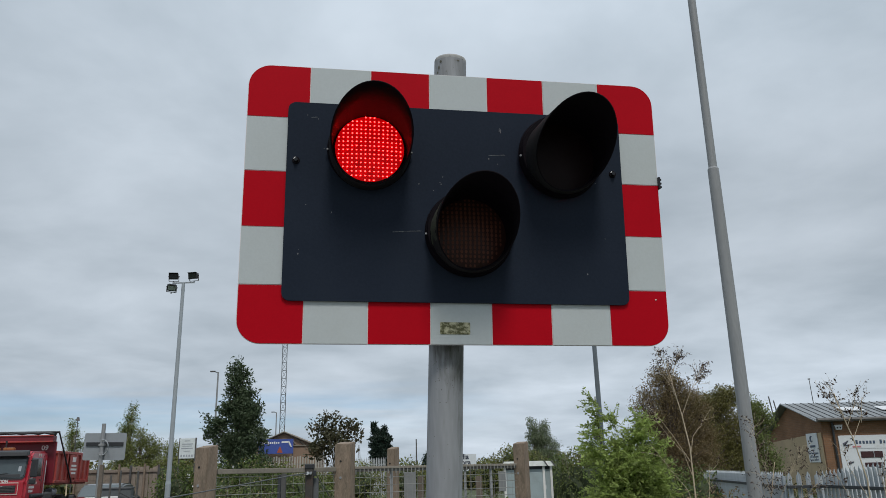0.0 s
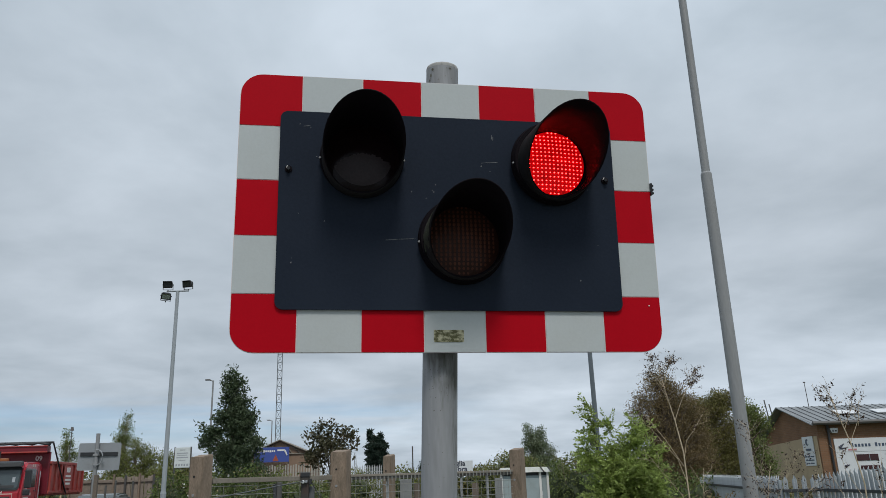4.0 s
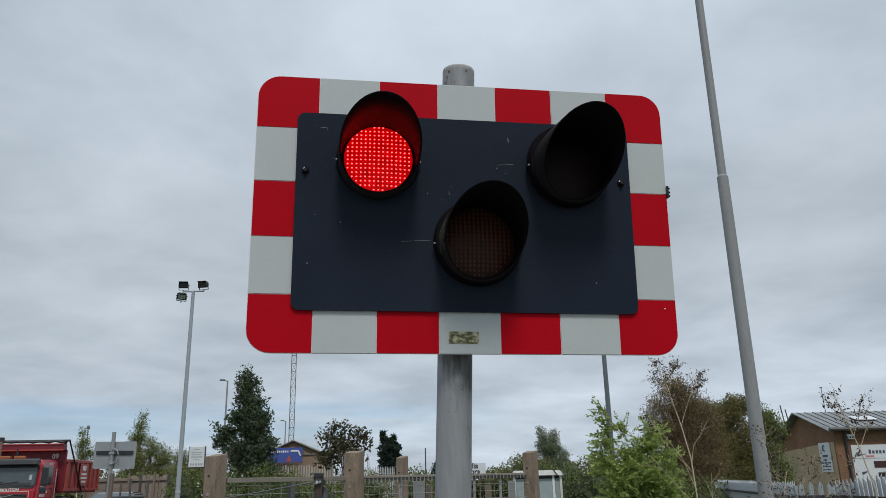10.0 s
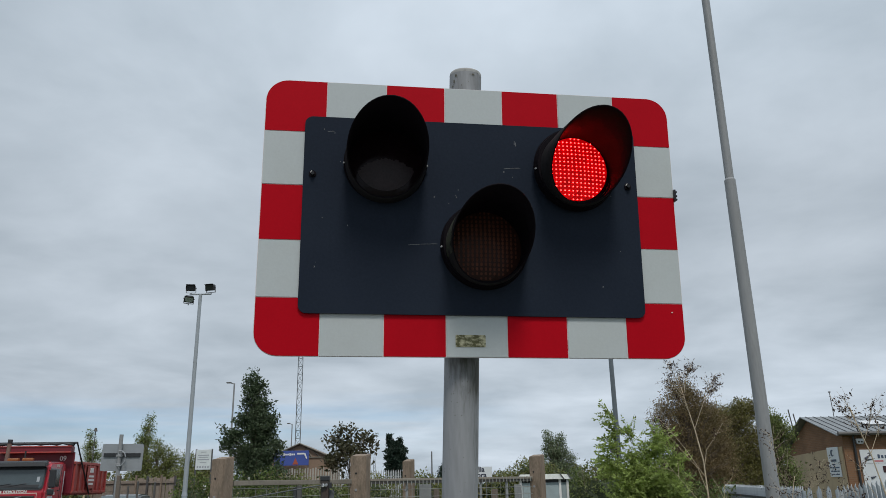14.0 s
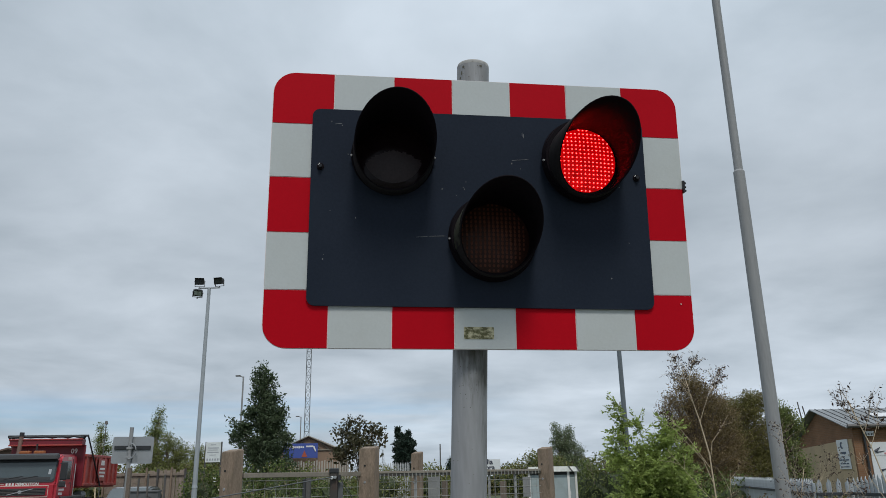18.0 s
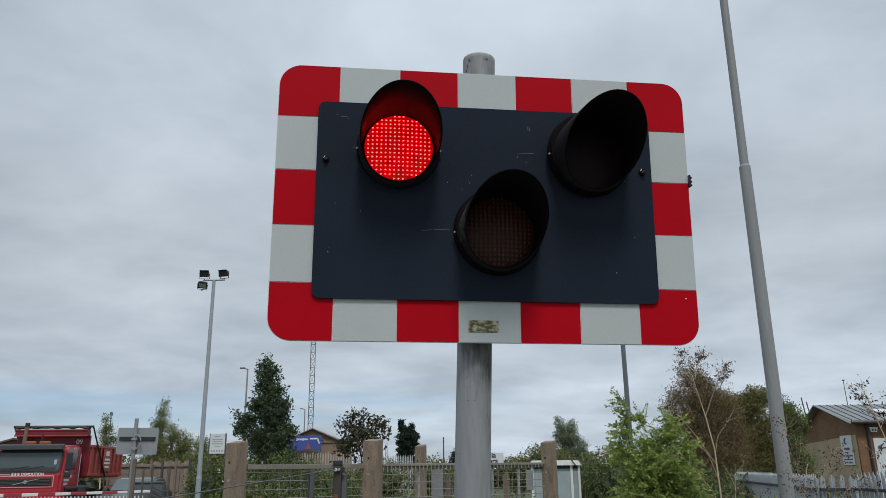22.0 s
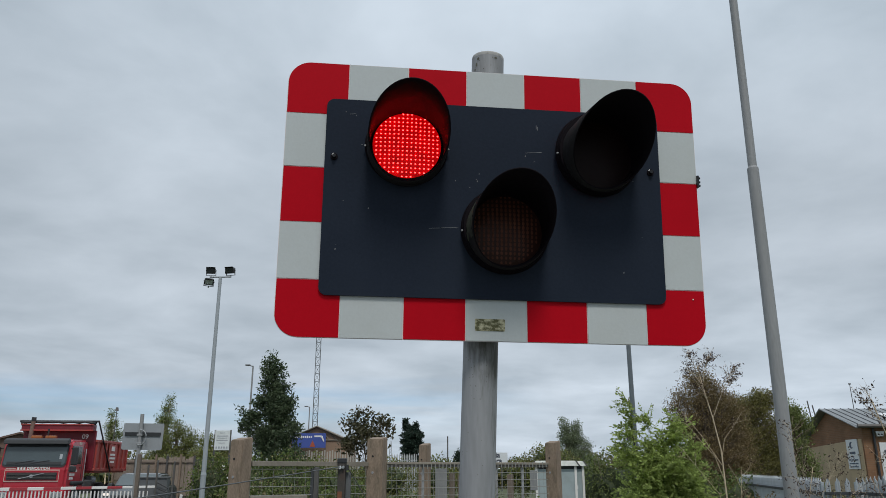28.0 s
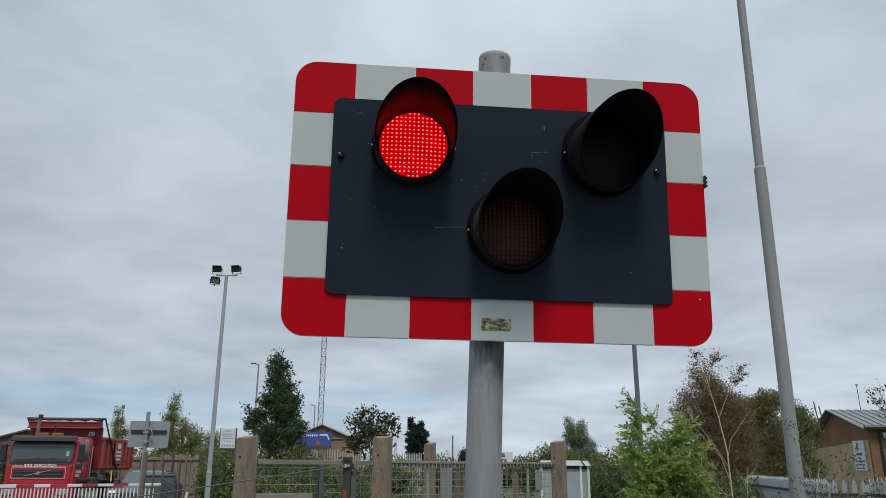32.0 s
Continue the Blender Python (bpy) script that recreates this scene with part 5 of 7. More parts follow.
        part("door_line", box(0.012, 0.02, 1.7, s * (W / 2 + 0.002), 1.42, 1.6), DARK_TRIM, cab)
        part("wheel_arch", box(0.16, 1.25, 0.14, s * (W / 2 - 0.02), 1.05, 1.10, 0.05), DARK_TRIM, cab)
        for n, z in ((3, 1.66), (7, 1.52), (5, 1.39), (4, 1.26)):
            for i in range(n):
                part("door_lettering", box(0.008, 0.07, 0.085, s * (W / 2 + 0.004), 0.62 + s * 0.1 * (i - (3 if s > 0 else 3.5)), z), LETTER, cab)
    for y in (0.95, 1.12):
        part("roof_letter", box(0.008, 0.12, 0.10, W / 2 + 0.003, y, 2.47), CREAM, cab)
    for s in (-1, 1):
        part("door_handle", box(0.03, 0.16, 0.035, s * (W / 2 + 0.012), 1.28, 1.62, 0.008), DARK_TRIM, cab)
        part("grab_rail", rod((s * (W / 2 + 0.03), 1.62, 1.0), (s * (W / 2 + 0.03), 1.62, 2.3), 0.016, 0.016, 8), CHROME, cab)
        part("cab_step", box(0.22, 0.5, 0.05, s * (W / 2 - 0.02), 0.35, 0.62, 0.01), STEEL_DARK, t)
        part("marker_lamp", box(0.12, 0.03, 0.05, s * 0.95, 0.02, 2.52, 0.012), ORANGE, cab)
        part("fog_lamp", rod((s * 0.72, -0.1, 0.52), (s * 0.72, -0.125, 0.52), 0.07, 0.065, 16), CHROME, t)
    for x in (-0.22, 0.26):
        part("beacon", box(0.36, 0.2, 0.12, x, 0.55, 2.67, 0.04), ORANGE, t, "amber roof beacon")
    part("exhaust_stack", rod((-0.98, 1.7, 1.2), (-0.88, 1.7, 3.30), 0.085, 0.075, 16), mat("stained_exhaust", (0.19, 0.135, 0.11), 0.6, 0.2, vary=0.3, stain=(0.07, 0.05, 0.04), amount=0.6), t, "stained brown exhaust stack", smooth=True)
    part("exhaust_tip", rod((-0.88, 1.7, 3.30), (-0.875, 1.7, 3.44), 0.082, 0.082, 16), DARK_TRIM, t, "", smooth=True)
    part("aerial", rod((0.05, 0.8, 2.6), (0.05, 0.8, 2.98), 0.02, 0.035, 8), DARK_TRIM, t)
    part("chassis", box(0.95, 5.4, 0.26, 0, 3.4, 0.92, 0.02), DARK_TRIM, t)
    for x in (-1, 1):
        for y in (1.05, 4.0, 5.3):
            wheel(t, x * 1.03, y)
    part("side_tank", box(0.5, 0.9, 0.5, 0.95, 2.15, 0.95, 0.06), STEEL_DARK, t)
    part("air_tank", rod((0.98, 2.75, 1.18), (0.98, 3.25, 1.18), 0.15, 0.15, 14), SIGN_GREY, t)
    # bed
    BWid, y0, y1, z0, z1 = 2.62, 2.1, 6.25, 1.50, 2.60
    part("bed_floor", box(BWid - 0.1, y1 - y0, 0.12, 0, (y0 + y1) / 2, z0, 0.01), BED_RED, t)
    part("headboard", box(BWid, 0.08, 1.48, 0, y0, z0 + 0.74, 0.012), HOUSING_RED, t, "dull red tipper headboard")
    part("sheet_housing", box(BWid - 0.05, 0.40, 0.24, 0, y0 - 0.2, 3.07, 0.03), HOUSING_RED, t, "red sheet housing")
    part("sheet_roller", rod((-BWid / 2 - 0.12, y0 - 0.2, 3.31), (BWid / 2 + 0.12, y0 - 0.2, 3.31), 0.04, 0.04, 12), DARK_TRIM, t, "rolled black cover")
    part("housing_mark", letters("09", 0.24, LETTER), None, t, "white painted figures", pose(0.80, y0 - 0.045, 2.68, 90))
    # loose cover hung in folds along the roller, and the frame that carries it
    folds = [([(-1.38 + 0.19 * i, y0 - 0.23 - 0.03 * (i % 2), 3.30 - 0.035 * abs(math.sin(i * 1.3)) - (0.05 if i in (0, 14) else 0)) for i in range(15)], [0.035 + 0.012 * (i % 3) for i in range(15)])]
    part("cover_sheet", tubes("cover_sheet", folds, DARK_TRIM, 8), None, t, "black rolled load cover in folds")
    for s in (-1, 1):
        part("cover_post", box(0.05, 0.06, 0.34, s * 1.24, y0 - 0.12, 3.16, 0.006), DARK_TRIM, t)
        part("cover_brace", rod((s * 1.33, y0 - 0.2, 3.29), (s * 1.20, y0 - 0.1, 3.05), 0.018, 0.018, 6), DARK_TRIM, t)
    part("housing_lip", box(BWid - 0.02, 0.05, 0.05, 0, y0 - 0.41, 2.97, 0.01), BED_RED, t)
    part("housing_lip", box(BWid - 0.02, 0.05, 0.04, 0, y0 - 0.41, 3.18, 0.01), BED_RED, t)
    part("tailboard", box(BWid, 0.08, z1 - z0, 0, y1, (z0 + z1) / 2, 0.01), BED_RED, t)
    for s in (-1, 1):
        sp = part("bed_side", box(0.06, y1 - y0, z1 - z0, s * (BWid / 2 - 0.03), (y0 + y1) / 2, (z0 + z1) / 2, 0.008), BED_RED, t, "scuffed red ribbed bed side")
        part("top_rail", box(0.12, y1 - y0, 0.10, s * (BWid / 2), (y0 + y1) / 2, z1, 0.015), BED_RED, sp)
        part("low_rail", box(0.10, y1 - y0, 0.10, s * (BWid / 2), (y0 + y1) / 2, z0 + 0.05, 0.015), BED_RED, sp)
        for i in range(8):
            y = y0 + 0.12 + i * (y1 - y0 - 0.24) / 7
            part("rib", box(0.10, 0.11, z1 - z0 - 0.1, s * (BWid / 2 + 0.015), y, (z0 + z1) / 2, 0.012), BED_RED, sp)
        part("side_plate", box(0.02, 0.95, 0.85, s * (BWid / 2 + 0.06), 4.1, 2.1, 0.006), BED_RED, sp)
        for n, z, h, w in ((3, 2.36, 0.18, 0.11), (8, 2.13, 0.075, 0.06), (10, 1.99, 0.075, 0.055), (7, 1.85, 0.075, 0.06)):
            for i in range(n):
                part("side_lettering", box(0.008, w, h, s * (BWid / 2 + 0.075), 4.1 + (i - n / 2 + 0.5) * w * 1.3, z), LETTER, sp)
        part("cover_arm", rod((s * (BWid / 2 + 0.1), y0 - 0.2, 3.31), (s * (BWid / 2 + 0.1), 3.9, 1.5), 0.03, 0.03, 8), DARK_TRIM, t, "black cover arm")


build_truck()


def build_car():
    t = thing("car", pose(-12.85, 28, 0, 0, 0, 9), "silver car queuing behind the lorry", "car")
    body = part("body", profile_body([(0, 0.32), (-0.02, 0.62), (0.12, 0.80), (1.05, 0.95), (1.25, 0.96), (3.9, 0.96), (4.2, 0.85), (4.25, 0.4), (4.1, 0.3)], 1.76, 0.06), CAR_PAINT, t, "silver car body")
    part("cabin", profile_body([(1.0, 0.94), (1.75, 1.38), (2.1, 1.43), (3.2, 1.42), (3.9, 0.95)], 1.5, 0.07), CAR_PAINT, t)
    part("windscreen", box(1.32, 0.02, 0.76, 0, 0, 0, 0.01), mat("car_glass", (0.07, 0.09, 0.095), 0.06, vary=0.2, scale=1.5, bump=0.0, spec=0.9), t, "pale reflecting windscreen", pose(0, 1.345, 1.175, -59.6))
    part("grille", box(0.9, 0.03, 0.16, 0, -0.02, 0.55, 0.02), DARK_TRIM, body)
    for s in (-1, 1):
        part("headlamp", box(0.2, 0.06, 0.09, s * 0.68, 0.02, 0.70, 0.03), glow("headlamp_on", (1, 0.97, 0.9), 0.9) if s < 0 else CHROME, t, "headlamp")
        part("mirror", box(0.18, 0.1, 0.12, s * 0.97, 1.35, 1.0, 0.03), CAR_PAINT, t)
        for y in (0.75, 3.4):
            wheel(t, s * 0.76, y, 0.31, 0.2)


build_car()


def build_left_side():
    t = thing("road_sign_back", pose(-6.505, 14.5, 0), "back of a grey road sign on a grey pole", "road sign")
    part("pole", rod((0, 0.03, -0.1), (0, 0.03, 2.6), 0.036, 0.036, 20), GALV_POLE, t, smooth=True)
    b = prism(round_rect(0.793, 0.495, 0.035, 5), 0.005)
    plate = part("sign_plate", b, SIGN_GREY, t, "bare grey sheet metal", pose(0.03, 0.082, 2.18, 0, 1.0, 0))
    part("channel", box(0.70, 0.022, 0.07, 0, -0.012, 0.045, 0.004), DARK_TRIM, plate, "black fixing channel")
    V = []
    for i in range(15):
        a = radians(100 - 210 * i / 14)
        V.append((0.03 + 0.115 * math.cos(a), -0.03, 2.16 + 0.14 * math.sin(a)))
    part("cable_loop", tubes("cable_loop", [(V, [0.011] * 15)], SIGN_GREY, 6), None, t, "grey cable loop")
    for z in (2.21, 2.05):
        part("clip", box(0.10, 0.09, 0.04, 0, 0.03, z, 0.006), GALV_POLE, t)
    t = thing("wooden_post", pose(-6.385, 14.35, 0), "rough brown wooden post beside the sign pole", "post")
    part("timber", box(0.066, 0.066, 1.98, 0, 0, 0.86, 0.008), DARK_TIMBER, t)
    t = thing("equipment_box", pose(-9.95, 23.6, 0, 0, 0, 14), "mid-grey steel equipment box with diagonal struts", "cabinet")
    part("body", box(0.80, 0.5, 1.33, 0, 0, 0.645, 0.012), BOX_GREY, t)
    part("lid", box(0.86, 0.56, 0.05, 0, 0, 1.33, 0.01), BOX_GREY, t)
    for x, z, u in ((0.10, 1.20, 0.36), (0.02, 1.08, 0.42), (0.06, 0.92, 0.3)):
        part("strut", rod((x, -0.34, z), (x + u, -0.34, z - 0.18), 0.018, 0.018, 8), DARK_TRIM, t)
    t = thing("marker_post", pose(-6.9, 17.4, 0, 8), "short pale leaning marker post", "post")
    part("shaft", box(0.06, 0.03, 1.15, 0, 0, 0.5, 0.005), LETTER, t, m=pose(0, 0, 0, 0, 14, 0))
    # board fence
    t = thing("board_fence", pose(-16.4, 34.5, 0, 0, 0, -8), "tall brown vertical board fence with dark posts", "fence")
    rng = random.Random(11)
    bd = [finish(box(0.145, 0.022, h, 0, 0, h / 2, 0.003), "board", BOARD_TIMBER) for h in (2.06, 2.12, 2.16)]
    for i in range(14, 26):
        part("board", bd[rng.randrange(3)], None, t, "", pose(i * 0.15, rng.uniform(-0.01, 0.01), -0.05, 0, rng.uniform(-0.6, 0.6), 0))
    plank = finish(box(2.1, 0.024, 0.215, 0, 0, 0, 0.004), "plank", BOARD_TIMBER)
    for i in range(9):
        part("plank", plank, None, t, "", pose(1.02, rng.uniform(-0.012, 0.012), 0.10 + i * 0.222, 0, rng.uniform(-0.3, 0.3), 0))
    for i, x in enumerate((-0.05, 1.0, 2.0, 2.55, 3.2, 3.85)):
        part("fence_upright", box(0.075, 0.075, 2.3 - 0.1 * (i % 2), x, -0.09, 1.05, 0.006), STEEL_DARK if i % 2 else TIMBER, t)
    for z in (0.5, 1.9):
        part("fence_rail", box(3.9, 0.05, 0.09, 1.9, -0.045, z, 0.004), BOARD_TIMBER, t)
    for x, y, h in ((-7.22, 17.2, 1.82), (-7.0, 17.6, 1.80), (-7.3, 16.9, 1.72)):
        t = thing("iron_stake", pose(x, y, 0), "thin dark iron stake by the equipment box", "post", "iron stakes")
        part("shaft", box(0.034, 0.03, h, 0, 0, h / 2 - 0.05, 0.004), STEEL_DARK, t)
    # white notice board
    t = thing("notice_board", pose(-11.81, 35, 0), "white notice board with unreadable lines on two posts", "sign")
    p = part("panel", box(0.69, 0.03, 0.88, 0, 0, 2.84, 0.006), BOARD_PALE, t)
    for s in (-1, 1):
        part("leg", box(0.06, 0.06, 3.4, s * 0.36, 0.05, 1.6, 0.004), STEEL_DARK, t)
    for z, w, h in ((3.17, 0.24, 0.03), (3.03, 0.50, 0.04), (2.94, 0.44, 0.03), (2.84, 0.52, 0.04), (2.72, 0.3, 0.025)):
        part("text_line", box(w, 0.006, h, 0, -0.018, z), NOTICE_INK, p)
    for i in range(5):
        part("pictogram", box(0.07, 0.006, 0.09, -0.24 + 0.12 * i, -0.018, 2.52), NOTICE_INK, p)


build_left_side()


# ---- far buildings ----
def gable_house(name, label, x, y, w, d, eave, ridge, rz, wall, roof, over=0.25):
    """Walls up to the eaves with gables, and two roof slopes of real thickness; the ridge runs along y."""
    t = thing(name, pose(x, y, 0, 0, 0, rz), label, "building")
    b = prism([(-w / 2, -0.2), (w / 2, -0.2), (w / 2, eave), (0, ridge), (-w / 2, eave)], d)
    part("wall", b, wall, t)
    for s in (-1, 1):
        run, rise = w / 2 + over, (ridge - eave) * (w / 2 + over) / (w / 2)
        pts = [(0, ridge + 0.02), (s * run, ridge + 0.02 - rise), (s * run, ridge + 0.16 - rise), (0, ridge + 0.16)]
        r = prism(pts, d + 2 * over)
        bmesh.ops.translate(r, vec=(0, -over, 0), verts=r.verts)
        part("roof_slope", r, roof, t)
    return t


def build_far():
    t = gable_house("roadside_house", "low building with brown gabled roof and blue banner", -17.0, 80, 6.4, 9, 4.4, 5.75, 4, BRICK_WALL, TILE)
    for s in (-1, 1):
        part("bargeboard", rod((0, -0.3, 5.85), (s * 3.4, -0.3, 4.4), 0.07, 0.07, 6), GREY_TIMBER, t)
    for x in (-2.2, -1.3, 1.3, 2.2):
        part("gable_truss", rod((x, -0.06, 4.4), (x * 0.45, -0.06, 5.4), 0.05, 0.05, 6), GREY_TIMBER, t)
    part("gable_tie", rod((-3.1, -0.07, 4.45), (3.1, -0.07, 4.45), 0.06, 0.06, 6), GREY_TIMBER, t)
    t = thing("blue_banner", pose(-17.6, 79, 0), "blue banner with white lettering and a curved arrow", "banner")
    p = part("cloth", box(3.5, 0.05, 1.45, 0, 0, 4.38, 0.01), SIGN_BLUE, t)
    for s in (-1, 1):
        part("banner_post", box(0.08, 0.08, 5.0, s * 1.7, 0.07, 2.4), STEEL_DARK, t)
    text_bars(p, [(-1.5 + 0.21 * i, -1.36 + 0.21 * i, 4.74, 0.24 if i in (0, 3, 6) else 0.17) for i in range(9)] + [(0.55, 1.3, 4.8, 0.16)], -0.03, LETTER)
    part("arrow", rod((1.3, -0.03, 4.80), (1.55, -0.03, 4.28), 0.1, 0.06, 6), LETTER, p)
    part("orange_mark", prism([(0.1, 3.75), (0.7, 3.75), (0.4, 4.4)], 0.012), mat("orange_red", (0.36, 0.08, 0.04), 0.5), p, "", pose(0, -0.045, 0))
    gable_house("terrace_house", "distant house with dark brown tiled roof", -37.8, 62, 7, 8, 3.3, 4.35, 20, TILE, TILE)
    t = thing("pale_palisade", pose(-9.4, 40, 0), "pale weathered palisade fence before the far house", "fence")
    pale = finish(box(0.075, 0.02, 2.55, 0, 0, 1.2, 0.004), "paling", mat("pale_paling", (0.33, 0.31, 0.27), 0.8, obj=0.5))
    for i in range(24):
        part("paling", pale, None, t, "", pose(i * 0.135, 0, 0.04 * math.sin(i * 2.1)))
    for z in (0.7, 2.1):
        part("fence_rail", box(3.2, 0.05, 0.06, 1.55, 0.04, z), GREY_TIMBER, t)
    t = thing("trade_sign", pose(1.6, 60, 0), "white trade sign with dark letters partly hidden behind the post", "sign")
    p = part("panel", box(1.5, 0.04, 0.84, -0.28, 0, 2.37, 0.006), SIGN_WHITE, t)
    part("leg", box(0.08, 0.08, 2.6, 0.0, 0.07, 1.2), STEEL_DARK, t)
    for body, x, z in (("glia", -0.80, 2.43), ("ora", -0.70, 2.01)):
        part("letters", letters(body, 0.54, INK), None, p, "dark blue letters", pose(x, -0.03, z, 90))
    t = thing("security_fence", pose(-8.2, 60, 0), "pale grey spiked security fence far across the field", "fence")
    spike = finish(prism([(-0.035, -0.1), (0.035, -0.1), (0.035, 2.55), (0.0, 2.72), (-0.035, 2.55)], 0.02), "pale", mat("dull_zinc", (0.40, 0.42, 0.43), 0.6, vary=0.15, obj=0.5))
    for i in range(26):
        part("pale", spike, None, t, "", pose(i * 0.13, 0, 0.03 * math.sin(i * 1.9)))
    for z in (0.6, 2.2):
        part("fence_rail", box(3.4, 0.05, 0.06, 1.63, 0.05, z), SIGN_GREY, t)


build_far()


def build_workshop():
    """Single-storey unit: brick front, buff gable, sheet roof."""
    X0, X1, Y0, Y1, EV, RG = 15.88, 26.0, 33.0, 38.9, 3.31, 4.17
    EB = 2.78
    t = thing("workshop", pose(X0, Y0, 0), "single-storey brick workshop with grey sheet roof and buff gable", "building")
    L, D = X1 - X0, Y1 - Y0
    part("front_wall", box(L, 0.25, EV + 0.2, L / 2, 0.125, EV / 2 - 0.1), BRICKWORK, t, "brown brick front wall")
    part("back_wall", box(L, 0.25, EB + 0.2, L / 2, D - 0.125, EB / 2 - 0.1), BRICKWORK, t)
    for x, nm in ((0.0, "gable_wall"), (L - 0.25, "far_gable")):
        g = bmesh.new()
        f = g.faces.new([g.verts.new((x, y, z)) for y, z in ((0.25, -0.2), (D - 0.25, -0.2), (D - 0.25, EB + 0.02), (D / 2, RG - 0.03), (0.25, EV + 0.02))])
        r = bmesh.ops.extrude_face_region(g, geom=[f])
        bmesh.ops.translate(g, vec=(0.25, 0, 0), verts=[v for v in r["geom"] if isinstance(v, bmesh.types.BMVert)])
        bmesh.ops.recalc_face_normals(g, faces=g.faces)
        part(nm, g, BRICKWORK, t, "brown brick gable")
    g = bmesh.new()
    f = g.faces.new([g.verts.new((-0.033, y, z)) for y, z in ((0.1, -0.1), (D - 0.2, -0.1), (D - 0.2, 2.53), (0.1, 2.79))])
    r = bmesh.ops.extrude_face_region(g, geom=[f])
    bmesh.ops.translate(g, vec=(0.03, 0, 0), verts=[v for v in r["geom"] if isinstance(v, bmesh.types.BMVert)])
    bmesh.ops.recalc_face_normals(g, faces=g.faces)
    part("buff_render", g, RENDER_BUFF, t, "stained buff rendered lower wall")
    for s in (0, 1):
        ya, yb = (-0.28, D / 2) if s == 0 else (D + 0.28, D / 2)
        n = 34
        sheet = bmesh.new()
        eave = EB if s else EV
        dz = (RG - eave) / (D / 2)
        za = eave - 0.28 * dz + 0.06
        prev = None
        for i in range(n * 4 + 1):
            x = -0.3 + (L + 0.6) * i / (n * 4)
            k = 0.006 if i % 4 == 1 else 0.0
            row = [sheet.verts.new((x, ya, za + k)), sheet.verts.new((x, yb, RG + 0.06 + k)), sheet.verts.new((x, yb, RG + 0.0)), sheet.verts.new((x, ya, za - 0.05))]
            if prev:
                for j in range(4):
                    sheet.faces.new((prev[j], row[j], row[(j + 1) % 4], prev[(j + 1) % 4]))
            prev = row
        bmesh.ops.recalc_face_normals(sheet, faces=sheet.faces)
        part("roof_slope", sheet, ROOF, t, "grey ribbed roof sheeting")
        if s == 0:
            for i in range(30):
                x = -0.1 + i * (L + 0.2) / 29
                part("roof_seam", rod((x, ya, za + 0.012), (x, yb, RG + 0.072), 0.017, 0.017, 5), RAIL_DARK, t)
            for x, w in ((2.05, 0.95), (3.75, 0.9), (6.5, 0.9)):
                y = 1.35
                part("rooflight", box(w, 0.7, 0.03, x, y, EV + dz * y + 0.125, 0.004), ROOF_PALE, t, "pale translucent rooflight", None)
    for o in t.children:
        if o.name.startswith("rooflight"):
            c = Vector((0, 1.35, EV + (RG - EV) / (D / 2) * 1.35 + 0.125))
            o.matrix_basis = Matrix.Translation(c) @ pose(0, 0, 0, math.degrees(math.atan((RG - EV) / (D / 2)))) @ Matrix.Translation(-c)
    for s in (-1, 1):
        m = rod((-0.32, D / 2, RG + 0.05), (-0.32, D / 2 + s * (D / 2 + 0.3), (EV if s < 0 else EB) - 0.08), 0.038, 0.038, 6)
        part("verge_trim", m, SIGN_GREY, t)
    part("gutter", rod((-0.3, -0.33, EV - 0.02), (L + 0.3, -0.33, EV - 0.02), 0.08, 0.08, 8), STEEL_DARK, t)
    part("downpipe", rod((0.42, -0.08, 0), (0.42, -0.08, EV), 0.05, 0.05, 8), DARK_TRIM, t)
    # shop front
    sf = part("shop_sign", box(4.4, 0.05, 0.55, 2.8, -0.03, 2.36, 0.008), SIGN_WHITE, t, "white sign board with dark lettering")
    text_bars(sf, [(1.30 + 0.145 * i, 1.39 + 0.145 * i, 2.34 + (0.015 if i in (0, 7) else 0), 0.16 if i in (0, 7) else 0.12) for i in range(11) if i != 6], -0.06, SLATE_INK)
    part("swoosh", rod((0.78, -0.06, 2.26), (1.0, -0.06, 2.42), 0.06, 0.015, 8), INK, sf, "dark swoosh mark")
    part("swoosh", rod((0.84, -0.06, 2.22), (1.16, -0.06, 2.27), 0.03, 0.01, 8), INK, sf)
    fr = part("shop_front", box(4.4, 0.05, 2.0, 2.8, -0.02, 1.08, 0.008), SIGN_WHITE, t, "white panelled shop front")
    for x, z, w, h in ((1.90, 1.84, 0.92, 0.26), (1.95, 1.43, 0.80, 0.17), (4.2, 1.84, 0.8, 0.26)):
        pane = part("shop_window", box(w, 0.03, h, x, -0.05, z, 0.006), mat("red_dark_window", (0.045, 0.014, 0.016), 0.12, vary=0.4, scale=5, bump=0.0), fr, "dark reddish window")
        part("window_bar", box(0.025, 0.02, h, x + 0.08, -0.068, z), SIGN_GREY, pane)
    small = part("small_sign", box(0.52, 0.02, 0.34, 2.95, -0.055, 1.82, 0.004), LETTER, fr, "small framed notice")
    text_bars(small, [(2.78, 3.12, 1.88, 0.03), (2.82, 3.08, 1.80, 0.025), (2.80, 3.10, 1.73, 0.02)], -0.068, NOTICE_INK)
    part("swoosh", rod((0.90, -0.05, 1.50), (1.10, -0.05, 1.56), 0.05, 0.015, 8), INK, fr)
    part("swoosh", rod((3.00, -0.05, 1.50), (3.20, -0.05, 1.56), 0.05, 0.015, 8), INK, fr)
    part("red_notice", box(0.36, 0.01, 0.07, 1.32, -0.058, 2.17), mat("faded_pink", (0.5, 0.2, 0.22), 0.6), fr)
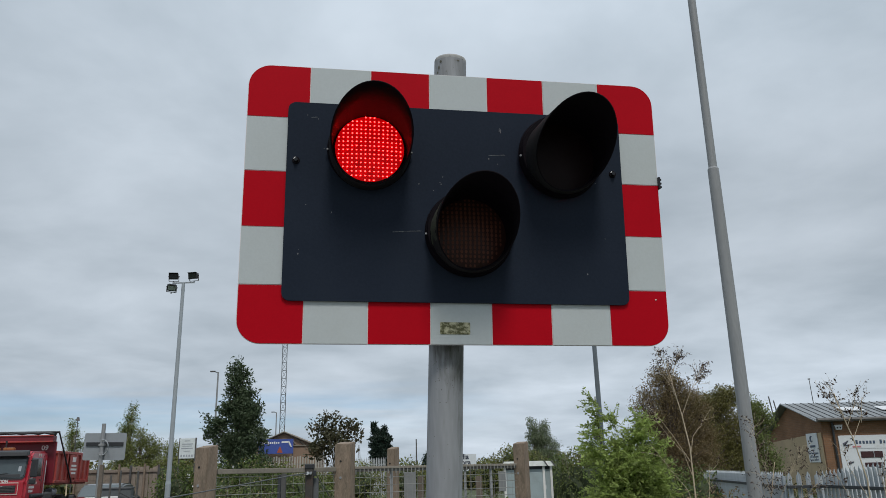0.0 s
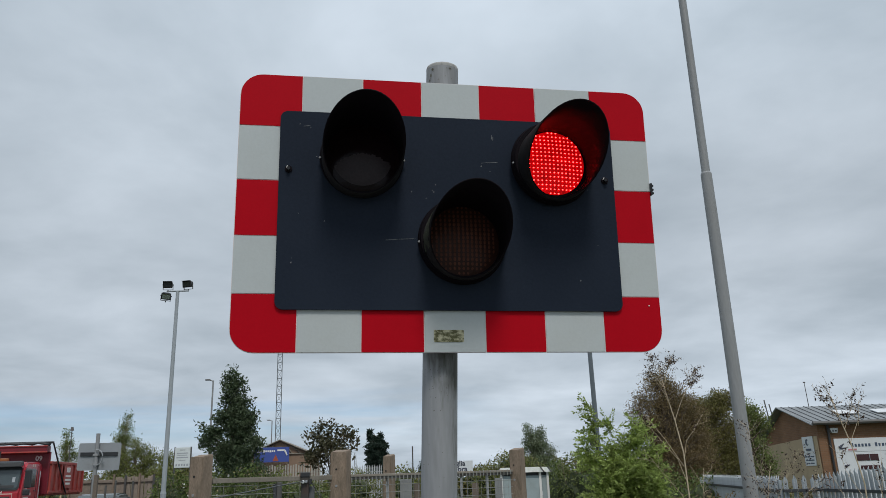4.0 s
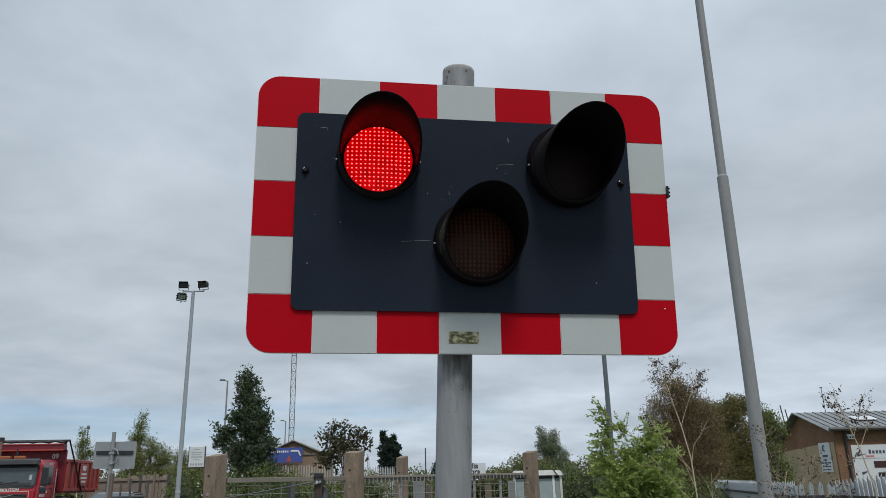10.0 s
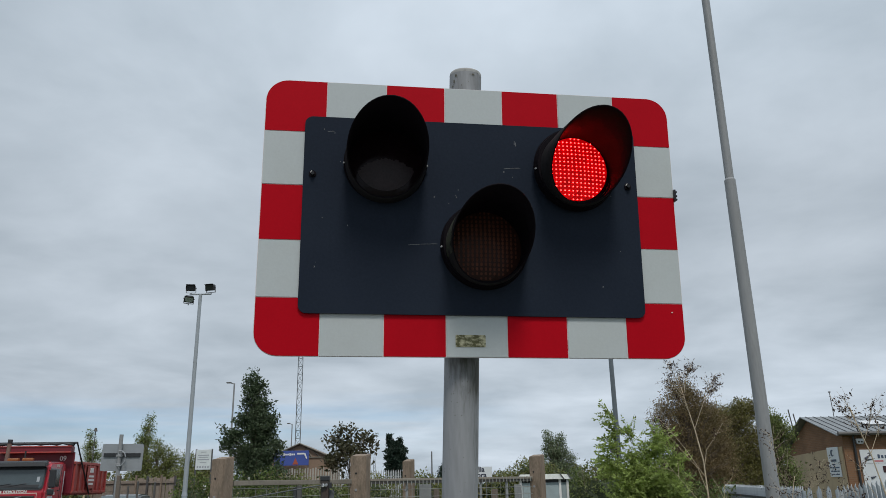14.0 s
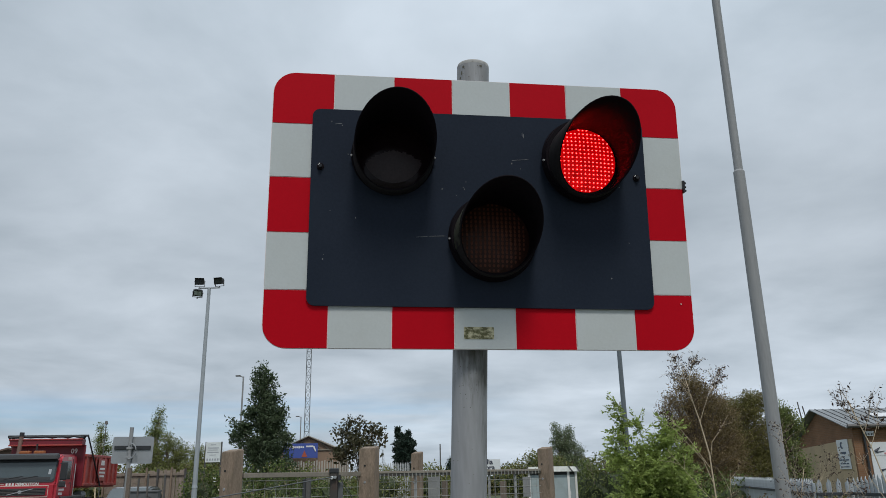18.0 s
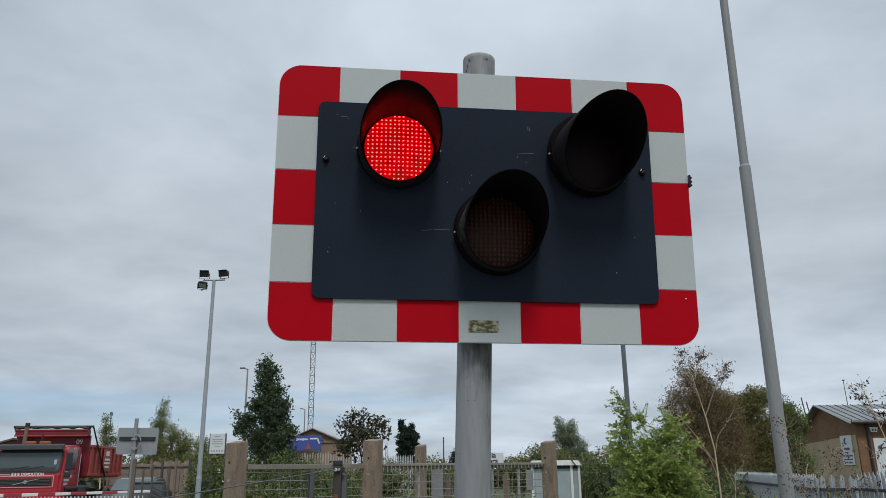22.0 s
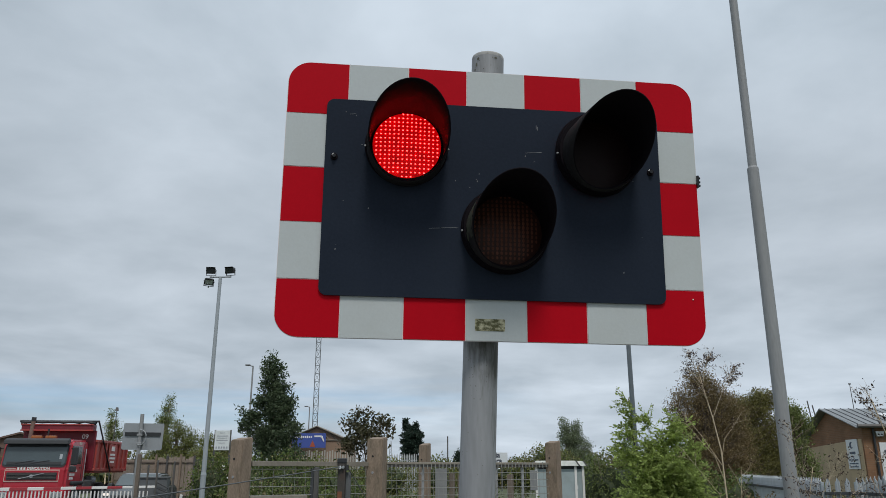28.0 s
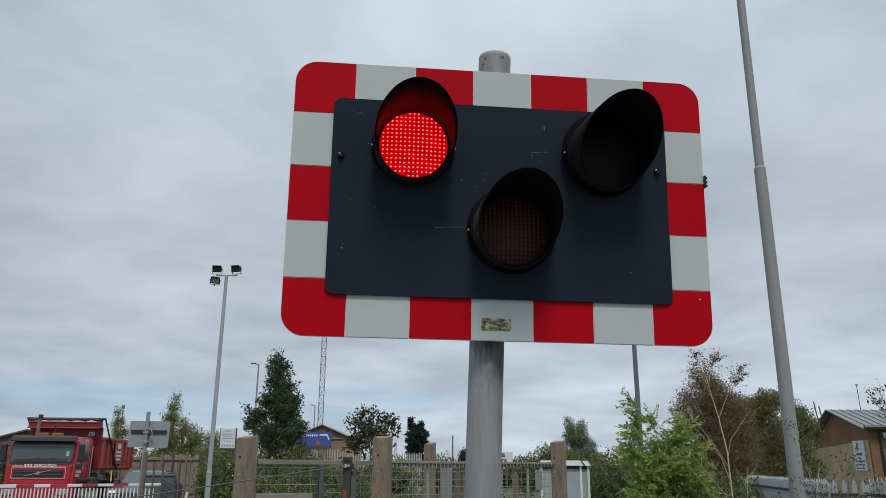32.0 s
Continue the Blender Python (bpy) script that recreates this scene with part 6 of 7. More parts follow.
    # gable notice, lamp, aerials
    nb = part("gable_notice", box(0.03, 1.0, 1.22, -0.06, 0.92, 2.18, 0.006), SIGN_WHITE, t, "tall white notice on the gable")
    for z, h, words in ((2.24, 0.09, (0.5,)), (2.08, 0.045, (0.2,)), (1.95, 0.055, (0.2, 0.24, 0.3)), (1.80, 0.05, (0.16, 0.3, 0.2)), (1.67, 0.045, (0.3, 0.36)),):
        at = 0.92 + (sum(words) + 0.05 * (len(words) - 1)) / 2
        for w in words:
            part("text_line", box(0.008, w, h, -0.08, at - w / 2, z), SLATE_INK, nb)
            at -= w + 0.05
    arc = [(0.14 * math.cos(radians(50 + 260 * i / 16)), 0.14 * math.sin(radians(50 + 260 * i / 16))) for i in range(17)]
    arc += [(0.065 + 0.085 * math.cos(radians(310 - 260 * i / 16)), 0.095 * math.sin(radians(310 - 260 * i / 16))) for i in range(17)]
    part("notice_mark", prism(arc, 0.01), SLATE_INK, nb, "dark crescent", pose(-0.087, 0.96, 2.55, 0, 0, -90))
    sl = part("security_light", prism([(-0.17, 0.10), (0.17, 0.10), (0.12, -0.10), (-0.12, -0.10)], 0.13), SIGN_WHITE, t, "white bell-shaped security light", pose(0.66, -0.13, 2.98))
    for x in (-0.06, 0.06):
        part("lamp_head", rod((x, -0.01, -0.02), (x, -0.03, -0.03), 0.035, 0.03, 12), DARK_TRIM, sl)
    part("roof_aerial", rod((1.22, D / 2, RG), (1.19, D / 2, RG + 1.18), 0.02, 0.016, 6), STEEL_DARK, t)
    part("aerial_head", box(0.1, 0.05, 0.05, 1.19, D / 2, RG + 1.18), STEEL_DARK, t)
    for x, y, h in ((-0.33, D / 2 + 1.2, 0.62), (-0.12, D / 2 + 1.2, 0.42)):
        part("chimney_pipe", rod((x + 0.12, y, RG - 0.5), (x, y, RG + h - 0.1), 0.03, 0.03, 6), STEEL_DARK, t)


BRICKWORK = bpy.data.materials.new("brickwork")


def make_brickwork():
    BRICKWORK.use_nodes = True
    n, l = BRICKWORK.node_tree.nodes, BRICKWORK.node_tree.links
    b = n["Principled BSDF"]
    b.inputs["Roughness"].default_value = 0.88
    tc = n.new("ShaderNodeTexCoord")
    sep, com = n.new("ShaderNodeSeparateXYZ"), n.new("ShaderNodeCombineXYZ")
    l.new(tc.outputs["Object"], sep.inputs[0])
    ad = n.new("ShaderNodeMath")
    l.new(sep.outputs[0], ad.inputs[0])
    l.new(sep.outputs[1], ad.inputs[1])
    l.new(ad.outputs[0], com.inputs[0])
    l.new(sep.outputs[2], com.inputs[1])
    br = n.new("ShaderNodeTexBrick")
    l.new(com.outputs[0], br.inputs["Vector"])
    br.inputs["Color1"].default_value = (0.185, 0.095, 0.05, 1)
    br.inputs["Color2"].default_value = (0.23, 0.118, 0.062, 1)
    br.inputs["Mortar"].default_value = (0.20, 0.13, 0.085, 1)
    br.inputs["Scale"].default_value = 1.0
    br.inputs["Brick Width"].default_value, br.inputs["Row Height"].default_value, br.inputs["Mortar Size"].default_value = 0.225, 0.075, 0.008
    ns = n.new("ShaderNodeTexNoise")
    ns.inputs["Scale"].default_value = 1.4
    l.new(tc.outputs["Object"], ns.inputs["Vector"])
    mr = n.new("ShaderNodeMapRange")
    mr.inputs[3].default_value, mr.inputs[4].default_value = 0.65, 1.3
    l.new(ns.outputs["Fac"], mr.inputs[0])
    sc = n.new("ShaderNodeVectorMath")
    sc.operation = "SCALE"
    l.new(br.outputs["Color"], sc.inputs[0])
    l.new(mr.outputs[0], sc.inputs["Scale"])
    l.new(sc.outputs[0], b.inputs["Base Color"])
    bp = n.new("ShaderNodeBump")
    bp.inputs["Distance"].default_value, bp.inputs["Strength"].default_value = 0.01, 0.5
    l.new(br.outputs["Fac"], bp.inputs["Height"])
    bp.invert = True
    l.new(bp.outputs[0], b.inputs["Normal"])


make_brickwork()
build_workshop()


# ---- steel palisade ----
def build_palisade():
    t = thing("steel_palisade", pose(0, 0, 0), "galvanised steel palisade fence before the workshop", "fence")
    def pale_mesh():
        pts = [(-0.034, 0.0), (-0.017, -0.018), (0.0, -0.006), (0.017, -0.018), (0.034, 0.0), (0.034, 0.004), (0.017, -0.013), (0.0, -0.001), (-0.017, -0.013), (-0.034, 0.004)]
        b = bmesh.new()
        z0, z1 = -0.1, 1.40
        lo = [b.verts.new((x, y, z0)) for x, y in pts]
        hi = [b.verts.new((x, y, z1 + 0.07 - abs(x) * 2.0)) for x, y in pts]
        for i in range(10):
            j = (i + 1) % 10
            b.faces.new((lo[i], lo[j], hi[j], hi[i]))
        b.faces.new(hi)
        return finish(b, "pale", PALISADE)
    me = pale_mesh()
    corners = [(5.95, 18.2), (4.62, 10.9), (5.14, 10.9), (5.17, 8.0)]
    for (x0, y0), (x1, y1) in zip(corners, corners[1:]):
        L = math.hypot(x1 - x0, y1 - y0)
        rz = math.degrees(math.atan2(y1 - y0, x1 - x0))
        n = int(L / 0.105)
        for i in range(n):
            k = (i + 0.5) / n
            lift = 0.2 * k if y1 < 9 else 0.0
            part("pale", me, None, t, "", pose(x0 + (x1 - x0) * k, y0 + (y1 - y0) * k, lift, 0, 0, rz))
        nx, ny = (y1 - y0) / L, -(x1 - x0) / L
        if nx * x0 + ny * y0 > 0:
            nx, ny = -nx, -ny
        for z in (0.35, 1.27):
            rail(t, "fence_rail", (x0 + nx * 0.045, y0 + ny * 0.045, z), (x1 + nx * 0.045, y1 + ny * 0.045, z), 0.04, 0.04, RAIL_DARK)
        part("fence_upright", box(0.1, 0.06, 1.5, x0, y0 + 0.1, 0.66, 0.004), PALISADE, t)


build_palisade()


# ---- plants ----
tree("dark_tree", "narrow dark green leafy tree behind the gate", -6.0, 22, 4.75,
     [(-0.28, 0, 4.56, 0.12, 0.15, 0.34), (-0.06, 0, 4.58, 0.12, 0.15, 0.30), (0.12, 0, 4.42, 0.12, 0.15, 0.26), (-0.08, 0, 4.22, 0.36, 0.34, 0.34), (0.0, 0, 3.85, 0.46, 0.44, 0.42), (0.05, 0, 3.45, 0.58, 0.5, 0.45),
      (-0.40, 0, 3.4, 0.28, 0.3, 0.3), (0.46, 0, 3.3, 0.22, 0.3, 0.3), (0.16, 0, 3.0, 0.60, 0.6, 0.5), (-0.55, 0, 3.0, 0.34, 0.35, 0.28), (-0.86, 0, 3.15, 0.12, 0.2, 0.14), (-0.72, 0, 2.75, 0.2, 0.3, 0.2),
      (0.2, 0, 2.5, 0.68, 0.65, 0.55), (-0.3, 0, 2.5, 0.45, 0.5, 0.45), (0.72, 0, 2.7, 0.18, 0.3, 0.25), (0.2, 0, 1.85, 0.85, 0.7, 0.7), (-0.1, 0, 1.2, 0.8, 0.7, 0.6)],
     720, 34, 0.084, L_DARK, 3, spread=0.085, trunk=0.07, slim=0.44, shell=0.2, limb=0.12, droop=-0.1)
tree("russet_sapling", "small tree with thin dark reddish leaves", -4.4, 30, 3.75,
     [(-0.4, 0, 3.6, 0.28, 0.4, 0.40), (-0.83, 0, 3.35, 0.2, 0.3, 0.40), (0.1, 0, 3.55, 0.28, 0.4, 0.40), (0.58, 0, 3.4, 0.32, 0.4, 0.38), (0.83, 0, 3.15, 0.18, 0.3, 0.3),
      (-0.2, 0, 2.95, 0.8, 0.6, 0.45), (0.3, 0, 2.7, 0.6, 0.6, 0.4), (-0.6, 0, 2.5, 0.5, 0.5, 0.4)],
     190, 11, 0.13, L_RED, 4, spread=0.16, trunk=0.05, shell=0.1, slim=0.6, limb=0.2)
tree("conifer", "dark dense conifer in the distance", -10.8, 120, 8.9,
     [(-0.8, 0, 8.4, 0.34, 0.4, 0.75), (-0.5, 0, 7.6, 0.7, 0.6, 0.7), (0.7, 0, 8.0, 0.4, 0.4, 0.6), (0.5, 0, 7.3, 1.0, 0.8, 0.6), (0.25, 0, 6.5, 1.8, 1.5, 0.75), (0.1, 0, 5.5, 1.75, 1.5, 0.9),
      (0.1, 0, 4.4, 1.65, 1.5, 0.9), (0, 0, 2.8, 1.6, 1.5, 1.5)],
     1000, 30, 0.27, L_CONIFER, 5, spread=0.15, trunk=0.2, slim=0.45, shell=0.4, droop=-0.1)
tree("conifer", "slim dark conifer behind the signal post", -3.1, 110, 4.4, [(0, 0, 3.7, 0.35, 0.4, 0.5), (0, 0, 3.0, 0.6, 0.6, 0.8), (0, 0, 1.8, 0.8, 0.8, 1.2)],
     200, 16, 0.26, L_CONIFER, 6, spread=0.22, trunk=0.15, slim=0.35)
tree("birch_tree", "slender young birch with thin foliage", -21.95, 45, 5.15,
     [(-0.1, 0, 4.75, 0.15, 0.2, 0.40), (0.1, 0, 4.15, 0.45, 0.4, 0.45), (0.2, 0, 3.5, 0.7, 0.5, 0.6), (0.1, 0, 2.5, 0.8, 0.6, 0.8)],
     300, 20, 0.085, L_BIRCH, 7, spread=0.15, trunk=0.045, bark=BARK_PALE, shell=0.15, slim=0.42, group="young birches")
tree("birch_tree", "taller young birch with yellowing leaves", -18.9, 45, 6.0,
     [(0.36, 0, 5.55, 0.2, 0.3, 0.45), (0.3, 0, 5.0, 0.45, 0.4, 0.5), (0.25, 0, 4.3, 0.7, 0.5, 0.6), (0.0, 0, 3.3, 0.9, 0.7, 0.9), (0, 0, 2.2, 0.9, 0.8, 0.9)],
     520, 22, 0.085, L_BIRCH, 8, spread=0.15, trunk=0.055, bark=BARK_PALE, shell=0.15, slim=0.42, lean=(0.35, 0), group="young birches")
tree("scrub_tree", "olive green scrub tree beside the birches", -17.5, 44, 4.5,
     [(-0.1, 0, 4.0, 0.35, 0.4, 0.5), (0.25, 0, 3.55, 0.55, 0.6, 0.5), (0.9, 0, 3.1, 0.7, 0.7, 0.6), (-0.6, 0, 3.0, 0.6, 0.7, 0.7), (0.4, 0, 2.4, 1.2, 0.9, 0.8), (0.6, 0, 1.6, 1.3, 1, 0.9)],
     640, 26, 0.085, L_SCRUB, 9, spread=0.15, trunk=0.06, shell=0.25, slim=0.42)
tree("scrub_tree", "olive green scrub tree by the notice board", -15.0, 43, 3.6,
     [(-0.4, 0, 3.1, 0.45, 0.6, 0.5), (0.4, 0, 2.9, 0.5, 0.6, 0.45), (1.0, 0, 2.6, 0.7, 0.7, 0.55), (-0.3, 0, 2.3, 1.1, 0.8, 0.7), (0.6, 0, 1.8, 1.2, 0.8, 0.8)],
     520, 26, 0.085, L_SCRUB, 10, spread=0.15, trunk=0.05, shell=0.25, slim=0.42)
tree("round_tree", "feathery grey-green tree beyond the cabinets", 7.1, 60, 5.2, [(-0.6, 0, 4.75, 0.4, 0.5, 0.65), (0.3, 0, 4.6, 0.42, 0.5, 0.6), (-0.1, 0, 3.9, 1.0, 0.9, 0.7), (0.5, 0, 3.2, 1.0, 0.9, 0.7), (-0.6, 0, 3.0, 0.7, 0.8, 0.9), (0.4, 0, 2.2, 1.5, 1.2, 0.9)],
     520, 34, 0.10, L_WILLOW, 12, spread=0.18, trunk=0.09)
ASH = [(-0.34, 0, 2.19, 0.04, 0.08, 0.13), (-0.33, 0, 1.98, 0.06, 0.08, 0.14), (-0.38, 0, 1.84, 0.07, 0.08, 0.16), (-0.36, 0, 1.70, 0.08, 0.1, 0.12), (-0.16, 0, 2.02, 0.04, 0.08, 0.10), (0.12, 0, 1.98, 0.11, 0.12, 0.12),
       (-0.08, 0, 1.78, 0.12, 0.12, 0.10), (0.05, 0, 1.84, 0.10, 0.12, 0.12), (0.20, 0, 1.74, 0.10, 0.15, 0.14), (-0.10, 0, 1.58, 0.26, 0.3, 0.17), (0.10, 0, 1.5, 0.22, 0.3, 0.2), (-0.18, 0, 1.25, 0.30, 0.35, 0.3),
       (0.10, 0, 1.2, 0.28, 0.35, 0.3)]
ash = tree("fresh_ash", "fresh green ash sapling with feathery leaves", 1.875, 8.0, 2.1, [(-0.05, 0, 1.45, 0.30, 0.3, 0.25), (-0.1, 0, 1.1, 0.38, 0.4, 0.4), (0.12, 0, 1.1, 0.28, 0.4, 0.35), (0, 0, 0.6, 0.45, 0.45, 0.5)],
           300, 20, 0.042, L_ASH, 13, spread=0.07, trunk=0.014, slim=0.4, shell=0.3, droop=0.35, category="sapling")
sprays(ash, ASH, 1350, 0.039, L_ASH, np.random.default_rng(131))
part("side_stem", tubes("side_stem", [([(-0.02, 0, 0.7), (-0.2, 0, 1.3), (-0.32, 0, 1.9), (-0.34, 0, 2.30)], [0.012, 0.009, 0.006, 0.003])], BARK, 6), None, ash)
tree("russet_birch", "bushy birch with brown autumn leaves", 5.85, 20.5, 4.0,
     [(-0.2, 0, 3.8, 0.24, 0.3, 0.3), (0.02, 0, 3.9, 0.26, 0.3, 0.3), (0.15, 0, 3.75, 0.2, 0.3, 0.22), (0.42, 0, 3.6, 0.22, 0.3, 0.28), (-0.45, 0, 3.38, 0.26, 0.4, 0.3), (-0.68, 0, 3.1, 0.2, 0.3, 0.25), (0.1, 0, 3.3, 0.4, 0.5, 0.4),
      (0.62, 0, 3.3, 0.3, 0.4, 0.36), (0.85, 0, 2.95, 0.3, 0.4, 0.35), (-0.4, 0, 2.75, 0.42, 0.5, 0.4), (0.4, 0, 2.65, 0.45, 0.5, 0.45), (0.85, 0, 2.4, 0.35, 0.5, 0.45), (-0.1, 0, 2.1, 0.6, 0.6, 0.5), (0.6, 0, 1.8, 0.7, 0.7, 0.6),
      (-0.3, 0, 1.4, 0.8, 0.8, 0.7)],
     1750, 30, 0.044, L_BROWN, 14, spread=0.15, trunk=0.06, shell=0.1, slim=0.42)
tree("olive_tree", "dense dark olive tree behind the birch", 7.9, 24.5, 4.1,
     [(-0.7, 0, 3.3, 0.7, 0.7, 0.55), (-0.3, 0, 3.45, 0.5, 0.6, 0.45), (0.15, 0, 3.3, 0.7, 0.7, 0.5), (0.7, 0, 3.45, 0.5, 0.7, 0.5), (0.95, 0, 3.75, 0.3, 0.4, 0.32), (1.25, 0, 3.65, 0.3, 0.4, 0.45), (1.1, 0, 2.8, 0.5, 0.7, 0.6), (0.95, 0, 1.9, 0.65, 0.7, 0.9),
      (-0.9, 0, 2.5, 0.8, 0.8, 0.7), (0.2, 0, 2.5, 1.0, 1.0, 0.7), (0.0, 0, 1.6, 1.4, 1.1, 0.9)],
     1700, 36, 0.064, L_OLIVE, 15, spread=0.13, trunk=0.1, shell=0.3, slim=0.42)
tree("yellow_green_tree", "yellow-green tree beside the workshop", 10.25, 26.5, 3.75,
     [(0.22, 0, 3.4, 0.42, 0.5, 0.4), (0.45, 0, 3.0, 0.46, 0.5, 0.5), (0.2, 0, 2.35, 0.55, 0.6, 0.6), (0.45, 0, 1.7, 0.5, 0.6, 0.6), (0.0, 0, 1.35, 0.8, 0.8, 0.8), (-0.6, 0, 1.6, 0.7, 0.8, 0.9), (0.5, 0, 0.9, 0.6, 0.6, 0.7)],
     1200, 32, 0.066, L_BIRCH, 16, spread=0.13, trunk=0.07, shell=0.25, slim=0.42)


def twiggy(name, label, x, y, stems, leaf, count, seed, thick=0.011):
    """A thin dying sapling: pale forked stems, sparse dry leaves at the twig ends. Stems: points from the foot, leafiness."""
    rng = np.random.default_rng(seed)
    t = thing(name, pose(x, y, 0), label, "sapling")
    runs, spots = [], []
    for pts, dense in stems:
        n = len(pts)
        main = pts[0][2] < 0
        base = thick * (1.15 if main else 0.42)
        runs.append((pts, [base * (1 - (0.55 if main else 0.7) * i / (n - 1)) for i in range(n)]))
        end, before = Vector(pts[-1]), Vector(pts[-2])
        axis = (end - before)
        for _ in range(int(9 * dense)):
            s = before.lerp(end, -0.5 + 1.5 * rng.random())
            d = Vector(rng.normal(size=3)) * 0.75 + axis.normalized()
            d.normalize()
            L = max(axis.length, 0.16) * (0.35 + 0.5 * rng.random())
            tip = s + d * L
            mid = s.lerp(tip, 0.5) + Vector(rng.normal(size=3)) * 0.015
            runs.append(([s, mid, tip], [thick * 0.25, thick * 0.18, thick * 0.1]))
            for _ in range(int(count * (0.5 + rng.random()))):
                q = s.lerp(tip, 0.2 + 0.85 * rng.random())
                spots.append(tuple(q + Vector(rng.normal(size=3)) * 0.008))
    part("stem", tubes("stem", runs, BARK_PALE, 5), None, t, "pale thin stems")
    part("foliage", leaves("foliage", np.array(spots), leaf, L_DEAD, rng, 0.42, 0.3), None, t)["kind"] = "stuff"
    return t


DYING_BIRCH = twiggy("dying_birch", "dying birch sapling with dry dark leaves", 2.2, 7.0,
       [([(-0.02, 0, -0.05), (-0.04, 0, 1.41), (-0.04, 0, 1.74), (-0.08, 0, 2.02), (-0.13, 0, 2.27), (-0.17, 0, 2.5)], 2.2),
        ([(-0.13, 0, 2.25), (-0.17, 0.02, 2.42), (-0.20, 0, 2.52), (-0.23, 0, 2.60)], 2.2),
        ([(-0.14, 0, 2.30), (-0.11, 0, 2.44), (-0.07, 0.03, 2.52), (-0.03, 0, 2.59)], 2.2),
        ([(-0.15, 0, 2.33), (-0.20, 0, 2.41), (-0.25, 0.02, 2.46)], 1.4),
        ([(-0.08, 0, 2.02), (-0.02, 0, 2.15), (0.04, 0, 2.27), (0.10, 0, 2.38), (0.15, 0, 2.46)], 2.6),
        ([(0.04, 0, 2.27), (0.10, 0, 2.33), (0.15, 0, 2.38)], 1.2),
        ([(-0.04, 0, 1.68), (0.0, 0, 1.84), (0.10, 0, 1.96), (0.18, 0, 2.07)], 0.4),
        ([(-0.05, 0, 1.62), (-0.18, 0.03, 1.86), (-0.30, 0, 2.02), (-0.40, 0, 2.14)], 1.2),
        ([(-0.04, 0, 1.48), (-0.10, 0, 1.69), (-0.20, 0.03, 1.83), (-0.31, 0, 1.97)], 0.5),
        ([(-0.03, 0, 1.1), (-0.10, 0, 1.38), (-0.25, 0, 1.58), (-0.40, 0, 1.79)], 0.4),
        ([(0.0, 0, 0.8), (0.08, 0, 1.3), (0.12, 0, 1.6)], 1.4)], 0.019, 11, 21, 0.0070)
DRY_SAPLING = twiggy("dry_sapling", "dry leafless sapling before the steel fence", 3.16, 6.0,
       [([(0, 0, -0.05), (-0.03, 0, 1.2), (-0.03, 0, 1.45), (-0.09, 0, 1.75), (-0.15, 0, 1.94), (-0.19, 0, 2.10)], 1.4), ([(-0.15, 0, 1.94), (-0.24, 0, 2.05), (-0.31, 0, 2.15)], 1.2),
        ([(-0.17, 0, 2.0), (-0.20, 0, 2.10), (-0.23, 0, 2.18)], 0.8), ([(-0.12, 0, 1.85), (-0.05, 0, 2.0), (-0.01, 0, 2.13)], 1.2), ([(-0.09, 0, 1.75), (0.0, 0, 1.93), (0.02, 0, 2.08)], 1.0),
        ([(-0.03, 0, 1.3), (-0.16, 0, 1.55), (-0.19, 0, 1.72)], 0.6), ([(0, 0, 1.0), (0.10, 0, 1.4), (0.14, 0, 1.75)], 0.9), ([(0, 0, 0.9), (-0.15, 0, 1.25), (-0.26, 0, 1.5)], 0.6)], 0.022, 6, 22, 0.006)
twiggy("dry_sapling", "thin dry sapling against the lighting column", 3.05, 7.6,
       [([(0, 0, -0.05), (-0.02, 0, 1.1), (0.05, 0, 1.4), (0.1, 0, 1.6)], 1.4), ([(0, 0, 0.8), (-0.04, 0, 1.3), (-0.06, 0, 1.75), (-0.08, 0, 2.02)], 2.2), ([(0, 0, 0.8), (0.02, 0, 1.2), (0.0, 0, 1.6)], 3.0), ([(0, 0, 0.5), (-0.05, 0, 1.0), (-0.02, 0, 1.4)], 3.0), ([(0, 0, 1.1), (0.25, 0, 1.5), (0.4, 0, 1.75)], 2.4), ([(0, 0, 0.9), (0.3, 0, 1.25), (0.55, 0, 1.45)], 2.4)], 0.021, 11, 23, 0.005)

shrub("bramble_thicket", "green bramble thicket behind the gate", -2.0, 12.3,
      [(-1.72, 0, 0.7, 0.55, 0.8, 0.9), (-1.1, 0.2, 0.6, 0.9, 0.8, 0.9), (-0.2, 0, 0.55, 1.1, 0.8, 0.85), (1.0, 0.4, 0.5, 1.0, 0.8, 0.8), (2.4, 0.8, 0.45, 1.0, 0.8, 0.75)], 26000, 0.05, L_HEDGE, 31, accent=(L_STRAW, 0.26))
shrub("bramble_thicket", "green bramble bank beyond the floodlight mast", -6.9, 20.6,
      [(-0.2, 0, 0.95, 0.75, 0.7, 1.05), (0.7, 0, 0.95, 0.9, 0.8, 1.1), (1.7, 0.2, 1.0, 0.8, 0.8, 1.15), (2.3, 0.3, 0.85, 0.8, 0.8, 1.0), (3.2, 0.2, 0.8, 1.0, 0.8, 0.95)], 20000, 0.065, L_HEDGE, 32, accent=(L_STRAW, 0.15))
shrub("dark_hedge", "dark green hedge beside the cabinets", 3.6, 17.0,
      [(-1.25, 0.1, 1.0, 0.5, 0.6, 1.0), (-0.7, 0, 1.0, 0.8, 0.8, 1.1), (0.0, 0.2, 1.0, 0.8, 0.8, 1.15), (0.8, 0, 0.85, 0.9, 0.8, 1.05), (1.8, 0, 0.7, 1.0, 0.8, 0.9)], 16000, 0.062, L_HEDGE, 33, accent=(L_BIRCH, 0.5))
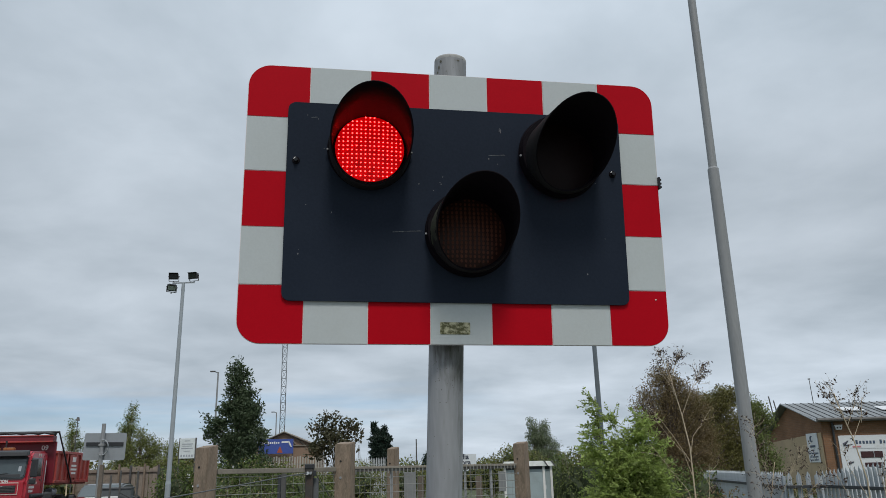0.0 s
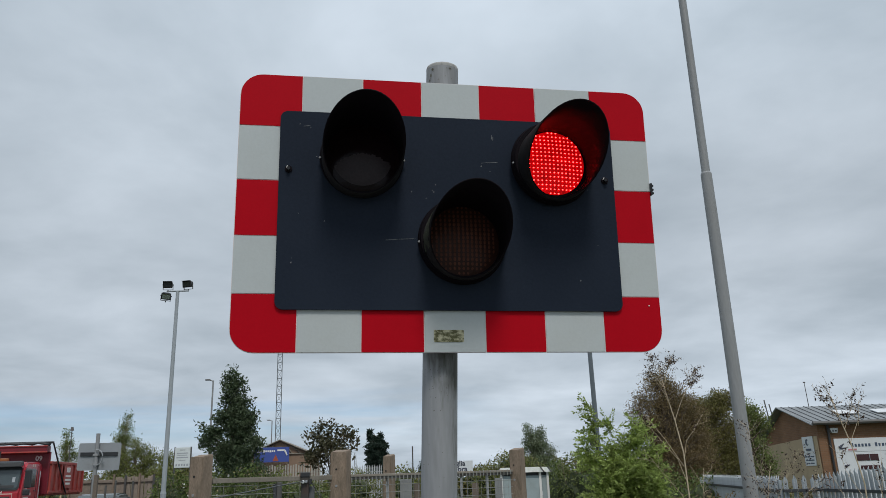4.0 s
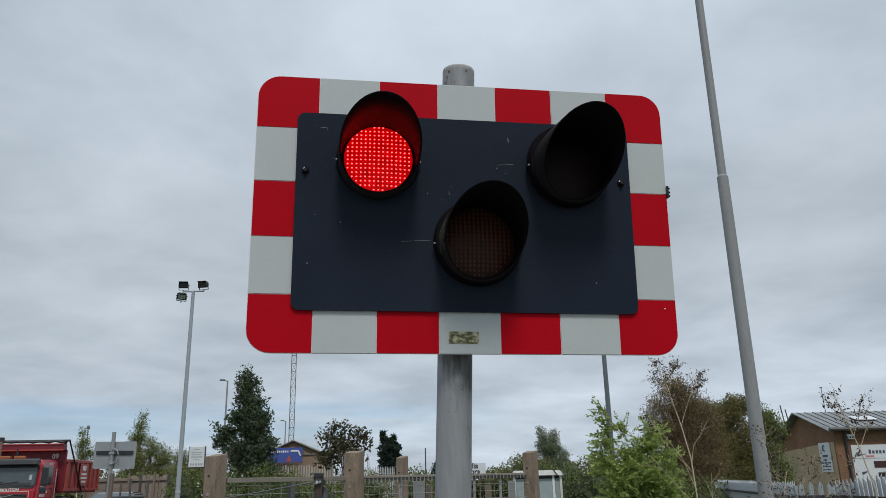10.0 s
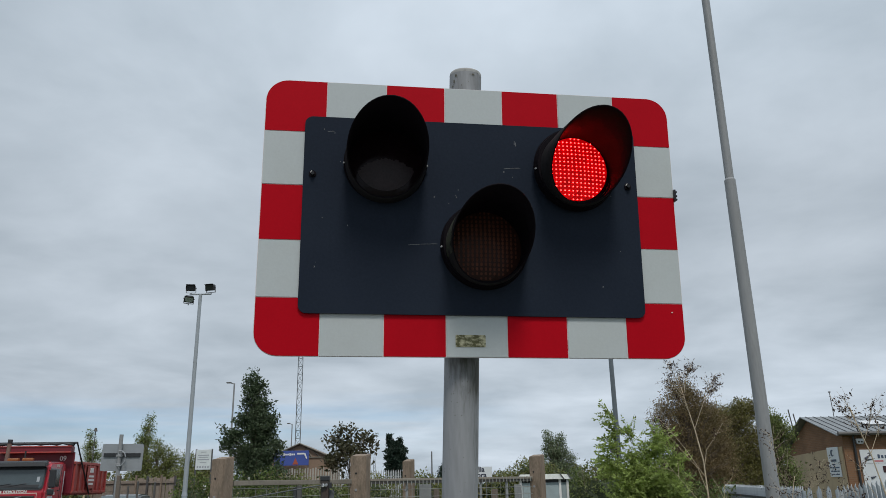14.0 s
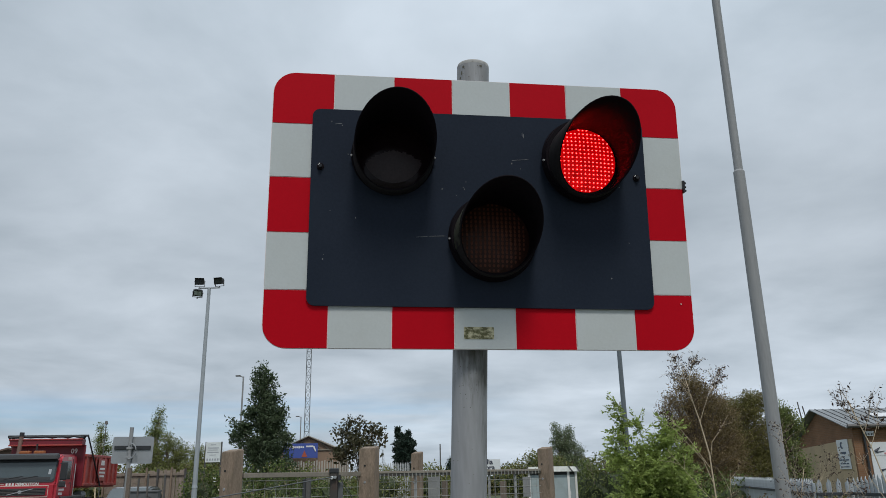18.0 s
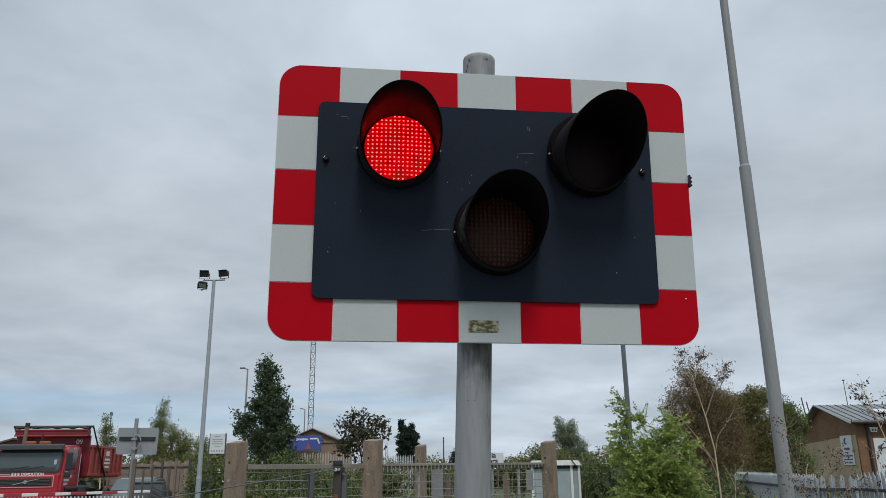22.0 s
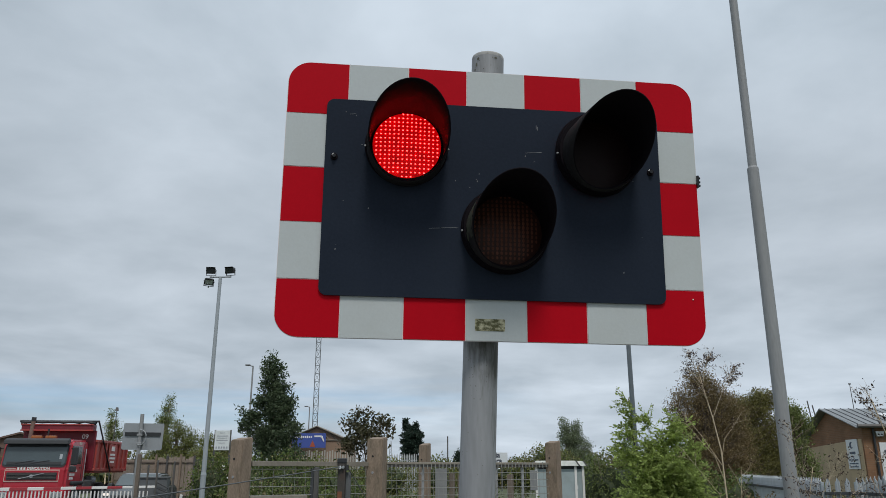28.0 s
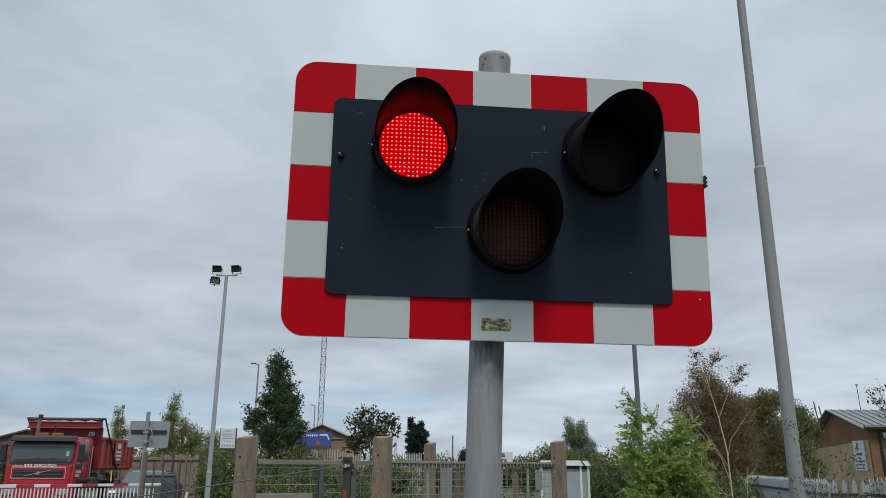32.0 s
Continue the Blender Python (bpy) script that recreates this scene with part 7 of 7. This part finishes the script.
shrub("undergrowth", "brown and green undergrowth beneath the saplings", 2.4, 10.0,
      [(-0.4, 0, 0.5, 0.8, 0.6, 0.75), (0.6, 0.2, 0.45, 0.7, 0.6, 0.8), (1.5, 1.4, 0.5, 0.8, 0.6, 0.75)], 13000, 0.05, L_BROWN, 34, accent=(L_HEDGE, 0.35))
shrub("tall_weeds", "rank olive and straw weeds before the far fence", -6.0, 26,
      [(-0.6, 0, 1.1, 0.5, 0.5, 1.0), (0.0, 0, 1.05, 0.5, 0.5, 1.0), (0.5, 0, 1.15, 0.45, 0.5, 1.05)], 6000, 0.07, L_SCRUB, 41, accent=(L_STRAW, 0.35))
shrub("low_bush", "yellow-green bush in the far field", 2.9, 40, [(0.2, 0, 1.7, 0.8, 0.9, 1.15), (-0.7, 0, 1.3, 0.9, 0.9, 1.0), (1.2, 0, 1.5, 1.0, 0.9, 1.1)], 9000, 0.10, L_SCRUB, 35, spread=0.1, accent=(L_STRAW, 0.25))
shrub("far_hedge", "distant green hedgerow along the skyline", 0, 70,
      [(-18, 0, 1.0, 5, 2, 1.6), (-10, 0, 0.9, 5, 2, 1.4), (-3, 0, 0.9, 4, 2, 1.3), (3, 0, 1.0, 4, 2, 1.5), (9, 0, 1.3, 4, 2, 1.9), (15, 0, 1.3, 5, 2, 2.0), (22, 0, 1.4, 5, 2, 2.2)], 16000, 0.28, L_OLIVE, 36, category="hedge")
shrub("far_hedge", "distant hedgerow behind the road", -34, 62,
      [(-10, 0, 1.0, 5, 2, 2.0), (-3, 0, 1.0, 5, 2, 1.8), (5, 0, 1.1, 5, 2, 2.0), (12, 0, 1.1, 4, 2, 1.9)], 9000, 0.28, L_OLIVE, 37, category="hedge")
shrub("hedge", "green scrub behind the board fence", -13.5, 38, [(-2, 0, 1.1, 1.4, 1, 1.3), (0, 0, 1.2, 1.4, 1, 1.5), (1.8, 0, 1.1, 1.4, 1, 1.3), (3.6, 0, 1.0, 1.4, 1, 1.2)], 11000, 0.11, L_SCRUB, 38, accent=(L_STRAW, 0.2))
shrub("hedge", "mixed scrub below the far house", -8.0, 38, [(-1.4, 0, 0.9, 1.4, 1, 1.1), (0.8, 0, 0.9, 1.4, 1, 1.0), (3.4, 0, 1.1, 1.5, 1, 1.15), (5.9, 0, 1.1, 1.2, 1, 1.2), (7.5, 0, 1.0, 0.7, 0.8, 1.15)], 11000, 0.11, L_SCRUB, 39, accent=(L_STRAW, 0.2))
shrub("hedge", "dark scrub behind the steel fence", 9.0, 22, [(-1.5, 0, 0.5, 1.3, 0.9, 0.6), (0.6, 0, 0.45, 1.3, 0.9, 0.55), (-3.2, 0, 0.9, 1.2, 0.9, 1.2)], 8000, 0.09, L_OLIVE, 40)

blossom = thing("bramble_blossom", pose(-6.4, 19.9, 0), "few white bramble blossoms on the thicket", "flowers", "", "stuff")
rng = np.random.default_rng(77)
part("petals", leaves("petals", np.stack([rng.uniform(-0.4, 0.9, 26), rng.uniform(-0.1, 0.1, 26), rng.uniform(0.9, 1.9, 26)], 1), 0.06, LETTER, rng, 0.8), None, blossom)["kind"] = "stuff"


# ---- what moves: the two red lamps flash in turn, two thin saplings sway in the wind ----
BIRCH_LEAN = ((0, 0.1), (1, -0.4), (2, -0.7), (3, -0.4), (4.5, -0.7), (6, -0.9), (7, -1.1), (8, -1.9), (9, -1.6), (10, -2.8), (11, -2.3), (12, -3.8), (13, -2.2), (14, -1.2),
              (15.5, -1.9), (17, -2.4), (18, -2.1), (19, -2.1), (20, -1.6), (21, -1.8), (22, -1.6), (23, -1.4), (24, -1.8), (25, -1.8), (26.5, -1.4), (28, -1.1), (29, -1.4), (30, -1.6), (31, -1.8), (32, -1.1))
SAPLING_LEAN = ((0, 1.5), (1, 1.7), (2, 3.0), (3, 2.6), (4.5, 1.7), (6, 0.9), (7, 1.9), (8, 0.9), (9, 0.3), (10, 0.0), (11, -0.6), (12, -1.8), (13, -0.4), (14, 0.5), (15.5, 0.2), (17, -0.3), (18, -1.9),
                (19, 1.0), (20, 1.5), (21, 0.6), (22, 1.0), (23, 1.4), (24, 1.2), (25, 0.9), (26.5, 0.7), (28, 0.6), (29, 0.4), (30, 0.8), (31, 1.2), (32, 1.8))


def sway(plant, leans):
    """Rock a sapling about its foot; leans in seconds and degrees."""
    foot = plant.location.copy()
    walk(plant, [(at, pose(*foot, 0, lean, 0)) for at, lean in leans])



def motions():
    """Each lit diode array stands proud of its dark lens while its lamp burns and sits back in the housing between flashes."""
    period, first, end = 0.762, 0.166, 32.0
    step = 1.0 / FPS
    shown, back = pose(0, 0, 0), pose(0, 0.010, 0)
    for which, phase in (("right", first), ("left", first + period / 2)):
        t = phase - period
        rows = []
        while t < end + period:
            for at, m in ((t, shown), (t + period / 2, back)):
                rows.append((at - step, rows[-1][1] if rows else back))
                rows.append((at, m))
            t += period
        inside = [r for r in rows if -1e-6 <= r[0] <= end]
        before = [r for r in rows if r[0] < 0]
        inside.insert(0, (0.0, before[-1][1]))
        inside.append((end, inside[-1][1]))
        clean = []
        for r in inside:
            if not clean or frame(r[0]) > frame(clean[-1][0]):
                clean.append(r)
        walk(LED_UNITS[which], clean)
    sway(DYING_BIRCH, BIRCH_LEAN)
    sway(DRY_SAPLING, SAPLING_LEAN)


motions()
